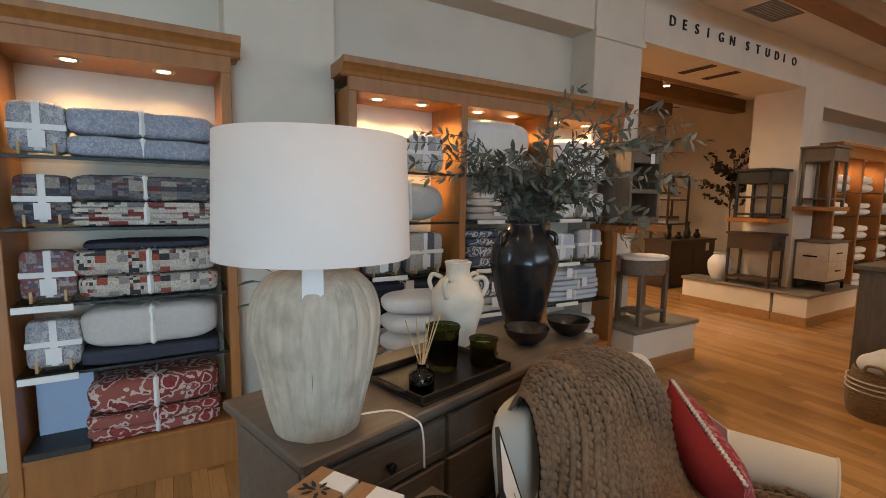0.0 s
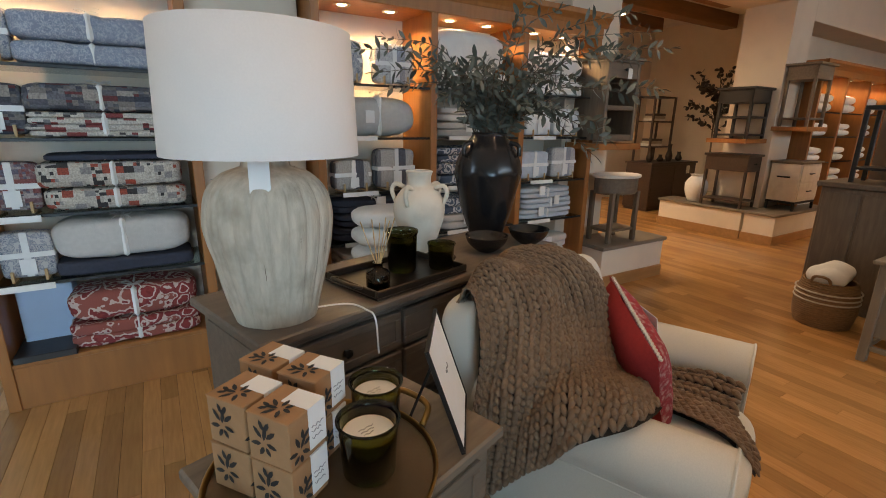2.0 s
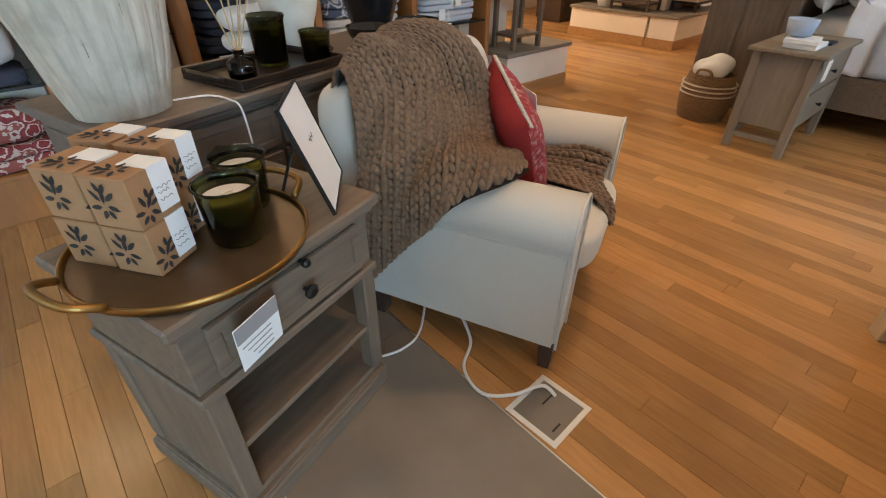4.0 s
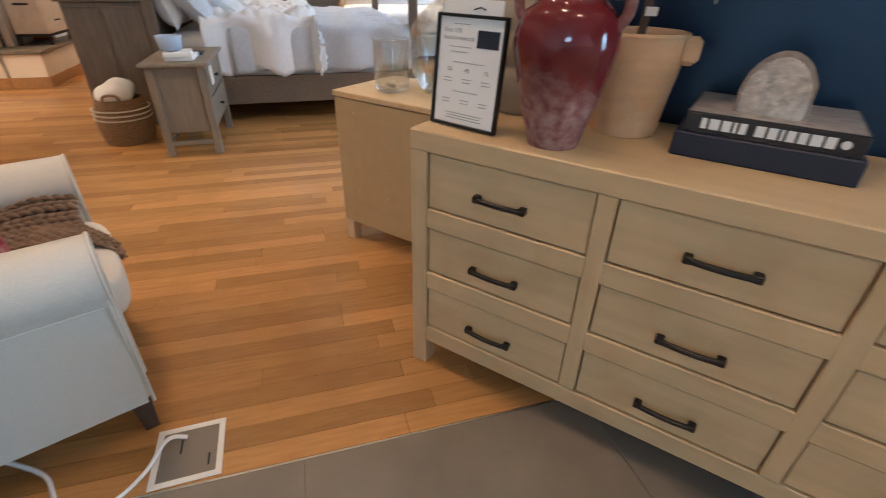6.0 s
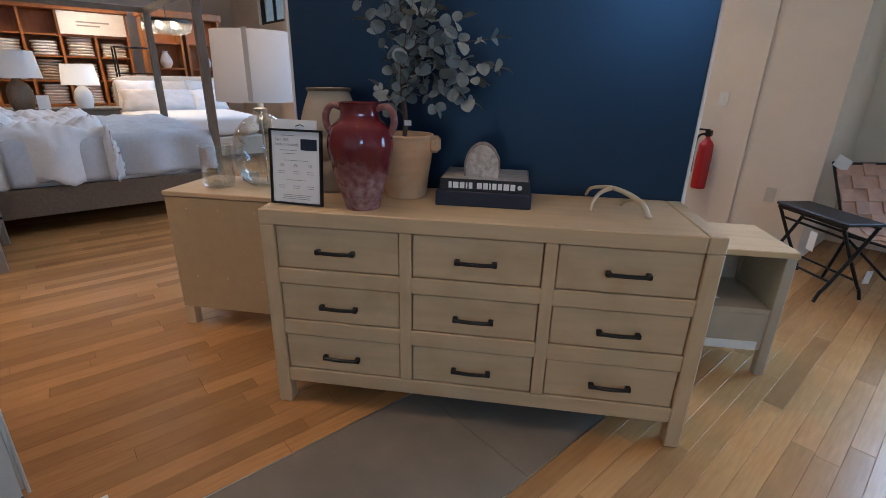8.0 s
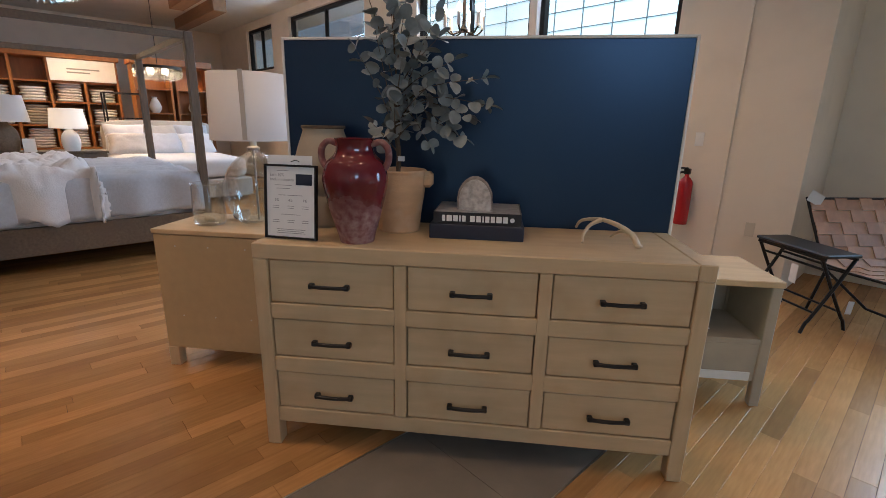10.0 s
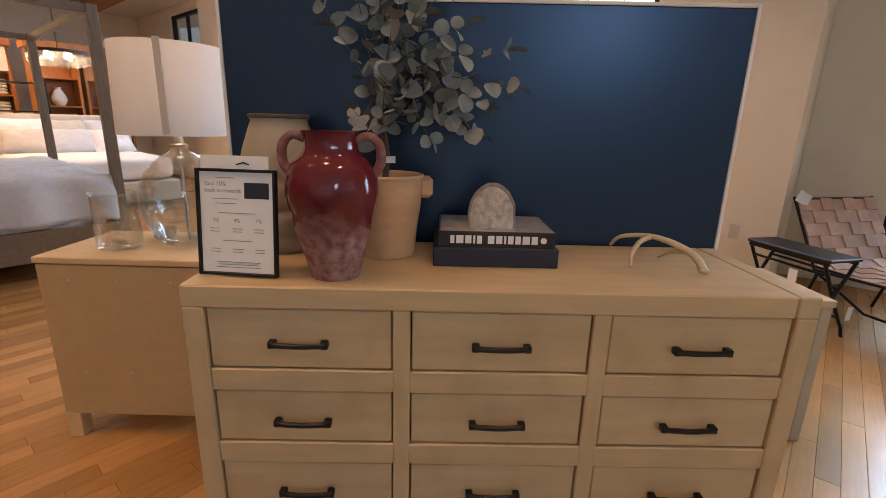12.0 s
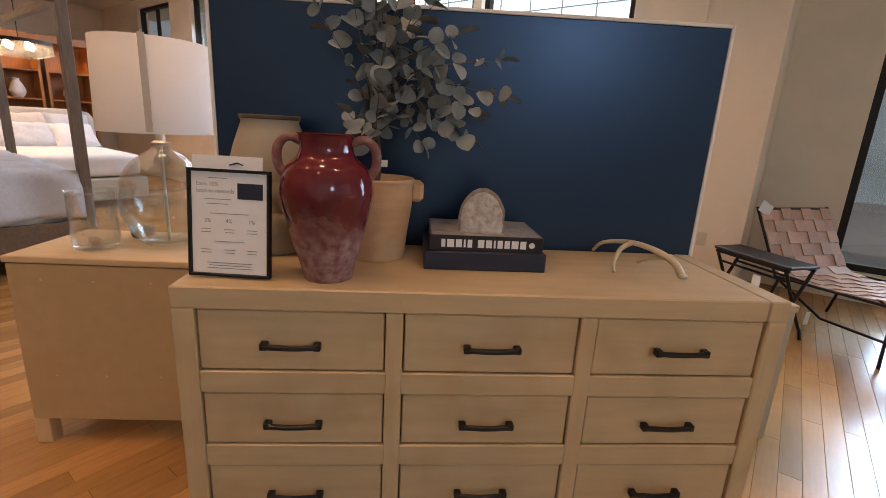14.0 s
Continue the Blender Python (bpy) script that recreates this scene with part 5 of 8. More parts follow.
def olive_stems():
    rng = random.Random(3)
    t = thing("olive_branches", FC @ pose(1.965, 1.335, SB + 0.46, 0, 0, -50), "artificial grey-green olive branches in the black vase", "plant")
    stems, leaves = bmesh.new(), bmesh.new()
    # in world directions: x is towards the right of the opening, y away
    ends = []
    for k in range(40):
        a = rng.uniform(0, 2 * math.pi)
        ends.append((math.cos(a) * rng.uniform(0.18, 0.46), math.sin(a) * rng.uniform(0.12, 0.30), rng.uniform(0.14, 0.42)))
    ends += [(-0.66, -0.05, 0.46), (-0.58, 0.02, 0.36), (-0.50, -0.10, 0.50), (-0.48, -0.05, 0.28), (0.48, 0.05, 0.62), (0.70, 0.10, 0.56), (0.92, 0.12, 0.66), (1.02, 0.05, 0.56), (0.96, 0.0, 0.34), (0.80, -0.05, 0.30), (0.22, -0.05, 0.70), (0.30, 0.0, 0.64), (0.64, -0.05, 0.06), (0.54, -0.10, -0.02), (0.60, -0.08, 0.14), (0.10, 0.0, 0.52), (0.78, 0.06, 0.74), (0.86, 0.1, 0.5)]
    for e in ends:
        e = Vector(e)
        if e.x > 0.4:
            e = Vector((0.4 + (e.x - 0.4) * 0.72, e.y, e.z * 0.86))
        mid = Vector((e.x * 0.42, e.y * 0.42, 0.12 + max(e.z, 0.1) * 0.62))
        leafy_branch(stems, leaves, curve_points([(e.x * 0.06, e.y * 0.06, 0), mid, e], 22), 0.0035, rng, 0.024, 0.058, 0.021)
    part("stem", stems, STEM, t)
    part("leaves", leaves, OLIVE, t, smooth=True)["kind"] = "stuff"


olive_stems()
for x, y, label in ((1.735, 1.14, ""), (2.005, 1.09, "")):
    b = thing("bowl", FC @ pose(x, y, SB), "small matte black bowl on the sideboard", "bowl", "black bowls")
    part("bowl", lathe(smooth_profile([(0.032, 0.0), (0.045, 0.004), (0.085, 0.038), (0.100, 0.072), (0.102, 0.076), (0.096, 0.076), (0.080, 0.045), (0.040, 0.012)], 30) + [(0.0, 0.010)], 40, cap=False), BLACKGLZ, b, smooth=True)

# rectangular tray with candles and a diffuser
rt = thing("rectangular_tray", FC @ pose(0.965, 0.975, SB, 0, 0, 1.5), "dark bronze rectangular tray with loop handles", "tray")
part("base", box((0, 0, 0), (0.46, 0.31, 0.008), 0.002), DARKMET, rt)
part("rim", boxes([((0, 0, 0.008), (0.46, 0.010, 0.034)), ((0, 0.30, 0.008), (0.46, 0.31, 0.034)), ((0, 0.010, 0.008), (0.010, 0.30, 0.034)), ((0.45, 0.010, 0.008), (0.46, 0.30, 0.034))], 0.003), DARKMET, rt)
for x, sgn in ((0.0, -1), (0.46, 1)):
    part("handle", tube(curve_points([(x, 0.085, 0.028), (x + sgn * 0.03, 0.095, 0.04), (x + sgn * 0.034, 0.155, 0.042), (x + sgn * 0.03, 0.215, 0.04), (x, 0.225, 0.028)], 20), 0.007, 8), DARKMET, rt, smooth=True)
SBT = SB + 0.009
for x, y, r, h in ((1.235, 1.165, 0.062, 0.165), (1.375, 1.085, 0.055, 0.105)):
    t = thing("jar_candle", FC @ pose(x, y, SBT), "green glass candle on the bronze tray", "candle", "tray candles")
    part("glass", lathe([(0.0, 0.0), (r * 0.82, 0.0), (r * 0.9, 0.01), (r * 0.98, h * 0.88), (r * 1.06, h * 0.97), (r * 1.03, h), (r * 0.95, h * 0.97), (r * 0.92, h * 0.88), (r * 0.84, 0.014), (0.0, 0.010)], 36, cap=False), GREENGL, t, smooth=True)
    part("wax", lathe([(0.0, 0.012), (r * 0.82, 0.014), (r * 0.89, h * 0.74), (0.0, h * 0.74)], 28, cap=False), GREENWAX, t)
df = thing("reed_diffuser", FC @ pose(1.035, 1.06, SBT), "brown glass reed diffuser with wooden sticks", "diffuser")
part("bottle", lathe([(0.0, 0.0), (0.040, 0.0), (0.043, 0.006), (0.043, 0.058), (0.034, 0.068), (0.016, 0.074), (0.016, 0.092), (0.020, 0.095), (0.012, 0.095), (0.012, 0.074), (0.03, 0.064), (0.038, 0.056), (0.038, 0.006), (0.0, 0.004)], 32, cap=False), AMBERGL, df, smooth=True)
for k, (ax, ay) in enumerate(((-0.055, 0.02), (-0.02, -0.04), (0.0, 0.03), (0.055, 0.02), (0.03, -0.03), (0.07, -0.01))):
    part("reed", tube([(-ax * 0.2, -ay * 0.2, 0.01), (ax * 0.15, ay * 0.15, 0.095), (ax, ay, 0.245)], 0.0022, 6), REED, df)
# ---- display cabinets with bedding ----
def cabinet(s0, bays, bw=0.80, front=2.65, depth=0.42, height=2.28, label="honey maple display cabinet with glass shelves and recessed lamps"):
    t = thing("display_cabinet", FB @ pose(s0, front, 0), label, "cabinet", "display cabinets")
    p = 0.05
    L = bays * bw + p
    for k in range(bays + 1):
        part("upright", box((k * bw, 0, 0.0), (k * bw + p, depth, 2.12), 0.003), CABWOOD, t)
    part("plinth", box((0.0, 0.012, 0), (L, 0.04, 0.24), 0.003), CABWOOD, t)
    part("plinth_ledge", box((0.0, 0.004, 0.225), (L, 0.03, 0.25), 0.004), CABWOOD, t)
    part("back", box((0.0, depth, 0), (L, depth + 0.02, 2.2), 0.0), WALL, t, "cream painted back panel")
    part("fascia", box((0.0, -0.006, 2.105), (L, 0.03, 2.20), 0.003), CABWOOD, t)
    part("soffit", box((0.0, 0.03, 2.115), (L, depth, 2.135), 0.002), CABWOOD, t)
    part("bottom_shelf", box((p, 0.03, 0.225), (L - p, depth, 0.25), 0.002), CABWOOD, t)
    prof = [(0.0, 2.18), (-0.012, 2.19), (-0.018, 2.21), (-0.035, 2.235), (-0.05, 2.25), (-0.052, 2.285), (0.0, 2.285)]
    part("crown", extrude_profile(prof, -0.045, L + 0.045), CABWOOD, t)
    part("crown_cap", box((-0.045, 0.0, 2.20), (L + 0.045, depth, 2.285), 0.004), CABWOOD, t)
    for k in range(bays):
        for f in (0.28, 0.72):
            x = k * bw + p + (bw - p) * f
            d = part("downlight", lathe([(0.045, 0.0), (0.052, 0.004), (0.052, 0.008), (0.036, 0.008), (0.030, 0.004)], 24, cap=False), STEEL, t, "brushed recessed downlight", pose(x, 0.19, 2.108))
            part("lens", lathe([(0.0, 0.002), (0.031, 0.002), (0.031, 0.006), (0.0, 0.006)], 20, cap=False), BULB, d)
            lamp("cabinet_light", "SPOT", FB @ pose(s0 + x, front + 0.19, 2.10), 34 if 0 < s0 < 5 else 12, (1.0, 0.70, 0.40), 0.03, spot=150)
        for z in (1.648, 1.325, 0.975, 0.645):
            g = part("glass_shelf", box((k * bw + p, 0.02, z - 0.012), ((k + 1) * bw, depth - 0.01, z), 0.001), SMOKE, t, "smoked glass shelf")
            g.visible_shadow = False
            part("shelf_edge", box((k * bw + p, 0.012, z - 0.014), ((k + 1) * bw, 0.02, z + 0.001), 0.001), BLACKM, t, "dark metal shelf edge")
    return t


cabinet(-0.64, 1, 0.935)
cabinet(0.97, 3, 0.783, label="honey maple display cabinet in three lit bays")
cabinet(7.55, 3, 0.80, label="honey maple display cabinet beyond the platform")


def patch_quilt(name, tints, cells=(27, 36, 44)):
    """Cloth in rectangular patches."""
    m = material(name, tints[0], 0.9, vary=0.1, scale=50, bump=0.3, bump_scale=150)
    n, l = m.node_tree.nodes, m.node_tree.links
    b = n["Principled BSDF"]
    tc, vo, ramp = n.new("ShaderNodeTexCoord"), n.new("ShaderNodeTexWhiteNoise"), n.new("ShaderNodeValToRGB")
    sc, fl = n.new("ShaderNodeVectorMath"), n.new("ShaderNodeVectorMath")
    sc.operation, fl.operation = "MULTIPLY", "FLOOR"
    sc.inputs[1].default_value = cells
    l.new(tc.outputs["Object"], sc.inputs[0])
    l.new(sc.outputs[0], fl.inputs[0])
    l.new(fl.outputs[0], vo.inputs[0])
    ramp.color_ramp.interpolation = "CONSTANT"
    while len(ramp.color_ramp.elements) < len(tints):
        ramp.color_ramp.elements.new(0.5)
    for i, c in enumerate(tints):
        ramp.color_ramp.elements[i].position = i / len(tints)
        ramp.color_ramp.elements[i].color = (*c, 1)
    # some patches are pieced from smaller ones, and all carry a fine weave
    sc2, fl2, wn2, pick, val = n.new("ShaderNodeVectorMath"), n.new("ShaderNodeVectorMath"), n.new("ShaderNodeTexWhiteNoise"), n.new("ShaderNodeMath"), n.new("ShaderNodeMix")
    sc2.operation, fl2.operation, pick.operation = "MULTIPLY", "FLOOR", "GREATER_THAN"
    sc2.inputs[1].default_value = (cells[0] * 3, cells[1] * 2, cells[2] * 2)
    pick.inputs[1].default_value = 0.5
    sep = n.new("ShaderNodeSeparateColor")
    l.new(tc.outputs["Object"], sc2.inputs[0])
    l.new(sc2.outputs[0], fl2.inputs[0])
    l.new(fl2.outputs[0], wn2.inputs[0])
    l.new(vo.outputs["Color"], sep.inputs[0])
    l.new(sep.outputs[2], pick.inputs[0])
    l.new(pick.outputs[0], val.inputs[0])
    l.new(vo.outputs["Value"], val.inputs[2])
    l.new(wn2.outputs["Value"], val.inputs[3])
    l.new(val.outputs[0], ramp.inputs[0])
    weave, mr, mul = n.new("ShaderNodeTexNoise"), n.new("ShaderNodeMapRange"), n.new("ShaderNodeMix")
    weave.inputs["Scale"].default_value, weave.inputs["Detail"].default_value = 130, 3
    mr.inputs[1].default_value, mr.inputs[2].default_value, mr.inputs[3].default_value, mr.inputs[4].default_value = 0.3, 0.7, 0.6, 1.1
    mul.data_type, mul.blend_type = "RGBA", "MULTIPLY"
    mul.inputs[0].default_value = 1.0
    l.new(tc.outputs["Object"], weave.inputs[0])
    l.new(weave.outputs[0], mr.inputs[0])
    l.new(ramp.outputs[0], mul.inputs[6])
    l.new(mr.outputs[0], mul.inputs[7])
    l.new(mul.outputs[2], b.inputs["Base Color"])
    return m


PATCHDARK = patch_quilt("dark_patchwork", [(0.10, 0.10, 0.12), (0.16, 0.14, 0.13), (0.22, 0.19, 0.17), (0.05, 0.055, 0.075), (0.14, 0.14, 0.16), (0.09, 0.09, 0.10), (0.34, 0.30, 0.26), (0.15, 0.04, 0.04), (0.12, 0.12, 0.13), (0.07, 0.07, 0.085), (0.18, 0.17, 0.17)], (15, 30, 40))
PATCHLIGHT = patch_quilt("cream_patchwork", [(0.58, 0.52, 0.44), (0.52, 0.46, 0.39), (0.56, 0.50, 0.42), (0.30, 0.28, 0.27), (0.62, 0.57, 0.49), (0.60, 0.54, 0.46), (0.38, 0.08, 0.05), (0.46, 0.41, 0.36), (0.05, 0.045, 0.045), (0.57, 0.51, 0.44)], (23, 30, 30))
STRIPE = patch_quilt("striped_throw", [(0.62, 0.58, 0.52), (0.20, 0.19, 0.19), (0.58, 0.53, 0.46), (0.60, 0.55, 0.48), (0.06, 0.055, 0.06), (0.55, 0.5, 0.44), (0.24, 0.05, 0.05)], (13, 20, 44))
PLAID = patch_quilt("plaid_flannel", [(0.25, 0.13, 0.14), (0.45, 0.38, 0.36), (0.16, 0.14, 0.18), (0.34, 0.28, 0.27), (0.30, 0.10, 0.09)])


def printed(name, rings, scale, warp, fine):
    """Cloth printed with large rounded blooms in rings of colour, broken up by fine sprays."""
    m = material(name, rings[0], 0.9, vary=0.1, scale=50, bump=0.3, bump_scale=150)
    n, l = m.node_tree.nodes, m.node_tree.links
    tc, nz, mixv, vo, ramp = n.new("ShaderNodeTexCoord"), n.new("ShaderNodeTexNoise"), n.new("ShaderNodeVectorMath"), n.new("ShaderNodeTexVoronoi"), n.new("ShaderNodeValToRGB")
    nz.inputs["Scale"].default_value, nz.inputs["Detail"].default_value = fine, 3
    mixv.operation = "MULTIPLY_ADD"
    mixv.inputs[1].default_value = (warp, warp, warp)
    vo.inputs["Scale"].default_value = scale
    l.new(tc.outputs["Object"], nz.inputs[0])
    l.new(nz.outputs["Color"], mixv.inputs[0])
    l.new(tc.outputs["Object"], mixv.inputs[2])
    l.new(mixv.outputs[0], vo.inputs["Vector"])
    ramp.color_ramp.interpolation = "CONSTANT"
    while len(ramp.color_ramp.elements) < len(rings):
        ramp.color_ramp.elements.new(0.5)
    for i, c in enumerate(rings):
        ramp.color_ramp.elements[i].position = 0.78 * i / len(rings)
        ramp.color_ramp.elements[i].color = (*c, 1)
    l.new(vo.outputs["Distance"], ramp.inputs[0])
    l.new(ramp.outputs[0], n["Principled BSDF"].inputs["Base Color"])
    return m


REDFAB = printed("red_floral_quilt", [(0.20, 0.022, 0.02), (0.26, 0.035, 0.03), (0.24, 0.03, 0.03), (0.60, 0.46, 0.40), (0.28, 0.045, 0.04), (0.22, 0.03, 0.03), (0.58, 0.44, 0.38), (0.30, 0.08, 0.06)], 11, 0.07, 22)
BLUEFAB = printed("blue_grey_quilt", [(0.21, 0.24, 0.31), (0.36, 0.385, 0.43), (0.20, 0.23, 0.30), (0.27, 0.30, 0.36), (0.42, 0.44, 0.48), (0.23, 0.26, 0.33)], 42, 0.06, 55)
TOILE = printed("grey_toile_sheets", [(0.50, 0.48, 0.46), (0.17, 0.19, 0.24), (0.46, 0.44, 0.43), (0.28, 0.29, 0.33), (0.52, 0.50, 0.48)], 34, 0.06, 46)
DAMASK = printed("blue_damask", [(0.55, 0.55, 0.56), (0.08, 0.11, 0.16), (0.52, 0.53, 0.55), (0.10, 0.13, 0.18), (0.56, 0.56, 0.57), (0.07, 0.10, 0.15)], 12, 0.06, 24)


def bow_mesh(y, z, seed):
    """A flat cloth bow: two loops and two loose ends."""
    bm = bmesh.new()
    rr = random.Random(int(seed * 10))
    for sg in (-1, 1):
        lift = rr.uniform(0.010, 0.026)
        for pts in ([(0, 0, 0), (sg * 0.025, -0.006, lift), (sg * 0.050, 0.0, lift * 0.8), (sg * 0.030, 0.012, 0.004), (0, 0.004, 0)], [(0, 0, 0.002), (sg * 0.022, -0.022, 0.004), (sg * rr.uniform(0.03, 0.05), -0.050, -0.006)]):
            c = curve_points([(x, y + b, z + q) for x, b, q in pts], 12)
            rows = [(bm.verts.new(p - Vector((0, 0.008, 0.001))), bm.verts.new(p + Vector((0, 0.008, 0.003)))) for p in c]
            for a, b in zip(rows, rows[1:]):
                bm.faces.new((a[0], a[1], b[1], b[0]))
    bmesh.ops.solidify(bm, geom=bm.faces[:], thickness=0.0016)
    return bm


def folded(name, s, d, z, w, dp, h, mat, label, cat, folds=2, ribbon=True, group="", rz=0.0, power=6.0, seed=0, tagx=None):
    """A folded or rolled piece of bedding, with its layers and a tied band."""
    t = thing(name, FB @ pose(s, d, z, 0, 0, rz), label, cat, group)
    step = h / folds
    for k in range(folds):
        o = 0.008 * math.sin(k * 2.1 + seed)
        part("layer", soft_block((-w / 2 + o, -dp / 2 + abs(o), k * step + 0.0005), (w / 2 + o * 0.5, dp / 2, (k + 1) * step + (0.004 if k < folds - 1 else 0)), power, 10, min(0.012, step * 0.18), 9.0, seed + k), mat, t, smooth=True)
    if ribbon:
        rb = part("ribbon", box((-0.013, -dp / 2 - 0.005, 0.004), (0.013, dp / 2, h + 0.003), 0.02), ROPE if mat is WHITEFAB else WHITEFAB, t, "tied white cloth band")
        part("bow", bow_mesh(-dp / 2 + 0.05, h + 0.006, seed), WHITEFAB, rb)
    if tagx is not None:
        part("tag", box((tagx, -dp / 2 - 0.014, h * 0.35), (tagx + 0.06, -dp / 2 - 0.011, h * 0.35 + 0.075), 0.0), PAPER, t, "white price tag")
    return t


def sheet_stand(s, d, z, w, h, mat, label, rz=0.0):
    """A packed set standing upright in a small wooden holder, tied with ribbon."""
    t = thing("bedding_set", FB @ pose(s, d, z, 0, 0, rz), label, "bedding", "standing bedding sets")
    part("fabric", soft_block((-w / 2, -0.045, 0.012), (w / 2, 0.055, h), 8, 10, 0.006, 12, s), mat, t, smooth=True)
    part("ribbon", boxes([((-0.014, -0.0475, 0.02), (0.014, 0.056, h + 0.002)), ((-w / 2 - 0.001, -0.0470, h * 0.48), (w / 2 + 0.001, 0.056, h * 0.48 + 0.026))], 0.001), WHITEFAB, t, "white cloth ribbon")
    part("tag", box((-0.03, -0.060, h * 0.14), (0.03, -0.057, h * 0.46), 0.0), PAPER, t, "white price tag")
    for x in (-w * 0.3, w * 0.3):
        part("holder", boxes([((x - 0.006, -0.075, 0), (x + 0.006, 0.075, 0.012)), ((x - 0.006, -0.075, 0.012), (x + 0.006, -0.063, 0.055))], 0.002), REED, t, "small wooden stand")


# first cabinet: narrow column of sets, wide column of quilts
D0 = 2.65 + 0.20
X1, X2 = -0.475, -0.075
for z, mat, lab in ((1.65, TOILE, "grey toile sheet set standing in a wooden holder"), (1.327, PATCHDARK, "dark patchwork sham set standing in a holder"), (0.977, PLAID, "plaid flannel sheet set tied with white ribbon"), (0.647, TOILE, "speckled grey sheet set tied with white ribbon")):
    sheet_stand(X1 + 0.02, 2.76, z + 0.002, 0.21, 0.235, mat, lab)
W = 0.605
for z, h, mat, lab, fo in (
        (1.652, 0.10, BLUEFAB, "folded blue-grey woven quilt", 1), (1.756, 0.125, BLUEFAB, "folded blue-grey woven quilt tied with a white band", 1),
        (1.329, 0.115, STRIPE, "folded black and cream striped throw", 4), (1.448, 0.125, PATCHDARK, "folded dark patchwork quilt tied with a white band", 1),
        (0.979, 0.105, PATCHLIGHT, "folded cream patchwork quilt with small houses", 1), (1.088, 0.125, PATCHLIGHT, "folded cream patchwork quilt with small houses", 1),
        (0.649, 0.07, NAVYFAB, "folded dark navy quilt", 1), (0.722, 0.205, GREYFAB, "rolled pale grey comforter tied with a band", 1),
        (0.252, 0.13, REDFAB, "folded red floral quilt", 2), (0.386, 0.165, REDFAB, "folded red floral quilt tied with a white band", 1)):
    folded("folded_quilt", X2 + 0.02, D0 - 0.03, z, W if z > 0.5 else 0.60, 0.30, h, mat, lab, "quilt", fo, mat is not NAVYFAB, "quilts in the first cabinet", 0, 7 if h < 0.15 else 4.6, int(z * 40))
folded("folded_quilt", X2 + 0.02, D0 - 0.02, 1.215, W - 0.06, 0.28, 0.035, NAVYFAB, "thin dark navy throw on the patchwork quilts", "quilt", 1, False)
lb = thing("storage_box", FB @ pose(-0.46, 2.9, 0.252), "pale blue cardboard storage box", "box")
part("carton", box((-0.10, -0.06, 0), (0.13, 0.10, 0.33), 0.004), BLUEBOX, lb)
bb = thing("black_board", FB @ pose(-0.47, 2.76, 0.251), "low black board on the cabinet floor", "board")
part("board", box((-0.11, -0.12, 0), (0.14, 0.16, 0.035), 0.004), BLACKWOOD, bb)
for z in (0.962, 0.632):
    st = thing("shelf_label", FB @ pose(-0.46, 2.648, z - 0.018), "white shelf label strip", "label", "shelf labels")
    part("strip", box((-0.12, -0.006, 0), (0.10, 0.004, 0.03), 0.001), PAPER, st)

# second cabinet: three bays
rng2 = random.Random(21)
SKYFAB = material("pale_blue_quilt", (0.50, 0.55, 0.60), 0.9, vary=0.08, scale=40, bump=0.25, bump_scale=120)
COTTONSET = material("white_cotton_set", (0.74, 0.74, 0.73), 0.9, vary=0.05, scale=30, bump=0.2, bump_scale=90)
STRIPESET = patch_quilt("striped_bedding_set", [(0.50, 0.47, 0.43), (0.12, 0.12, 0.14), (0.42, 0.39, 0.35), (0.24, 0.23, 0.23)], (14, 0.1, 0.1))
PALESTRIPE = patch_quilt("pale_striped_set", [(0.62, 0.61, 0.59), (0.40, 0.42, 0.46), (0.66, 0.64, 0.61), (0.55, 0.55, 0.55)], (14, 0.1, 0.1))
bays = [0.97 + 0.05 + (0.783 - 0.05) / 2 + k * 0.783 for k in range(3)]
stack = {
    0: ( (1.327, ((0.25, GREYFAB, 1),)), (0.647, ((0.09, NAVYFAB, 1), (0.09, NAVYFAB, 1), (0.09, NAVYFAB, 1))), (0.252, ((0.10, WHITEFAB, 1), (0.10, WHITEFAB, 1), (0.10, WHITEFAB, 1)))),
    1: ((1.65, ((0.13, WHITEFAB, 1), (0.27, IVORY, 0))), (1.327, ((0.10, GREYFAB, 1), (0.10, WHITEFAB, 1))), (0.977, ((0.16, DAMASK, 1), (0.11, DAMASK, 1))), (0.647, ((0.11, GREYFAB, 1), (0.12, DAMASK, 1))), (0.252, ((0.13, DAMASK, 1), (0.14, BLUEFAB, 1)))),
    2: ((1.65, ((0.12, WHITEFAB, 1), (0.20, WHITEFAB, 0))), (0.647, ((0.085, SKYFAB, 1), (0.085, SKYFAB, 1), (0.085, SKYFAB, 1))), (0.252, ((0.11, WHITEFAB, 1), (0.11, GREYFAB, 1)))),
}
NAMES = {"pale_blue_quilt": "pale blue quilt", "pale_grey_quilt": "pale grey quilt", "white_cotton": "white cotton quilt", "ivory_bedding": "ivory ruffled duvet", "dark_navy_quilt": "dark navy quilt", "blue_grey_quilt": "blue-grey quilt", "grey_toile_sheets": "grey toile sheet set", "blue_damask": "blue damask quilt"}
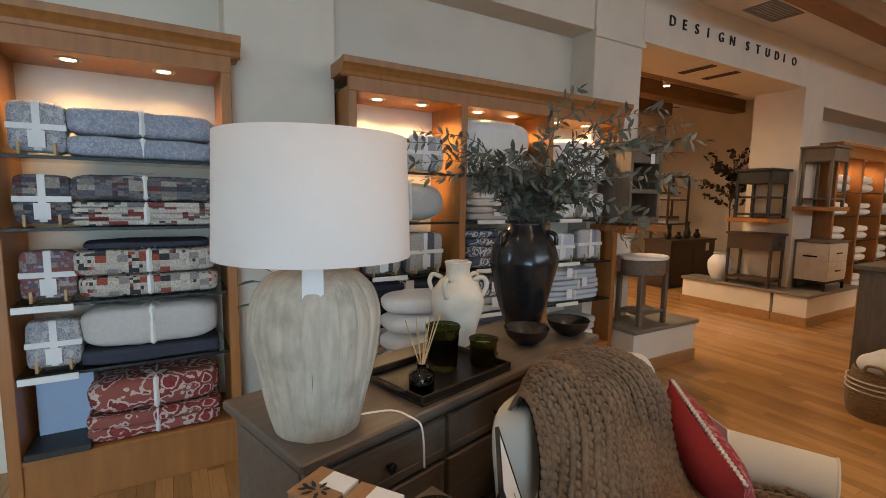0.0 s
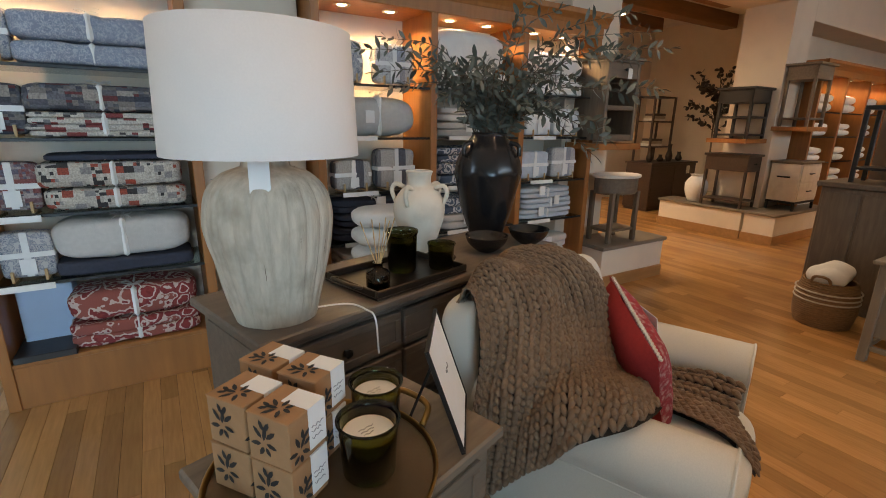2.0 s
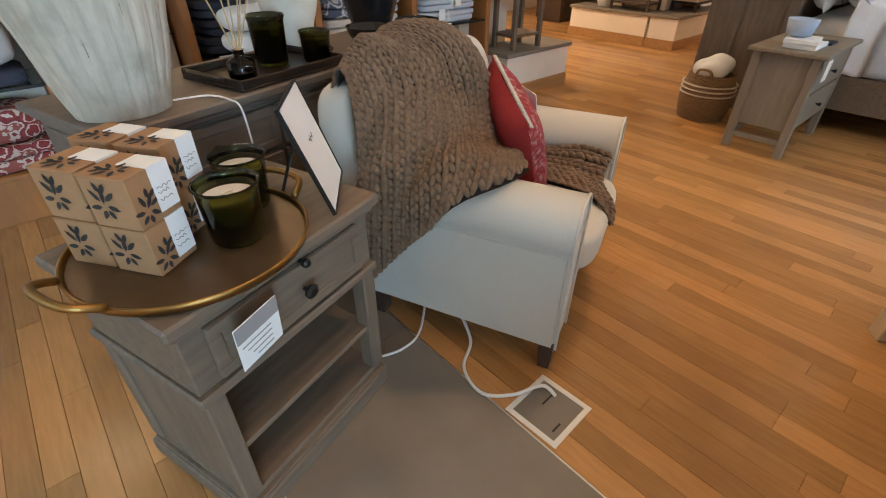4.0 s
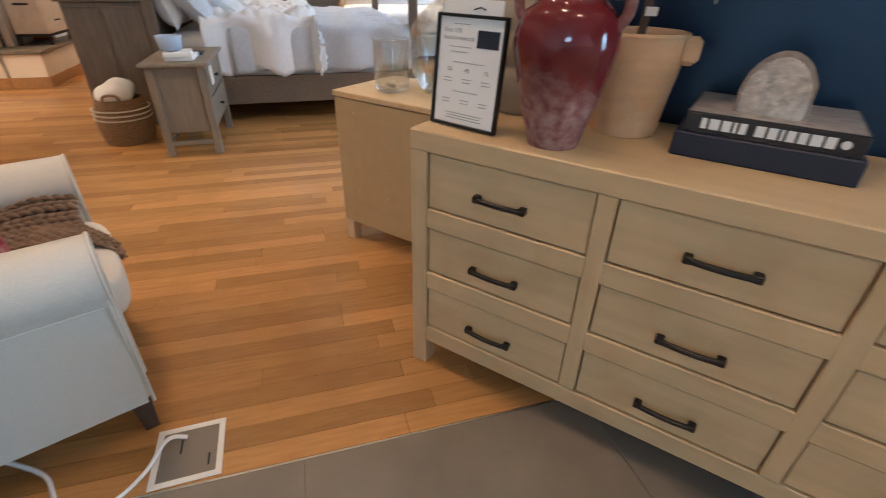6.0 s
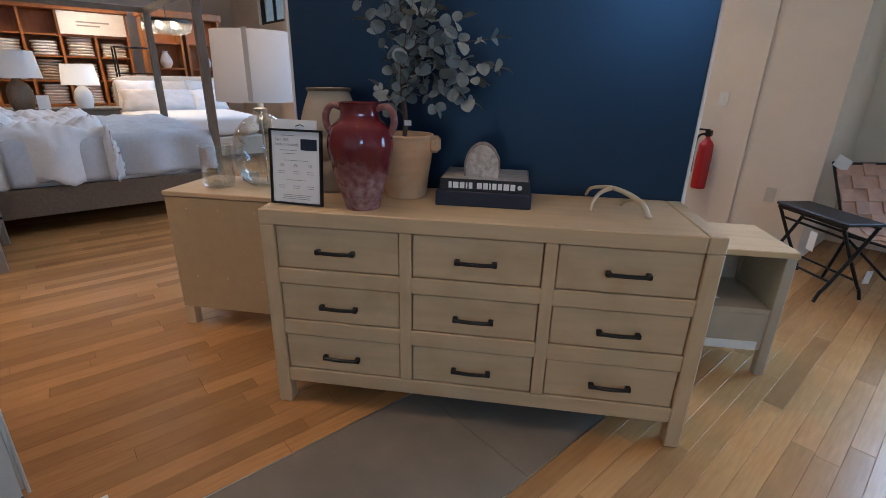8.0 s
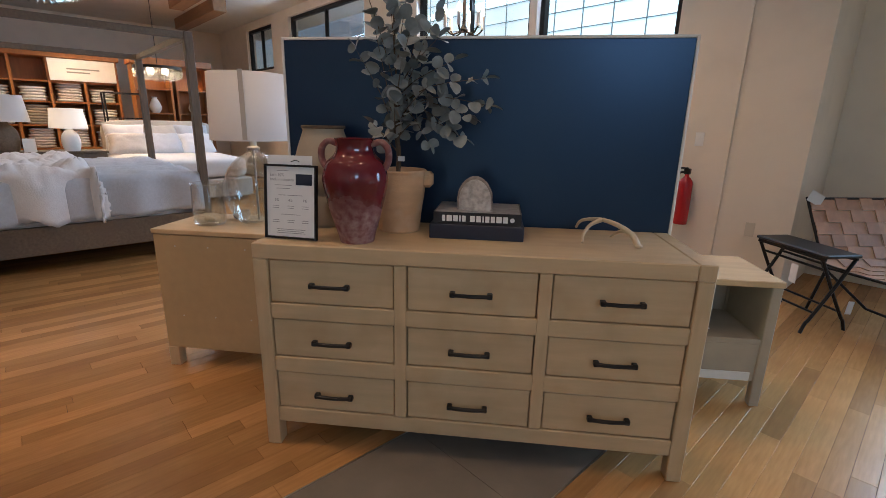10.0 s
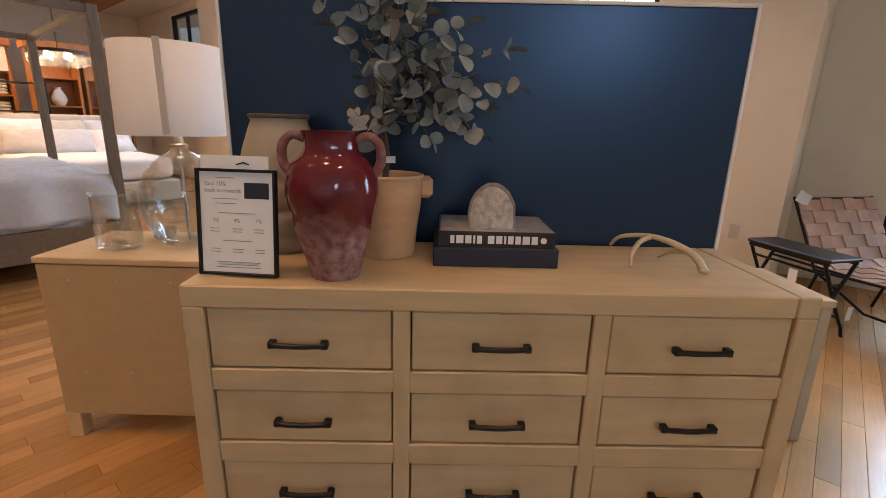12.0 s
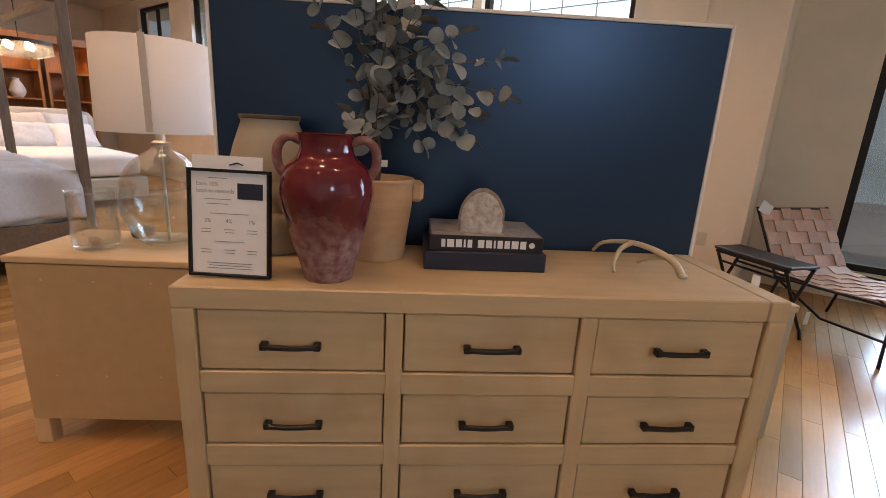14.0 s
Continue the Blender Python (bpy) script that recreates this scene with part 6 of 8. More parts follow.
for k, shelves in stack.items():
    for z, items in shelves:
        zz = z + 0.002
        for i, (h, mat, rb) in enumerate(items):
            w = rng2.uniform(0.56, 0.66)
            folded("folded_quilt", bays[k] + rng2.uniform(-0.03, 0.03), 2.85, zz, w, 0.32, h, mat, "folded " + NAMES[mat.name] + " on a glass shelf", "quilt", 1 if h > 0.18 else 2, bool(rb), "quilts in the second cabinet", rng2.uniform(-3, 3), 3.2 if h > 0.18 else 6.5, rng2.random() * 20, rng2.uniform(-0.15, 0.05) if rb else None)
            zz += h + 0.003
for k, z, x, w, h, mat, lab in (
        (0, 1.65, -0.20, 0.24, 0.25, TOILE, "grey toile sheet set standing on a shelf"), (0, 1.65, 0.14, 0.27, 0.25, PALESTRIPE, "pale striped sheet set tied with ribbon"),
        (0, 0.977, -0.17, 0.26, 0.20, STRIPESET, "dark striped bedding set with a white tag"), (0, 0.977, 0.14, 0.29, 0.27, STRIPESET, "charcoal and cream striped bedding set with tag"),
        (2, 1.327, -0.15, 0.30, 0.22, COTTONSET, "white cotton bedding set tied with ribbon"), (2, 1.327, 0.17, 0.30, 0.22, COTTONSET, "white cotton bedding set tied with ribbon"),
        (2, 0.977, -0.16, 0.29, 0.23, SKYFAB, "pale blue bedding set with a white tag"), (2, 0.977, 0.17, 0.29, 0.26, PALESTRIPE, "grey and white striped bedding set with tag")):
    sheet_stand(bays[k] + x, 2.77, z + 0.002, w, h, mat, lab, rng2.uniform(-7, 7))
for k in range(3):
    for z in (1.327, 0.977, 0.647):
        st = thing("shelf_label", FB @ pose(bays[k] - 0.15, 2.648, z - 0.02), "white shelf label strip", "label", "shelf labels")
        part("strip", box((-0.12, -0.006, 0), (0.12, 0.004, 0.028), 0.001), PAPER, st)
# third cabinet, far off
for k in range(3):
    for z, h in ((1.65, 0.24), (1.327, 0.18), (0.977, 0.20), (0.647, 0.22), (0.252, 0.2)):
        folded("folded_quilt", 7.55 + 0.43 + k * 0.80, 2.85, z + 0.002, 0.55, 0.32, h, WHITEFAB, "white folded bedding on a shelf", "quilt", 2, False, "bedding in the third cabinet", 0, 3.0, k + z)

# white pillows stacked on the floor behind the sideboard
for k in range(4):
    pl = thing("folded_duvet", FB @ pose(1.33, 2.38, 0.47 + k * 0.115, 0, 0, 4 - 2 * k), "white folded duvet in a tall stack", "bedding", "white duvets")
    part("layer", soft_block((-0.25, -0.16, 0), (0.25, 0.16, 0.12), 3.0, 12, 0.012, 8, k), WHITEFAB, pl, smooth=True)
pd = thing("display_stool", FB @ pose(1.33, 2.38, 0), "low wooden stool under the duvet stack", "stool")
part("seat", box((-0.24, -0.16, 0.43), (0.24, 0.16, 0.468), 0.004), GREYWOOD, pd)
for x in (-0.22, 0.18):
    for y in (-0.14, 0.10):
        part("leg", box((x, y, 0), (x + 0.04, y + 0.04, 0.43), 0.003), GREYWOODV, pd)

# wall swing-arm bracket and green plant between the cabinets
br = thing("wall_bracket", FB @ pose(0.52, 2.85, 1.86), "black iron swing-arm bracket on the pillar", "bracket")
part("arm", tube([(0, -0.01, 0), (0, -0.12, 0), (0.26, -0.14, -0.01)], 0.011, 8), BLACKM, br)
part("finial", lathe([(0.0, -0.03), (0.022, -0.02), (0.028, 0.0), (0.022, 0.02), (0.0, 0.03)], 16, cap=False), BLACKM, br, "", pose(-0.02, -0.12, 0, 0, 90, 0))
gp = thing("house_plant", FB @ pose(0.62, 2.55, 0), "green leafy plant in a tall grey planter", "plant")
part("planter", lathe([(0.11, 0), (0.15, 0.02), (0.17, 0.62), (0.16, 0.62), (0.15, 0.58), (0.0, 0.57)], 28, cap=False), GREYBOX, gp, smooth=True)
lv, stm = bmesh.new(), bmesh.new()
r3 = random.Random(9)
for k in range(16):
    a = r3.uniform(0, 6.28)
    e = Vector((math.cos(a) * r3.uniform(0.05, 0.22), math.sin(a) * r3.uniform(0.05, 0.22), r3.uniform(0.75, 1.12)))
    pts = curve_points([(0, 0, 0.57), (e.x * 0.4, e.y * 0.4, 0.57 + (e.z - 0.57) * 0.6), e], 8)
    add_tube(stm, pts, 0.004, 5)
    leaf_bm(lv, pts[-1], (e.x, e.y, 0.08), (0, 0, 1), 0.15, 0.07, 0.4)
    leaf_bm(lv, pts[-3], (-e.y, e.x, 0.05), (0, 0, 1), 0.13, 0.06, 0.4)
part("stem", stm, GREENLEAF, gp)
part("leaves", lv, GREENLEAF, gp, smooth=True)
# ---- bed corner ----
def canopy_bed():
    s0, s1, d0, d1, z = 4.66, 6.98, -1.40, 0.85, 2.10
    t = thing("canopy_bed", FB @ pose(s0, d0, 0), "grey-brown wooden canopy bed with tall square posts", "bed")
    L, D = s1 - s0, d1 - d0
    for x in (0, L - 0.075):
        for y in (0, D - 0.075):
            part("post", box((x, y, 0), (x + 0.075, y + 0.075, z), 0.004), GREYWOODV, t)
    for x in (0.01, L - 0.065):
        part("canopy_rail", box((x, 0.075, z - 0.065), (x + 0.055, D - 0.075, z - 0.005), 0.004), GREYWOOD, t)
        part("side_rail", box((x, 0.075, 0.16), (x + 0.05, D - 0.075, 0.40), 0.004), GREYWOOD, t)
    for y in (0.01, D - 0.065):
        part("canopy_rail", box((0.075, y, z - 0.065), (L - 0.075, y + 0.055, z - 0.005), 0.004), GREYWOOD, t)
    part("footboard", box((0.075, 0.012, 0.16), (L - 0.075, 0.05, 0.42), 0.004), GREYWOOD, t)
    part("headboard", box((0.075, D - 0.06, 0.16), (L - 0.075, D - 0.015, 1.25), 0.006), GREYWOOD, t)
    part("slats", box((0.05, 0.06, 0.30), (L - 0.05, D - 0.06, 0.33), 0.0), GREYWOOD, t)
    mt = thing("mattress", FB @ pose(s0, d0, 0.33), "white mattress on the canopy bed", "mattress")
    part("mattress", soft_block((0.06, 0.06, 0), (L - 0.06, D - 0.08, 0.43), 10, 8, 0.003), WHITEFAB, mt, smooth=True)


canopy_bed()


def draped_cover(name, m, L, W, top, drop, mat, label, cat, folds=9, amp=0.02, seed=0, crinkle=0.014, channel=0.0):
    """A cover over a box bed that hangs down on three sides in soft folds."""
    bm = bmesh.new()
    nu, nv = 70, 64
    g = {}
    for i in range(nu + 1):
        for j in range(nv + 1):
            u = -drop + (L + 2 * drop) * i / nu
            v = -drop + (W + drop) * j / nv
            x, y = min(max(u, 0), L), min(max(v, 0), W)
            hx = max(0, -u, u - L)
            hy = max(0, -v)
            hang = max(hx, hy)
            r = 0.06
            z = top - max(0.0, hang - r * 0.3)
            out = min(hang, r) * 0.6
            x += (-1 if u < 0 else 1 if u > L else 0) * out
            y += (-1 if v < 0 else 0) * out
            wv = amp * math.sin((v if hx >= hy else u) * folds + seed) * min(1, hang / 0.15)
            if hang > 0:
                if hx >= hy:
                    x += (-1 if u < 0 else 1) * wv
                else:
                    y -= wv
            z += crinkle * noise.noise((u * 5 + seed, v * 5, 0)) + 0.5 * crinkle * noise.noise((u * 16, v * 16, seed))
            if channel:
                z += channel * abs(math.sin(u * 16 + 0.6 * math.sin(v * 18))) * (1 if hang == 0 else 0.4)
            z += 0.03 * noise.noise((u * 2 + seed, v * 2, 3.0)) * min(1, hang * 4)
            g[i, j] = bm.verts.new((x, y, z))
    for i in range(nu):
        for j in range(nv):
            bm.faces.new((g[i, j], g[i + 1, j], g[i + 1, j + 1], g[i, j + 1]))
    t = thing(name, m, label, cat)
    part("cloth", bm, mat, t, smooth=True)
    sol = t.children[0].modifiers.new("thickness", "SOLIDIFY")
    sol.thickness = 0.012


def pillow(name, m, w, h, puff, mat, label, group, seed):
    """A filled pillow with pinched corners and a seam round its edge; it stands on its long side."""
    t = thing(name, m, label, "pillow", group)
    n = 16
    bm = bmesh.new()
    for sign in (-1, 1):
        g = {}
        for i in range(n + 1):
            for j in range(n + 1):
                u, v = -1 + 2 * i / n, -1 + 2 * j / n
                fill = puff * ((1 - u ** 4) * (1 - v ** 4)) ** 0.55
                pinch = 1 - 0.08 * (1 - abs(u)) * abs(v) - 0.08 * (1 - abs(v)) * abs(u)
                wr = 0.018 * noise.noise((u * 2.5 + seed, v * 2.5, sign)) + 0.007 * noise.noise((u * 8, v * 8, seed))
                g[i, j] = bm.verts.new((u * w / 2 * pinch, sign * fill + wr, h / 2 + v * h / 2 * pinch))
        for i in range(n):
            for j in range(n):
                q = (g[i, j], g[i + 1, j], g[i + 1, j + 1], g[i, j + 1])
                bm.faces.new(q if sign < 0 else q[::-1])
    bmesh.ops.remove_doubles(bm, verts=bm.verts, dist=0.0005)
    part("case", bm, mat, t, smooth=True)
    edge = []
    for k in range(65):
        a = k / 64 * 4
        e, f = int(a) % 4, a - int(a)
        u, v = ((-1 + 2 * f, -1), (1, -1 + 2 * f), (1 - 2 * f, 1), (-1, 1 - 2 * f))[e]
        pinch = 1 - 0.08 * (1 - abs(u)) * abs(v) - 0.08 * (1 - abs(v)) * abs(u)
        edge.append((u * w / 2 * pinch, 0.012 * noise.noise((u * 2.5 + seed, v * 2.5, 0)), h / 2 + v * h / 2 * pinch))
    part("piping", tube(edge, 0.006, 6), mat, t)


COOLWHITE = material("crisp_white_linen", (0.78, 0.79, 0.80), 0.9, vary=0.04, scale=24, bump=0.25, bump_scale=80, sheen=0.1)
PALEBLUE = material("pale_blue_grey_quilt", (0.55, 0.59, 0.64), 0.9, vary=0.07, scale=40, bump=0.25, bump_scale=110)
draped_cover("bed_quilt", FB @ pose(4.72, -1.30, 0), 2.18, 1.55, 0.80, 0.40, PALEBLUE, "pale blue-grey channel-stitched quilt on the canopy bed", "quilt", 13, 0.030, 1.0, 0.022, 0.024)
draped_cover("duvet", FB @ pose(4.69, -0.45, 0), 2.24, 0.90, 0.88, 0.46, COOLWHITE, "rumpled white linen duvet folded back on the bed", "duvet", 11, 0.055, 4.0, 0.075)
for k, (s, d, z, w, h, tilt, turn, mat, lab) in enumerate((
        (5.05, 0.66, 0.78, 0.68, 0.58, -20, 4, COOLWHITE, "large white bed pillow against the headboard"), (5.80, 0.66, 0.78, 0.68, 0.58, -20, -3, COOLWHITE, "large white bed pillow against the headboard"), (6.50, 0.66, 0.78, 0.66, 0.58, -20, 2, COOLWHITE, "large white bed pillow against the headboard"),
        (4.98, 0.40, 0.82, 0.66, 0.46, -40, 8, PALEBLUE, "pale blue-grey pillow leaning on the bed"), (5.72, 0.42, 0.82, 0.64, 0.46, -38, -6, COOLWHITE, "white linen pillow leaning on the bed"), (6.42, 0.42, 0.82, 0.64, 0.46, -38, 5, PALEBLUE, "pale blue-grey pillow leaning on the bed"),
        (5.36, 0.20, 0.84, 0.50, 0.36, -52, 14, COOLWHITE, "small white ruffled pillow on the bed"))):
    pillow("pillow", FB @ pose(s, d, z, tilt, 0, turn), w, h, 0.10, mat, lab, "pillows on the canopy bed", k * 1.7)


def grey_nightstand():
    t = thing("nightstand", FB @ pose(3.79, 0.35, 0), "grey wooden nightstand with splayed legs and two drawers", "nightstand")
    L, D, HT = 0.76, 0.38, 0.66
    part("top", box((-0.03, -0.03, HT - 0.025), (L + 0.03, D + 0.03, HT), 0.005), GREYBOXD, t)
    part("body", box((0.03, 0.02, 0.17), (L - 0.03, D - 0.02, HT - 0.025), 0.004), GREYBOXD, t)
    for x in (0.0, L - 0.05):
        for y in (0.0, D - 0.05):
            part("leg", box((x, y, 0), (x + 0.05, y + 0.05, HT - 0.025), 0.004), GREYBOXD, t)
    part("stretcher", box((0.05, D - 0.04, 0.08), (L - 0.05, D - 0.02, 0.11), 0.003), GREYBOXD, t)
    part("stretcher", box((0.01, 0.05, 0.08), (0.04, D - 0.05, 0.11), 0.003), GREYBOXD, t)
    for z0, z1 in ((0.20, 0.40), (0.42, 0.61)):
        dr = part("drawer", box((0.055, 0.004, z0), (L - 0.055, 0.02, z1), 0.003), GREYBOXD, t)
        knob(dr, L / 2, 0.004, (z0 + z1) / 2, 0.012)
    part("price_tag", box((0.0, -0.034, HT - 0.15), (0.09, -0.031, HT - 0.03), 0.0), PAPER, t, "white price tag")


GREYBOXD = material("grey_stained_wood", (0.215, 0.18, 0.135), 0.55, vary=0.15, scale=10, stretch=(4, 4, 0.5), bump=0.08, bump_scale=50)
grey_nightstand()
for k, (z, w, mat, lab) in enumerate(((0.662, 0.26, PAPER, "white hardback book on the nightstand"), (0.69, 0.22, WHITEFAB, "white paperback book on the nightstand"))):
    b = thing("book", FB @ pose(3.85, 0.42, z, 0, 0, 8 * k), lab, "book")
    part("cover", box((0, 0, 0), (w, 0.18, 0.026), 0.002), mat, b)
bl = thing("blue_bowl", FB @ pose(3.95, 0.56, 0.718), "pale blue ceramic bowl on books", "bowl")
part("bowl", lathe([(0.04, 0), (0.07, 0.01), (0.085, 0.10), (0.08, 0.10), (0.06, 0.015), (0, 0.012)], 28, cap=False), BLUEBOX, bl, smooth=True)
nb = thing("notebook", FB @ pose(4.12, 0.40, 0.662), "dark notebook on the nightstand", "book")
part("cover", box((0, 0, 0), (0.14, 0.11, 0.014), 0.002), BOOKNAVY, nb)

bk_ = thing("basket", FB @ pose(4.30, 1.10, 0), "round woven basket with white rope bands", "basket")
bm = bmesh.new()
for k in range(22):
    z = 0.008 + k * 0.0155
    r = 0.155 + 0.035 * math.sin(math.pi * min(1, k / 21 * 0.85 + 0.1))
    add_tube(bm, [(r * math.cos(a * math.pi / 16), r * math.sin(a * math.pi / 16), z + 0.002 * math.sin(a * 3)) for a in range(33)], 0.0095, 5, False)
part("weave", bm, BASKET, bk_, smooth=True)
part("liner", lathe([(0.0, 0.01), (0.145, 0.01), (0.17, 0.17), (0.15, 0.33)], 28, cap=False), BASKET, bk_)
for z in (0.20, 0.235, 0.27):
    part("rope_band", tube([(0.198 * math.cos(a * math.pi / 16), 0.198 * math.sin(a * math.pi / 16), z) for a in range(33)], 0.006, 6), ROPE, bk_, "white rope band")
for sx in (-1, 1):
    part("handle", tube(curve_points([(sx * 0.16, -0.06, 0.33), (sx * 0.175, -0.04, 0.385), (sx * 0.175, 0.04, 0.385), (sx * 0.16, 0.06, 0.33)], 12), 0.010, 6), BASKET, bk_)
bt = thing("rolled_towel", FB @ pose(4.30, 1.10, 0.30), "white towel rolled into the basket", "towel")
part("towel", soft_block((-0.15, -0.13, 0.0), (0.16, 0.13, 0.17), 2.3, 12, 0.03, 9), WHITEFAB, bt, smooth=True)

ar = thing("armoire", FB @ pose(4.70, 0.80, 0), "dark weathered wooden chest behind the basket", "chest")
part("body", box((0, 0, 0.06), (0.5, 0.62, 0.98), 0.006), GREYWOODV, ar)
part("top", box((-0.03, -0.03, 0.98), (0.53, 0.65, 1.02), 0.006), GREYWOOD, ar)
part("plinth", box((0.01, 0.01, 0), (0.49, 0.61, 0.06), 0.004), GREYWOOD, ar)
part("door", box((-0.012, 0.05, 0.10), (0.0, 0.34, 0.94), 0.004), GREYWOODV, ar)
part("door", box((-0.012, 0.36, 0.10), (0.0, 0.60, 0.94), 0.004), GREYWOODV, ar)
bs = thing("black_stand", FB @ pose(4.78, 1.0, 1.021), "black metal display frame on the chest", "stand")
part("frame", boxes([((0, 0, 0), (0.03, 0.03, 0.55)), ((0.26, 0, 0), (0.29, 0.03, 0.55)), ((0, 0.26, 0), (0.03, 0.29, 0.55)), ((0.26, 0.26, 0), (0.29, 0.29, 0.55)), ((0, 0, 0.55), (0.29, 0.29, 0.58)), ((0, 0, 0.1), (0.29, 0.29, 0.12))]), BLACKWOOD, bs)

# second bed, lamps and towel wall beyond
b2 = thing("upholstered_bed", FB @ pose(7.65, -1.05, 0, 0, 0, -90), "pale upholstered bed with a low headboard", "bed")
part("headboard", soft_block((0.1, 1.9, 0.1), (1.9, 2.02, 1.28), 9, 10, 0.004), LINEN, b2, smooth=True)
part("base", box((0.1, 0.0, 0.08), (1.9, 1.9, 0.38), 0.02), LINEN, b2)
part("mattress", soft_block((0.1, 0.0, 0.38), (1.9, 1.9, 0.72), 8, 10, 0.02, 5), WHITEFAB, b2, smooth=True)
for k in range(6):
    pillow("pillow", FB @ pose(9.34 - 0.26 * (k // 3), -1.46 - 0.56 * (k % 3), 0.72, -20 - 18 * (k // 3), 0, -90 + 9 * (k % 3) - 8), 0.60, 0.52 - 0.10 * (k // 3), 0.10, (COOLWHITE, GREYFAB, PALEBLUE)[(k + k // 3) % 3], "pale pillow on the upholstered bed", "pillows on the upholstered bed", k * 2.3)
c2 = thing("chest", FB @ pose(7.15, -0.45, 0), "long dark wooden chest with lamps on it", "chest")
part("body", box((0, -0.45, 0.05), (0.45, 1.5, 0.86), 0.005), GREYWOOD, c2)
part("top", box((-0.02, -0.47, 0.86), (0.47, 1.52, 0.89), 0.005), GREYWOOD, c2)
part("plinth", box((0.02, -0.43, 0), (0.43, 1.48, 0.05), 0.003), GREYWOOD, c2)


def small_lamp(s, d, z, base, shade, lit, sc=1.0, lab="small ceramic table lamp"):
    t = thing("table_lamp", FB @ pose(s, d, z), lab, "lamp", "lamps beyond the bed")
    part("ceramic_base", lathe(smooth_profile([(0.07 * sc, 0), (0.08 * sc, 0.01), (0.10 * sc, 0.10 * sc), (0.085 * sc, 0.20 * sc), (0.04 * sc, 0.26 * sc), (0.03 * sc, 0.29 * sc)], 24), 24), base, t, smooth=True)
    part("shade", lathe([(0.20 * sc, 0.28 * sc), (0.17 * sc, 0.52 * sc), (0.168 * sc, 0.52 * sc), (0.198 * sc, 0.28 * sc)], 32, cap=False), shade, t, smooth=True)


small_lamp(7.2, -0.55, 0.891, WHITEFAB, SHADEGLOW, True, 1.0, "lit white ceramic table lamp")
small_lamp(7.2, 0.05, 0.891, GREYWOOD, SHADE, False, 1.25, "dark ceramic table lamp with a white shade")
small_lamp(7.2, 0.50, 0.891, GREYWOOD, SHADE, False, 1.5, "tall dark table lamp with a white shade")
cd = thing("sign_card", FB @ pose(7.05, -0.20, 0.891), "small white sign card on the chest", "sign")
part("card", box((0, 0, 0), (0.01, 0.12, 0.16), 0.001), PAPER, cd)


def towel_wall():
    t = thing("towel_shelving", FB @ pose(11.0, -1.75, 0), "honey maple cubby shelving full of folded towels", "shelving")
    cols, cw = 7, 0.52
    L = cols * cw + 0.05
    for k in range(cols + 1):
        part("upright", box((0, k * cw, 0), (0.40, k * cw + 0.045, 2.35), 0.003), CABWOOD, t)
    for z in (0.3, 0.72, 1.14, 1.56, 1.92):
        part("shelf", box((0.01, 0.0, z), (0.40, L, z + 0.03), 0.003), CABWOOD, t)
    part("back", box((0.40, 0, 0), (0.42, L, 2.35), 0.0), CABWOOD, t)
    part("crown", box((-0.05, -0.04, 2.35), (0.42, L + 0.04, 2.48), 0.008), CABWOOD, t)
    rg = random.Random(4)
    for k in range(cols):
        for z in (0.33, 0.75, 1.17, 1.59):
            mat = (WHITEFAB, GREYFAB, IVORY, GREYBOX, WHITEFAB)[rg.randrange(5)]
            tw = thing("towel_stack", FB @ pose(11.06, -1.75 + k * cw + 0.07, z), "stack of folded towels in a cubby", "towels", "towel stacks")
            n = rg.randrange(5, 8)
            for q in range(n):
                part("towel", soft_block((0, rg.uniform(0, 0.015), q * 0.05), (0.30, 0.40 - rg.uniform(0, 0.02), q * 0.05 + 0.051), 4, 4, 0.006, 9, q + k), mat, tw, smooth=True)
    for k, w in ((0, 2), (4, 2)):
        sgn = thing("store_sign", FB @ pose(10.97, -1.75 + k * cw + 0.04, 1.96), "large white sign board above the towels", "sign")
        part("board", box((0, 0, 0), (0.02, w * cw - 0.03, 0.38), 0.002), PAPER, sgn)
        part("text_bar", box((-0.002, 0.25, 0.20), (0.0, 0.75, 0.225), 0.0), GREYINK, sgn)
        part("text_bar", box((-0.002, 0.40, 0.14), (0.0, 0.75, 0.165), 0.0), GREYINK, sgn)


towel_wall()
for s in (8.5, 10.2):
    lamp("cubby_light", "AREA", FB @ pose(10.55, -1.0 if s < 9 else 0.4, 2.6, 0, 25, 0), 18, (1.0, 0.75, 0.45), 0.3)
# armoires with lit glass on the far side
for k, d in enumerate((-3.2, -2.5)):
    a2 = thing("display_hutch", FB @ pose(10.2, d, 0), "honey maple display hutch with lamps and vases", "cabinet", "display hutches")
    part("side", box((0, 0, 0), (0.4, 0.04, 2.3), 0.003), CABWOOD, a2)
    part("side", box((0, 0.60, 0), (0.4, 0.64, 2.3), 0.003), CABWOOD, a2)
    part("crown", box((-0.05, -0.04, 2.3), (0.42, 0.68, 2.42), 0.008), CABWOOD, a2)
    part("back", box((0.38, 0.04, 0), (0.40, 0.60, 2.3), 0.0), CABWOOD, a2)
    for z in (0.5, 0.95, 1.4, 1.85):
        part("shelf", box((0.01, 0.04, z), (0.38, 0.60, z + 0.025), 0.002), CABWOOD, a2)
    for z in (0.975, 1.425):
        v = thing("vase", FB @ pose(10.38, d + 0.30, z), "pale glazed vase in a lit hutch", "vase", "vases in the hutches")
        part("body", lathe(smooth_profile([(0.06, 0), (0.11, 0.10), (0.07, 0.22), (0.04, 0.27), (0.05, 0.30)], 18), 20), IVORY, v, smooth=True)
    lamp("hutch_light", "SPOT", FB @ pose(10.22, d + 0.32, 2.25), 14, (1.0, 0.7, 0.36), 0.04, spot=140)
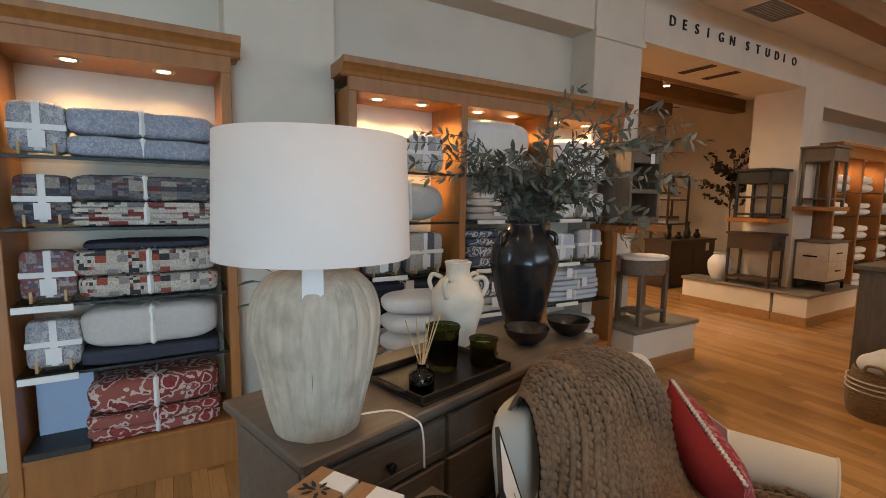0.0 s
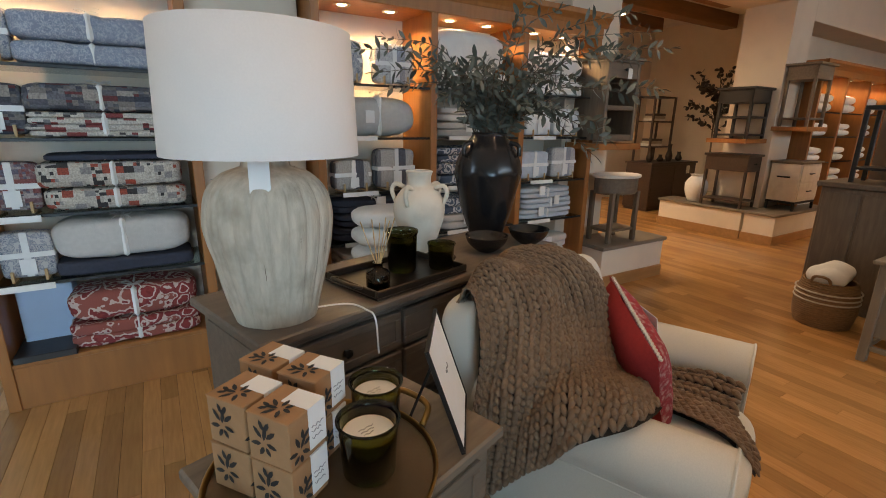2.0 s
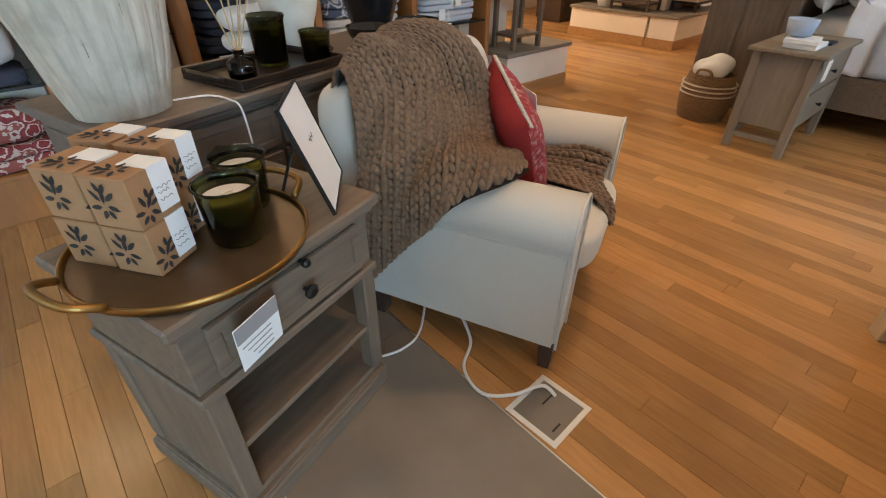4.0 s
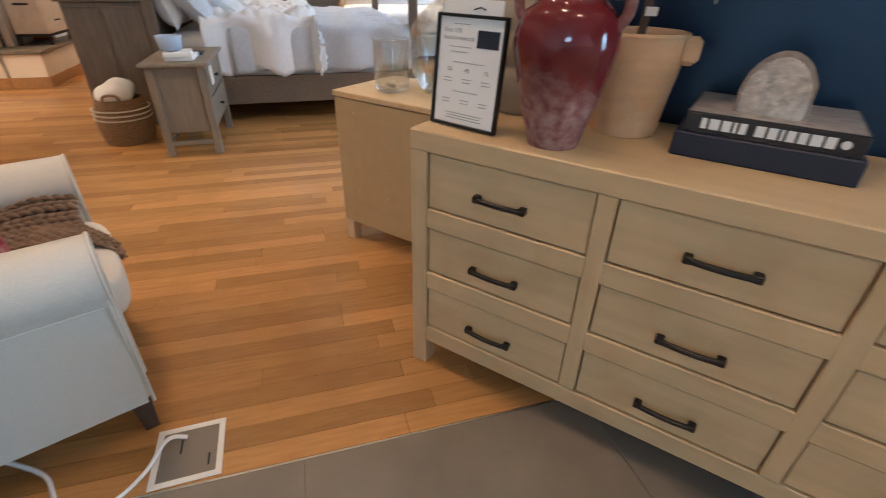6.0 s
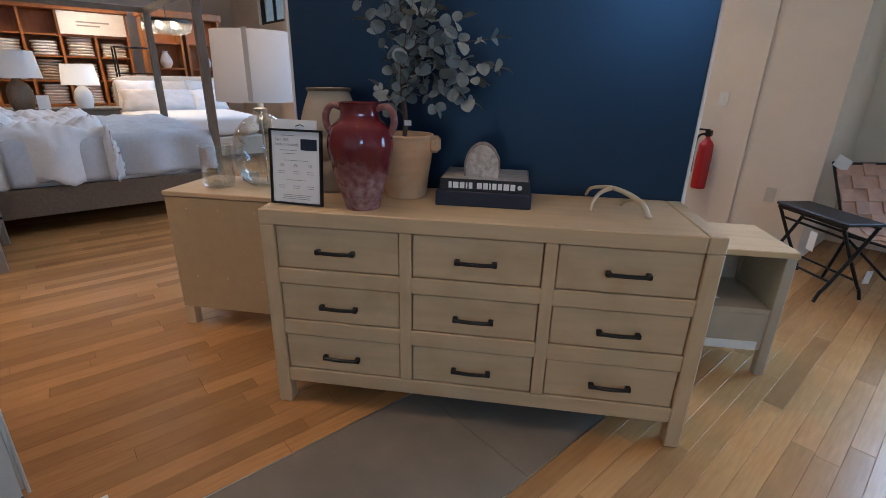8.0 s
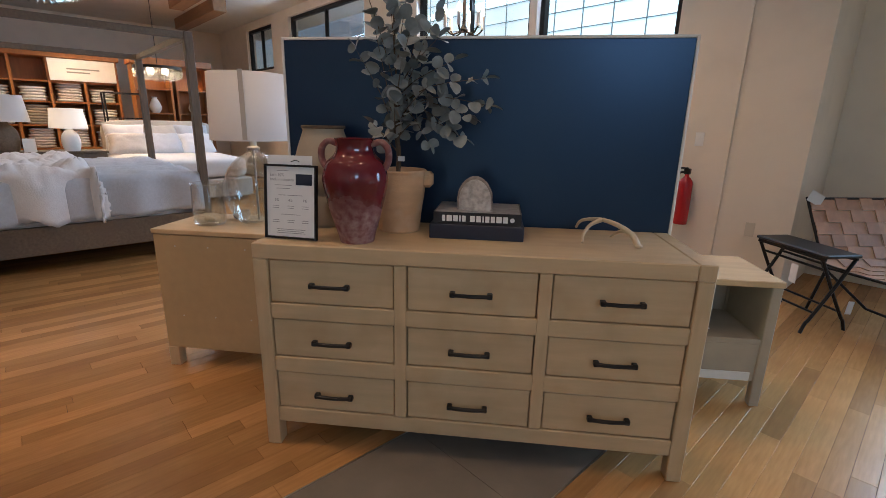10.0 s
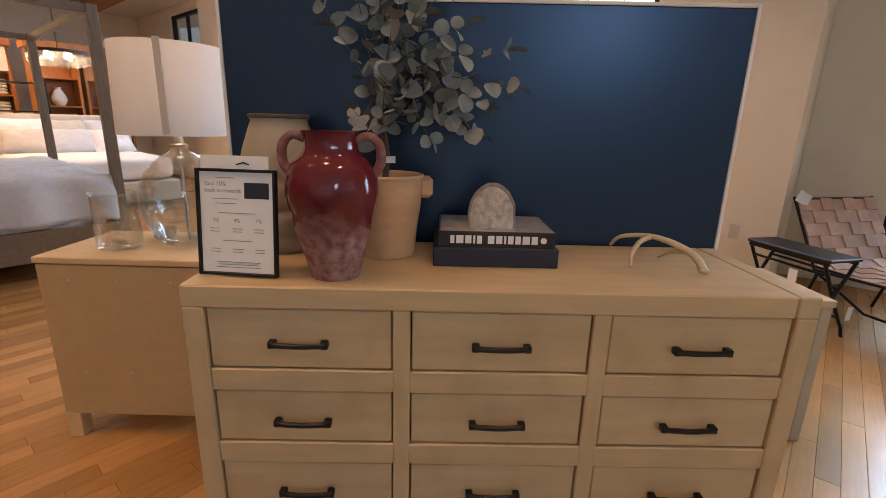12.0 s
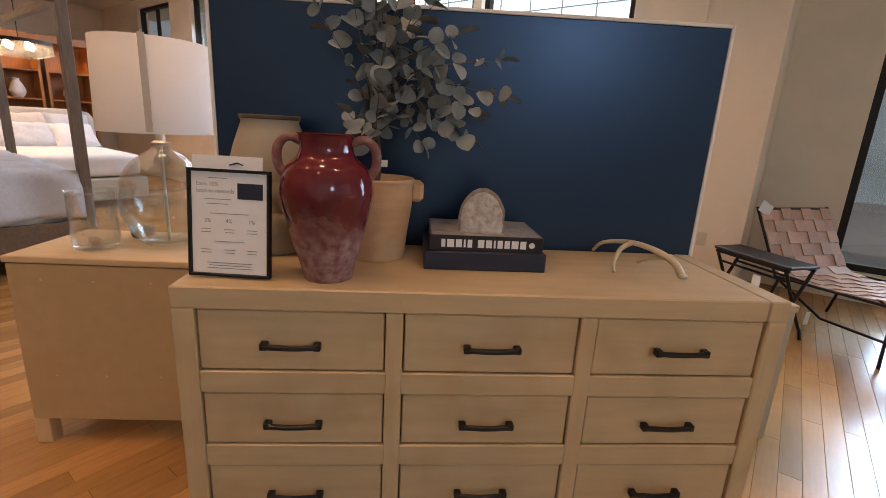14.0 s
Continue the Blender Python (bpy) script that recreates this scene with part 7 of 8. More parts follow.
et = thing("etagere", FB @ pose(9.80, -1.95, 0), "black metal etagere with glass shelves", "shelf")
for x in (0, 0.32):
    for y in (0, 0.62):
        part("post", box((x, y, 0), (x + 0.025, y + 0.025, 1.75), 0.002), BLACKM, et)
for z in (0.4, 0.85, 1.3, 1.73):
    part("shelf", box((0, 0, z), (0.345, 0.645, z + 0.02), 0.002), BLACKM, et)

# crystal chandelier
def chandelier(s, d, z, r, h):
    t = thing("chandelier", FB @ pose(s, d, z), "round crystal drop chandelier hanging from a thin rod", "chandelier", "chandeliers")
    part("rod", tube([(0, 0, 0), (0, 0, H - z)], 0.006, 6), DARKMET, t)
    part("ring", lathe([(r, -0.02), (r + 0.012, -0.02), (r + 0.012, 0.02), (r, 0.02)], 40, cap=False), DARKMET, t)
    part("spoke", tube([(-r, 0, 0), (r, 0, 0)], 0.005, 6), DARKMET, t)
    part("spoke", tube([(0, -r, 0), (0, r, 0)], 0.005, 6), DARKMET, t)
    bm = bmesh.new()
    for ring, rr in enumerate((r, r * 0.82, r * 0.6)):
        n = int(34 * rr / r)
        for k in range(n):
            a = 2 * math.pi * k / n
            for q in range(3):
                add_lathe(bm, [(0.002, -0.03), (0.016, -0.012), (0.016, 0.008), (0.002, 0.02)], 6, m=Matrix.Translation((rr * math.cos(a), rr * math.sin(a), -0.04 - q * h / 3 - ring * 0.02)))
    part("crystal_drop", bm, CLEAR, t, "clear crystal drops")["kind"] = "stuff"
    for k in range(4):
        a = math.pi / 2 * k + 0.4
        part("bulb", lathe(smooth_profile([(0.01, -0.09), (0.03, -0.05), (0.025, -0.01), (0.008, 0.0)], 10), 12), BULB, t, "", pose(r * 0.45 * math.cos(a), r * 0.45 * math.sin(a), 0))


chandelier(7.9, -1.78, 2.04, 0.31, 0.10)
chandelier(5.2, -0.35, 2.55, 0.30, 0.24)
lh = thing("candle_chandelier", FB @ pose(2.55, -2.9, 2.05), "dark metal lantern chandelier with candle bulbs", "chandelier")
part("rod", tube([(0, 0, 0.4), (0, 0, H - 2.05)], 0.007, 6), DARKMET, lh)
part("hub", lathe([(0.03, 0), (0.035, 0.02), (0.015, 0.06), (0.01, 0.4)], 16), DARKMET, lh)
for k in range(6):
    a = math.pi / 3 * k
    c, s = math.cos(a), math.sin(a)
    part("arm", tube(curve_points([(0, 0, 0.02), (c * 0.10, s * 0.10, -0.02), (c * 0.16, s * 0.16, 0.03)], 10), 0.007, 6), DARKMET, lh)
    cb = part("candle_sleeve", lathe([(0.014, 0.03), (0.014, 0.13)], 12), PAPER, lh, "", pose(c * 0.16, s * 0.16, 0))
    part("bulb", lathe(smooth_profile([(0.006, 0.13), (0.014, 0.155), (0.010, 0.18), (0.001, 0.20)], 10), 10), BULB, cb)

# studio furniture on the platforms
pt = thing("side_table", FB @ pose(3.70, 2.62, 0.39), "oval grey wooden side table with a marble top on the platform", "side table")
part("marble_top", lathe([(0.0, 0.585), (0.245, 0.585), (0.25, 0.595), (0.25, 0.605), (0.245, 0.61), (0.0, 0.61)], 40, cap=False), IVORY, pt, "white marble top", Matrix.Diagonal((1, 0.74, 1, 1)))
part("apron", lathe([(0.215, 0.44), (0.225, 0.46), (0.225, 0.585)], 32), GREYWOOD, pt, "", Matrix.Diagonal((1, 0.72, 1, 1)))
for x in (-0.17, 0.17):
    for y in (-0.11, 0.11):
        part("leg", box((x - 0.02, y - 0.02, 0), (x + 0.02, y + 0.02, 0.46), 0.004), GREYWOODV, pt)
part("shelf", box((-0.18, -0.12, 0.10), (0.18, 0.12, 0.125), 0.004), GREYWOOD, pt)


def hanging_piece(name, s, d, z, w, dp, h, mat, label, shelves=2, ledge=True, dark=False):
    t = thing(name, FB @ pose(s, d, z), label, "nightstand", "furniture hung on the pillars")
    for x in (0, w - 0.035):
        for y in (0, dp - 0.035):
            part("leg", box((x, y, 0), (x + 0.035, y + 0.035, h), 0.003), mat, t)
    part("top", box((-0.03, -0.03, h), (w + 0.03, dp + 0.03, h + 0.03), 0.005), mat, t)
    part("apron", box((0.0, 0.0, h - 0.16), (w, dp, h), 0.003), mat, t)
    for k in range(shelves):
        z0 = (h - 0.16) * (k + 0.15) / max(1, shelves)
        part("shelf", box((0, 0, z0), (w, dp, z0 + 0.025), 0.003), mat, t)
    if dark:
        part("drawer", box((0.03, -0.004, 0.06), (w - 0.03, dp - 0.04, h - 0.2), 0.003), BLACKWOOD, t, "dark recess")
    if ledge:
        wl_ = thing("wall_shelf", FB @ pose(s - 0.06, d - 0.03, z - 0.055), "oak wall shelf under the furniture", "shelf", "wall shelves")
        part("board", box((0, 0, 0), (w + 0.14 if d < 2.85 else 0.53, 2.90 - d if d < 2.85 else 0.50, 0.053), 0.004), CABWOOD, wl_)


oc = thing("open_cabinet", FB @ pose(3.30, 2.50, 1.28), "grey open nightstand displayed on a wall shelf", "nightstand", "furniture hung on the pillars")
for x in (0.0, 0.365):
    part("side", box((x, 0, 0.02), (x + 0.035, 0.33, 0.66), 0.003), GREYWOODV, oc)
part("back", box((0.035, 0.30, 0.02), (0.365, 0.32, 0.66), 0.0), BLACKWOOD, oc, "black painted back")
for z, h in ((0.02, 0.05), (0.27, 0.035), (0.52, 0.14)):
    part("shelf", box((0.035, 0.004, z), (0.365, 0.30, z + h), 0.003), GREYWOOD, oc)
part("top", box((-0.03, -0.03, 0.66), (0.43, 0.345, 0.69), 0.006), GREYWOOD, oc)
part("cornice", box((-0.015, -0.015, 0.64), (0.415, 0.335, 0.66), 0.004), GREYWOOD, oc)
part("price_tag", box((0.24, -0.006, 0.52), (0.29, -0.003, 0.60), 0.0), PAPER, oc, "white price tag")
knob(oc, 0.2, 0.004, 0.585, 0.012)
ow = thing("wall_shelf", FB @ pose(3.24, 2.47, 1.225), "oak wall shelf under the furniture", "shelf", "wall shelves")
part("board", box((0, 0, 0), (0.54, 0.379, 0.053), 0.004), CABWOOD, ow)
hanging_piece("black_table", 6.50, 2.93, 1.29, 0.44, 0.42, 0.60, BLACKWOOD, "black slender side table on a wall shelf", 2)
hanging_piece("grey_table", 7.0, 2.50, 1.45, 0.44, 0.33, 0.72, GREYWOOD, "grey wooden side table on a wall shelf", 1)


def tall_table(s, d, z, w, dp, h, mat, label):
    t = thing("console_table", FB @ pose(s, d, z), label, "table")
    for x in (0, w - 0.03):
        for y in (0, dp - 0.03):
            part("leg", box((x, y, 0), (x + 0.03, y + 0.03, h - 0.22), 0.003), mat, t)
    part("drawer_case", box((0, 0, h - 0.22), (w, dp, h - 0.03), 0.003), mat, t)
    part("top", box((-0.02, -0.02, h - 0.03), (w + 0.02, dp + 0.02, h), 0.004), mat, t)
    part("low_shelf", box((0, 0, 0.08), (w, dp, 0.10), 0.003), mat, t)
    knob(t, w / 2, 0.0, h - 0.12, 0.014)


tall_table(6.60, 2.90, 0.391, 0.34, 0.55, 0.70, DARKCHEST, "dark brown console table with one drawer")
wc = thing("cream_chest", FB @ pose(7.05, 2.48, 0.391), "cream two-drawer chest with black iron hardware", "chest")
part("body", box((0, 0, 0.12), (0.58, 0.34, 0.60), 0.005), CREAM, wc)
part("top", box((-0.02, -0.02, 0.60), (0.60, 0.355, 0.63), 0.005), GREYWOOD, wc)
part("stand", boxes([((0, 0, 0.09), (0.58, 0.34, 0.12)), ((0, 0, 0), (0.03, 0.03, 0.09)), ((0.55, 0, 0), (0.58, 0.03, 0.09)), ((0, 0.31, 0), (0.03, 0.34, 0.09)), ((0.55, 0.31, 0), (0.58, 0.34, 0.09))]), BLACKM, wc)
for z0, z1 in ((0.15, 0.35), (0.37, 0.58)):
    dr = part("drawer", box((0.03, -0.008, z0), (0.57, 0.0, z1), 0.003), CREAM, wc)
    part("handle", boxes([((0.24, -0.03, (z0 + z1) / 2 - 0.008), (0.36, -0.018, (z0 + z1) / 2 + 0.008)), ((0.24, -0.02, (z0 + z1) / 2 - 0.008), (0.256, -0.008, (z0 + z1) / 2 + 0.008)), ((0.344, -0.02, (z0 + z1) / 2 - 0.008), (0.36, -0.008, (z0 + z1) / 2 + 0.008))]), BLACKM, dr)
part("side_handle", box((-0.02, 0.10, 0.42), (-0.002, 0.25, 0.44), 0.004), BLACKM, wc)
wp = thing("white_urn", FB @ pose(6.77, 3.62, 0.391), "white ceramic urn on the platform", "vase")
part("body", lathe(smooth_profile([(0.09, 0), (0.14, 0.12), (0.15, 0.25), (0.10, 0.33), (0.08, 0.36), (0.10, 0.38)], 24), 28), WHITEFAB, wp, smooth=True)


def dark_tree():
    rng = random.Random(8)
    t = thing("potted_tree", FB @ pose(8.2, 4.3, 0.0), "artificial tree with dark round leaves in a pot", "tree")
    part("pot", lathe([(0.14, 0), (0.18, 0.35), (0.16, 0.35), (0.0, 0.30)], 24, cap=False), GREYBOX, t, smooth=True)
    st, lf = bmesh.new(), bmesh.new()
    add_tube(st, curve_points([(0, 0, 0.3), (0.03, 0, 0.9), (-0.02, 0, 1.5), (0.02, 0, 2.2)], 16), [0.02 - 0.0009 * k for k in range(17)], 6)
    for k in range(26):
        z0 = rng.uniform(1.35, 2.15)
        a = rng.uniform(0, 6.28)
        r = rng.uniform(0.2, 0.55) * (1.15 - abs(z0 - 1.7) * 0.7)
        leafy_branch(st, lf, curve_points([(0, 0, z0), (math.cos(a) * r * 0.5, math.sin(a) * r * 0.5, z0 + 0.16), (math.cos(a) * r, math.sin(a) * r, z0 + rng.uniform(0.1, 0.4))], 12), 0.006, rng, 0.055, 0.075, 0.062)
    part("trunk", st, STEM, t)
    part("crown", lf, DARKLEAF, t, smooth=True)


dark_tree()
dc = thing("dark_chest", FB @ pose(7.25, 4.7, 0), "dark brown wooden chest in the studio", "chest")
part("body", box((0, 0, 0.05), (1.3, 0.5, 0.80), 0.005), DARKCHEST, dc)
part("top", box((-0.02, -0.02, 0.80), (1.32, 0.52, 0.83), 0.005), DARKCHEST, dc)
part("plinth", box((0.02, 0.02, 0), (1.28, 0.48, 0.05), 0.004), DARKCHEST, dc)
for k in range(2):
    part("drawer", box((0.04 + k * 0.62, -0.008, 0.10), (0.62 + k * 0.62, 0.0, 0.76), 0.003), DARKCHEST, dc)
part("ticket", box((1.0, -0.012, 0.62), (1.1, -0.009, 0.76), 0.0), PAPER, dc)
for k, (x, h) in enumerate(((0.2, 0.25), (0.5, 0.12), (0.75, 0.3), (1.05, 0.16))):
    o = thing("ornament", FB @ pose(7.25 + x, 4.9, 0.831), "small dark ornament on the studio chest", "ornament", "studio ornaments")
    part("body", lathe(smooth_profile([(0.04, 0), (0.06, h * 0.3), (0.03, h * 0.7), (0.035, h)], 12), 14), DARKMET, o, smooth=True)
mr = thing("round_mirror", FB @ pose(6.75, 6.15, 1.55, 90, 0, 0), "round mirror with a thin dark frame", "mirror")
part("glass", lathe([(0.0, 0.0), (0.40, 0.0), (0.40, 0.01), (0.0, 0.01)], 48, cap=False), material("mirror_silver", (0.85, 0.85, 0.84), 0.03, 1.0, vary=0.0, bump=0), mr)
part("frame", lathe([(0.40, -0.01), (0.425, -0.005), (0.425, 0.025), (0.40, 0.025)], 48, cap=False), DARKMET, mr)
for k, s in enumerate((7.85,)):
    sh_ = thing("bookshelf", FB @ pose(s, 5.2, 0), "tall dark open bookshelf in the studio", "shelf")
    for x in (0, 0.6):
        for y in (0, 0.32):
            part("post", box((x, y, 0), (x + 0.035, y + 0.035, 1.95), 0.003), DARKCHEST, sh_)
    for z in (0.15, 0.6, 1.05, 1.5, 1.93):
        part("shelf", box((0, 0, z), (0.635, 0.355, z + 0.025), 0.003), DARKCHEST, sh_)
    for z in (0.175, 0.625, 1.075, 1.525):
        bx_ = thing("book_stack", FB @ pose(s + 0.10, 5.26, z), "small stack of books on the bookshelf", "books", "book stacks")
        for q in range(3):
            part("book", box((0.02 * q, 0, q * 0.045), (0.34, 0.22, q * 0.045 + 0.042), 0.002), (IVORY, GREYBOX, DARKCHEST)[q], bx_)
for s, d in ((6.13, 4.2), (5.2, 4.2), (6.6, 5.1)):
    tlg = thing("track_light", FB @ pose(s, d, 3.10), "small white ceiling spotlight", "lamp", "studio spotlights")
    part("can", lathe([(0.05, 0.0), (0.055, 0.10), (0.03, 0.12), (0.01, 0.20)], 20), EDGEW, tlg)
    part("lens", lathe([(0.0, -0.004), (0.042, -0.004), (0.042, 0.0), (0.0, 0.0)], 20, cap=False), BULB, tlg)
vt = thing("ceiling_vent", FB @ pose(5.18, 2.44, H - 0.012), "grey metal ceiling vent", "vent")
part("frame", boxes([((0, 0, 0), (0.6, 0.03, 0.011)), ((0, 0.27, 0), (0.6, 0.30, 0.011)), ((0, 0.03, 0), (0.03, 0.27, 0.011)), ((0.57, 0.03, 0), (0.60, 0.27, 0.011))], 0.001), GREYINK, vt)
for k in range(7):
    part("slat", box((0.03, 0.04 + k * 0.033, 0.002), (0.57, 0.055 + k * 0.033, 0.008), 0.0), GREYINK, vt)

for s_, d_ in ((5.08, 2.92), (5.54, 2.92)):
    sl = thing("slot_diffuser", FB @ pose(s_, d_, 2.922), "dark narrow slot air diffuser in the soffit", "vent", "slot diffusers")
    part("frame", boxes([((-0.05, 0, 0), (-0.035, 0.39, 0.008)), ((0.035, 0, 0), (0.05, 0.39, 0.008)), ((-0.035, 0, 0), (0.035, 0.012, 0.008)), ((-0.035, 0.378, 0), (0.035, 0.39, 0.008))], 0.001), STEM, sl)
    part("slot", box((-0.035, 0.012, 0.003), (0.035, 0.378, 0.007), 0.0), INK, sl)

# ---- corner by the shop window ----
ol = thing("wall_outlet", FB @ pose(0.61, -4.396, 0.455), "ivory wall outlet plate", "outlet")
part("plate", box((-0.035, 0.0, 0), (0.035, 0.006, 0.115), 0.002), PLASTIC, ol)
for z in (0.03, 0.072):
    part("socket", box((-0.014, 0.006, z - 0.012), (0.014, 0.008, z + 0.016), 0.002), PLASTIC, ol)
sw = thing("light_switch", FB @ pose(1.10, -4.371, 1.17), "white light switch plate", "switch")
part("plate", box((-0.035, 0.0, 0), (0.035, 0.006, 0.115), 0.002), PAPER, sw)
part("rocker", box((-0.012, 0.006, 0.035), (0.012, 0.010, 0.08), 0.002), PAPER, sw)
fe = thing("fire_extinguisher", FB @ pose(1.125, -4.28, 0.50), "red fire extinguisher hung on the white wall", "fire extinguisher")
part("cylinder", lathe(smooth_profile([(0.050, 0), (0.058, 0.02), (0.058, 0.32), (0.045, 0.38), (0.020, 0.41), (0.018, 0.43)], 24), 28), REDEXT, fe, smooth=True)
part("valve", box((-0.025, -0.02, 0.43), (0.025, 0.02, 0.48), 0.005), BLACKM, fe)
part("lever", box((-0.01, 0.0, 0.475), (0.075, 0.02, 0.49), 0.003), BLACKM, fe)
part("hose", tube(curve_points([(0.02, 0.0, 0.45), (0.085, 0.0, 0.40), (0.085, 0.0, 0.12)], 12), 0.010, 8), BLACKM, fe)
part("label", lathe([(0.0588, 0.12), (0.0588, 0.26)], 28, cap=False), PAPER, fe)
part("bracket", box((-0.03, -0.105, 0.2), (0.03, -0.06, 0.26), 0.002), BLACKM, fe)


def folding_stool():
    # long slatted top on crossed legs
    t = thing("folding_table", pose(2.465, -3.12, 0, 0, 0, 0), "black metal folding tray table with crossed legs", "table")
    part("tabletop", box((-0.295, -0.130, 0.523), (0.295, 0.130, 0.545), 0.006), BLACKWOOD, t)
    for y in (-0.115, 0.115):
        part("rail", box((-0.28, y - 0.008, 0.500), (0.28, y + 0.008, 0.522), 0.002), BLACKM, t)
    for x in (-0.262, 0.262):
        for sg in (-1, 1):
            part("leg", tube(curve_points([(x + sg * 0.010, sg * -0.175, 0.0), (x + sg * 0.010, sg * -0.150, 0.07), (x + sg * 0.010, sg * -0.12, 0.11), (x + sg * 0.010, 0.0, 0.31), (x + sg * 0.010, sg * 0.105, 0.50)], 16), 0.0115, 8), BLACKM, t)
    for y, z in ((-0.10, 0.14), (0.10, 0.14), (-0.065, 0.43), (0.065, 0.43)):
        part("stretcher", tube([(-0.262, y, z), (0.262, y, z)], 0.0085, 6), BLACKM, t)
    part("price_tag", box((0, 0, 0), (0.002, 0.07, 0.13), 0.0), PAPER, t, "white hanging price tag", pose(-0.06, 0.135, 0.30, 0, 0, 80))
    part("price_tag", box((0, 0, 0), (0.002, 0.06, 0.09), 0.0), PAPER, t, "white hanging price tag", pose(-0.285, -0.16, 0.13, 8, 0, 10))


folding_stool()


def leather_chair():
    t = thing("leather_chair", pose(2.29, -3.745, 0, 0, 0, 90), "woven tan leather sling chair on a black frame", "chair")
    W = 0.74
    def prof(u):
        # seat from the front edge back, then the tilted back
        if u < 0.70:
            return Vector((0, 0.48 - u * 1.02, 0.40 - 0.05 * u + 0.015 * math.cos(u * 7)))
        v = u - 0.70
        return Vector((0, -0.234 - v * 0.50, 0.370 + v * 0.90))
    n = 13
    for k in range(n):
        u0, u1 = k * 1.20 / n + 0.0012, (k + 1) * 1.20 / n - 0.0012
        for j in range(7):
            x0, x1 = -W / 2 + j * W / 7 + 0.0012, -W / 2 + (j + 1) * W / 7 - 0.0012
            o = 0.0035 if (j + k) % 2 else -0.0035
            bm = bmesh.new()
            a, b = prof(u0), prof(u1)
            nm = Vector((1, 0, 0)).cross((b - a).normalized())
            vs = [bm.verts.new(Vector((x, 0, 0)) + p + nm * (o + e)) for e in (-0.003, 0.003) for x, p in ((x0, a), (x1, a), (x1, b), (x0, b))]
            for q in ((3, 2, 1, 0), (4, 5, 6, 7), (0, 1, 5, 4), (1, 2, 6, 5), (2, 3, 7, 6), (3, 0, 4, 7)):
                bm.faces.new([vs[i] for i in q])
            part("strap", bm, LEATHER, t)
    for sx in (-1, 1):
        x = sx * W / 2
        part("frame_tube", tube([(x, 0.50, 0.0), (x, 0.49, 0.39), prof(0.70) + Vector((x, -0.01, -0.015)), prof(1.21) + Vector((x, -0.012, 0))], 0.011, 8), BLACKM, t)
        part("back_leg", tube([prof(0.70) + Vector((x, 0.02, -0.02)), (x, -0.30, 0.0)], 0.011, 8), BLACKM, t)
        part("brace", tube([(x, -0.20, 0.33), (x, 0.12, 0.17), (x, 0.495, 0.17)], 0.009, 8), BLACKM, t)
    for u in (0.0, 1.21):
        part("crossbar", tube([prof(u) + Vector((-W / 2, 0, -0.012)), prof(u) + Vector((W / 2, 0, -0.012))], 0.011, 8), BLACKM, t)
    part("price_tag", box((0, 0, 0), (0.13, 0.002, 0.085), 0.0, pose(0, 0, 0, 0, -25, 0)), PAPER, t, "white price card", Matrix.Translation((0.30, -0.455, 0.76)))


leather_chair()

# floor outlet and cable
fo = thing("floor_outlet", FB @ pose(1.065, 0.165, 0.0, 0, 0, 2), "square metal floor outlet with a white frame", "outlet")
part("frame", boxes([((-0.10, -0.095, 0.001), (0.10, -0.078, 0.006)), ((-0.10, 0.078, 0.001), (0.10, 0.095, 0.006)), ((-0.10, -0.078, 0.001), (-0.083, 0.078, 0.006)), ((0.083, -0.078, 0.001), (0.10, 0.078, 0.006))], 0.001), EDGEW, fo)
part("cover", box((-0.083, -0.078, 0.001), (0.083, 0.078, 0.004), 0.001), STONE, fo, "grey cover plate")
part("notch", box((0.0, 0.02, 0.004), (0.05, 0.026, 0.0052), 0.0), INK, fo)
part("notch", box((-0.06, -0.06, 0.004), (-0.02, -0.054, 0.0052), 0.0), INK, fo)
cbl = thing("power_cable", pose(0, 0, 0), "white power cable looping from the floor outlet", "cable")
part("cable", tube(curve_points([(0.80, 0.80, 0.010), (0.76, 0.83, 0.03), (0.66, 0.82, 0.008), (0.56, 0.84, 0.008), (0.52, 0.95, 0.008), (0.56, 1.06, 0.02), (0.53, 1.16, 0.08)], 48), 0.006, 8), CABLE, cbl, smooth=True)
part("cable", tube(curve_points([(0.20, 1.02, 0.008), (0.30, 1.05, 0.008), (0.37, 1.12, 0.008), (0.40, 1.22, 0.03), (0.42, 1.30, 0.10)], 30), 0.005, 8), CABLE, cbl, smooth=True)

# ---- floor: stone band and oak planks ----
G0, G1 = 0.315, 0.955
stone_floor = setting("stone_floor", box((G0, -2.0, -0.011), (G1, 2.6, -0.004), 0.0), GAPDARK, "grey stone band let into the oak floor", "floor")
d = -2.0
while d < 2.6:
    ln = min(0.92, 2.6 - d)
    ob = part("tile", box((G0 + 0.002, d + 0.0008, -0.004), (G1 - 0.002, d + ln - 0.0008, 0.0), 0.0006), STONE, stone_floor)
    d += ln
setting("trim_strip", boxes([((G1 - 0.003, -2.0, -0.008), (G1 + 0.003, 2.6, 0.0015)), ((G0 - 0.003, -2.0, -0.008), (G0 + 0.003, 2.6, 0.0015))], 0.0), STEEL, "thin metal strip along the stone band", "trim")

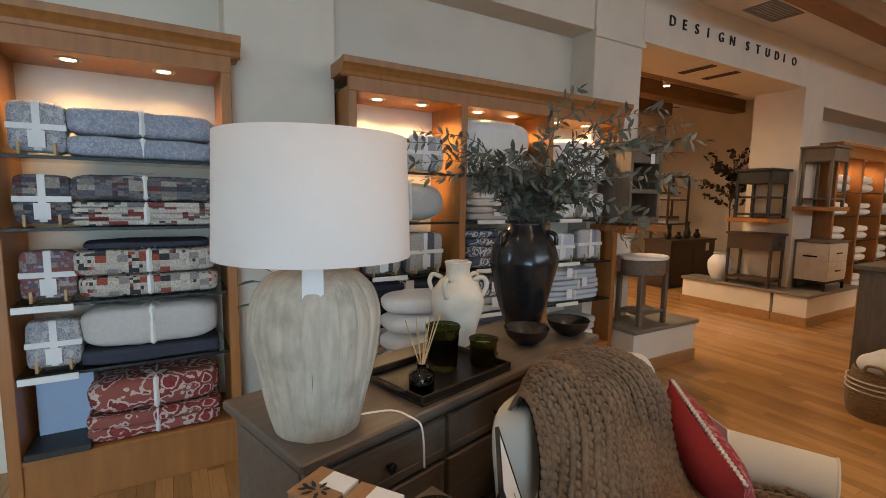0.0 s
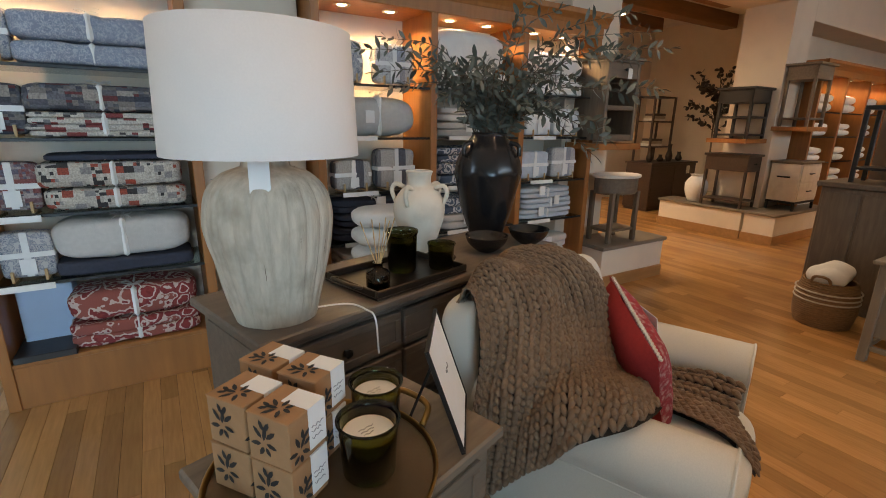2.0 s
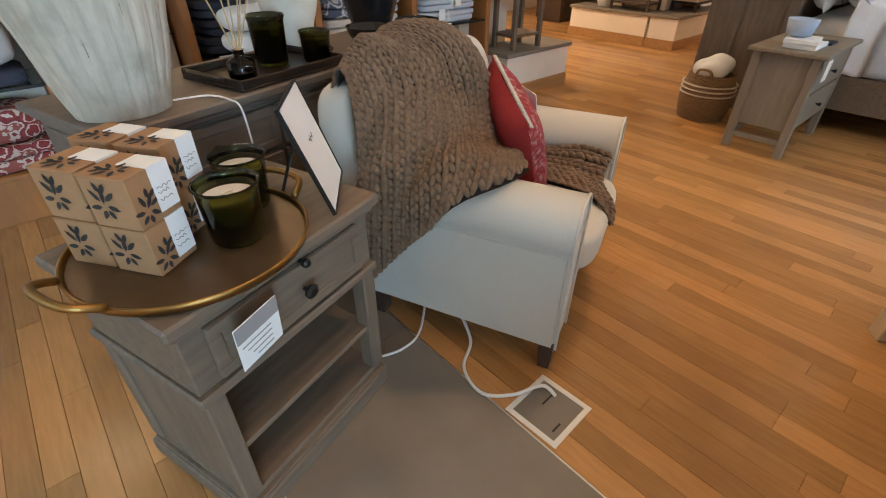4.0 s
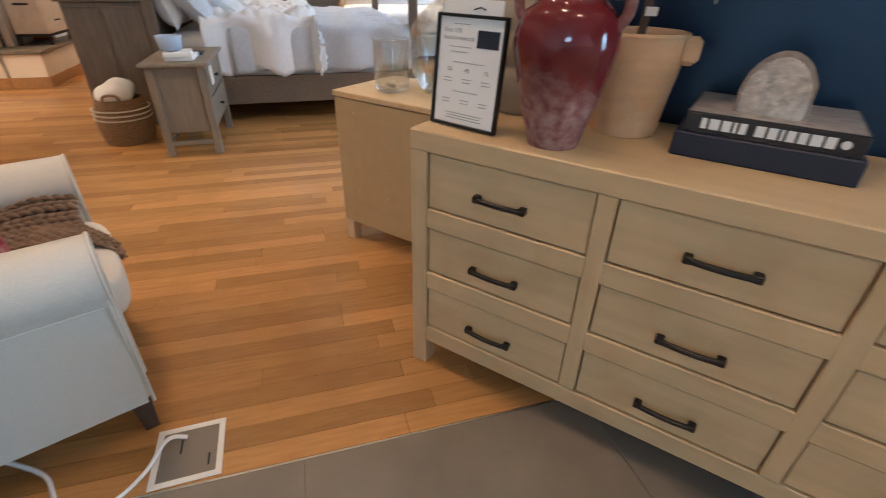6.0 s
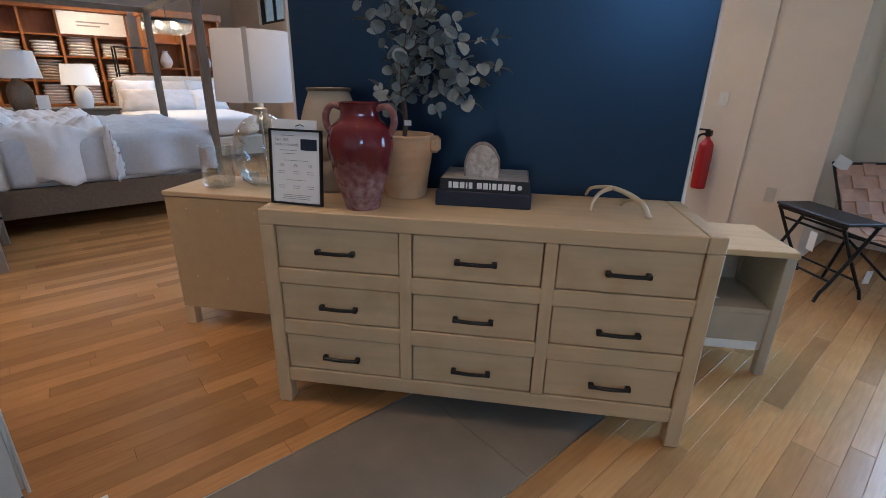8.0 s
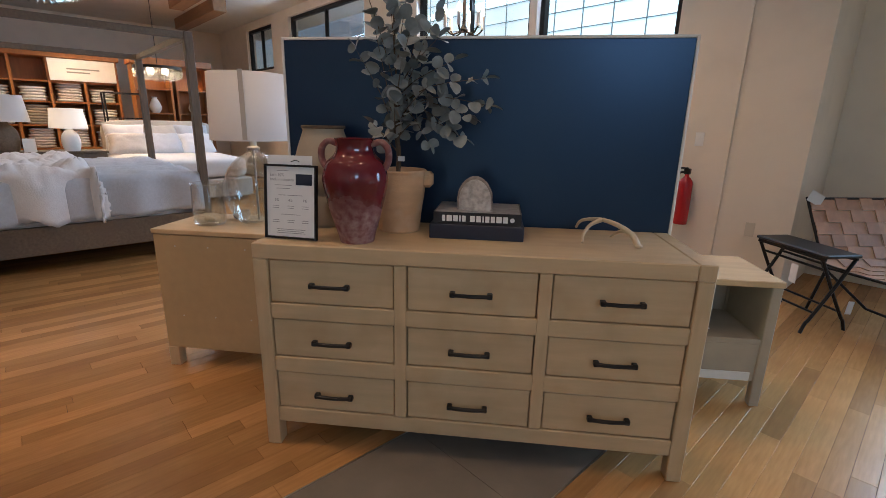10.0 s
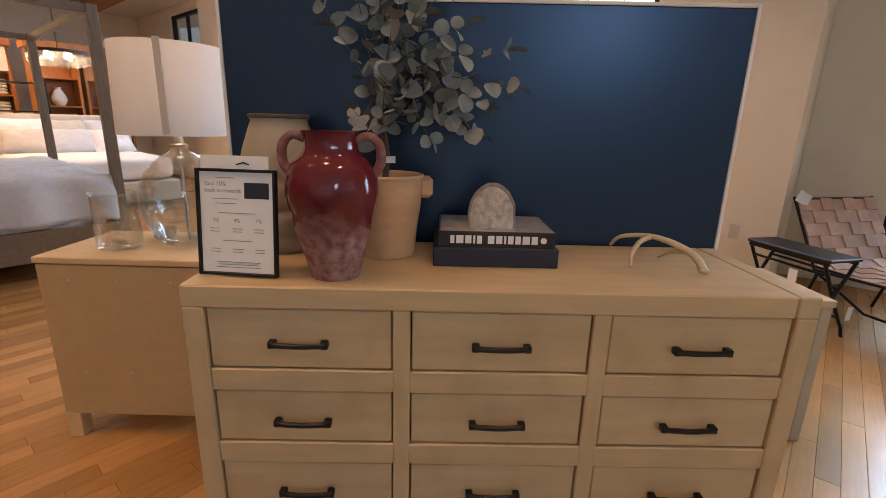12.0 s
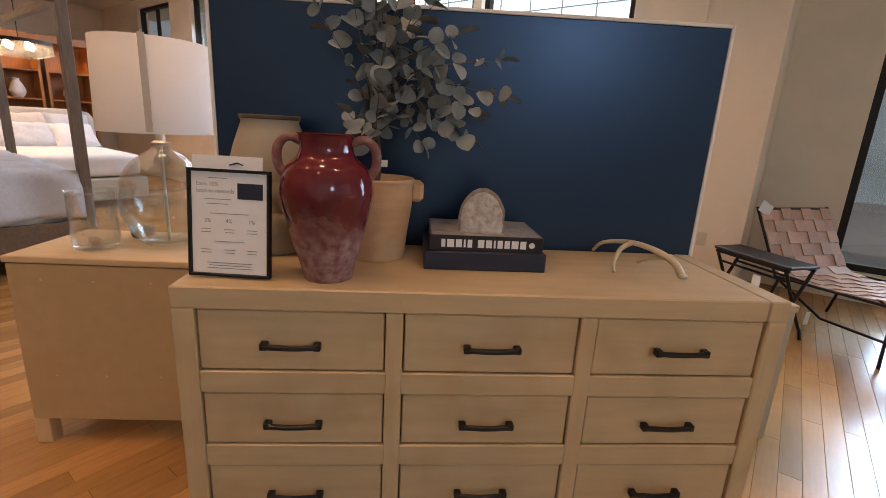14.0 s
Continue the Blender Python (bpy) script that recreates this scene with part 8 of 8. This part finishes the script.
rngp = random.Random(77)
PW = 0.08
oak = setting("oak_floor", box((-4.2, -5.6, -0.0115), (-4.19, -5.59, -0.011), 0.0), OAK, "oiled oak strip floor with varied boards", "floor")
near, rest = [], bmesh.new()
isl = 0
s = -4.0
while s < 13.0:
    inside = s + PW > G0 and s < G1
    a, b = s, s + PW
    if inside:
        a, b = (s, G0) if s < G0 else (G1, s + PW)
        if s >= G0 and s + PW <= G1:
            a, b = 1, 0
    d = -5.5 + rngp.uniform(-1.2, 0)
    while d < 8.5:
        ln = rngp.uniform(0.55, 1.7)
        e = min(d + ln, 8.5)
        spans = [(a, b, d, e)] if b > a + 0.004 else []
        if inside and e < -2.0:
            spans = [(s, s + PW, d, e)]
        elif inside and d > 2.6:
            spans = [(s, s + PW, d, e)]
        for x0, x1, y0, y1 in spans:
            if 0.9 < s < 2.7 and -1.9 < (y0 + y1) / 2 < 2.2 or -0.9 < s < 0.32 and -3.6 < (y0 + y1) / 2 < -0.6 or -2.0 < s < -0.3 and 1.4 < (y0 + y1) / 2 < 2.6:
                near.append((x0, x1, y0, y1))
            else:
                add_box(rest, (x0 + 0.0006, y0 + 0.0006, -0.010), (x1 - 0.0006, y1 - 0.0006, 0.0), 0.0007)
        d = e
    s += PW
for x0, x1, y0, y1 in near[:300]:
    part("plank", box((x0 + 0.0006, y0 + 0.0006, -0.010), (x1 - 0.0006, y1 - 0.0006, rngp.uniform(-0.0006, 0.0)), 0.0007), OAK, oak)
for x0, x1, y0, y1 in near[300:]:
    add_box(rest, (x0 + 0.0006, y0 + 0.0006, -0.010), (x1 - 0.0006, y1 - 0.0006, 0.0), 0.0007)
OAKREST = OAK.copy()
OAKREST.name = "oak_floor_far"
_n, _l = OAKREST.node_tree.nodes, OAKREST.node_tree.links
_oi = [n for n in _n if n.bl_idname == "ShaderNodeObjectInfo"][0]
_ge = _n.new("ShaderNodeNewGeometry")
for lk in list(_oi.outputs["Random"].links):
    _l.new(_ge.outputs["Random Per Island"], lk.to_socket)
ro = part("planks", rest, OAKREST, oak)
ro["kind"] = "stuff"
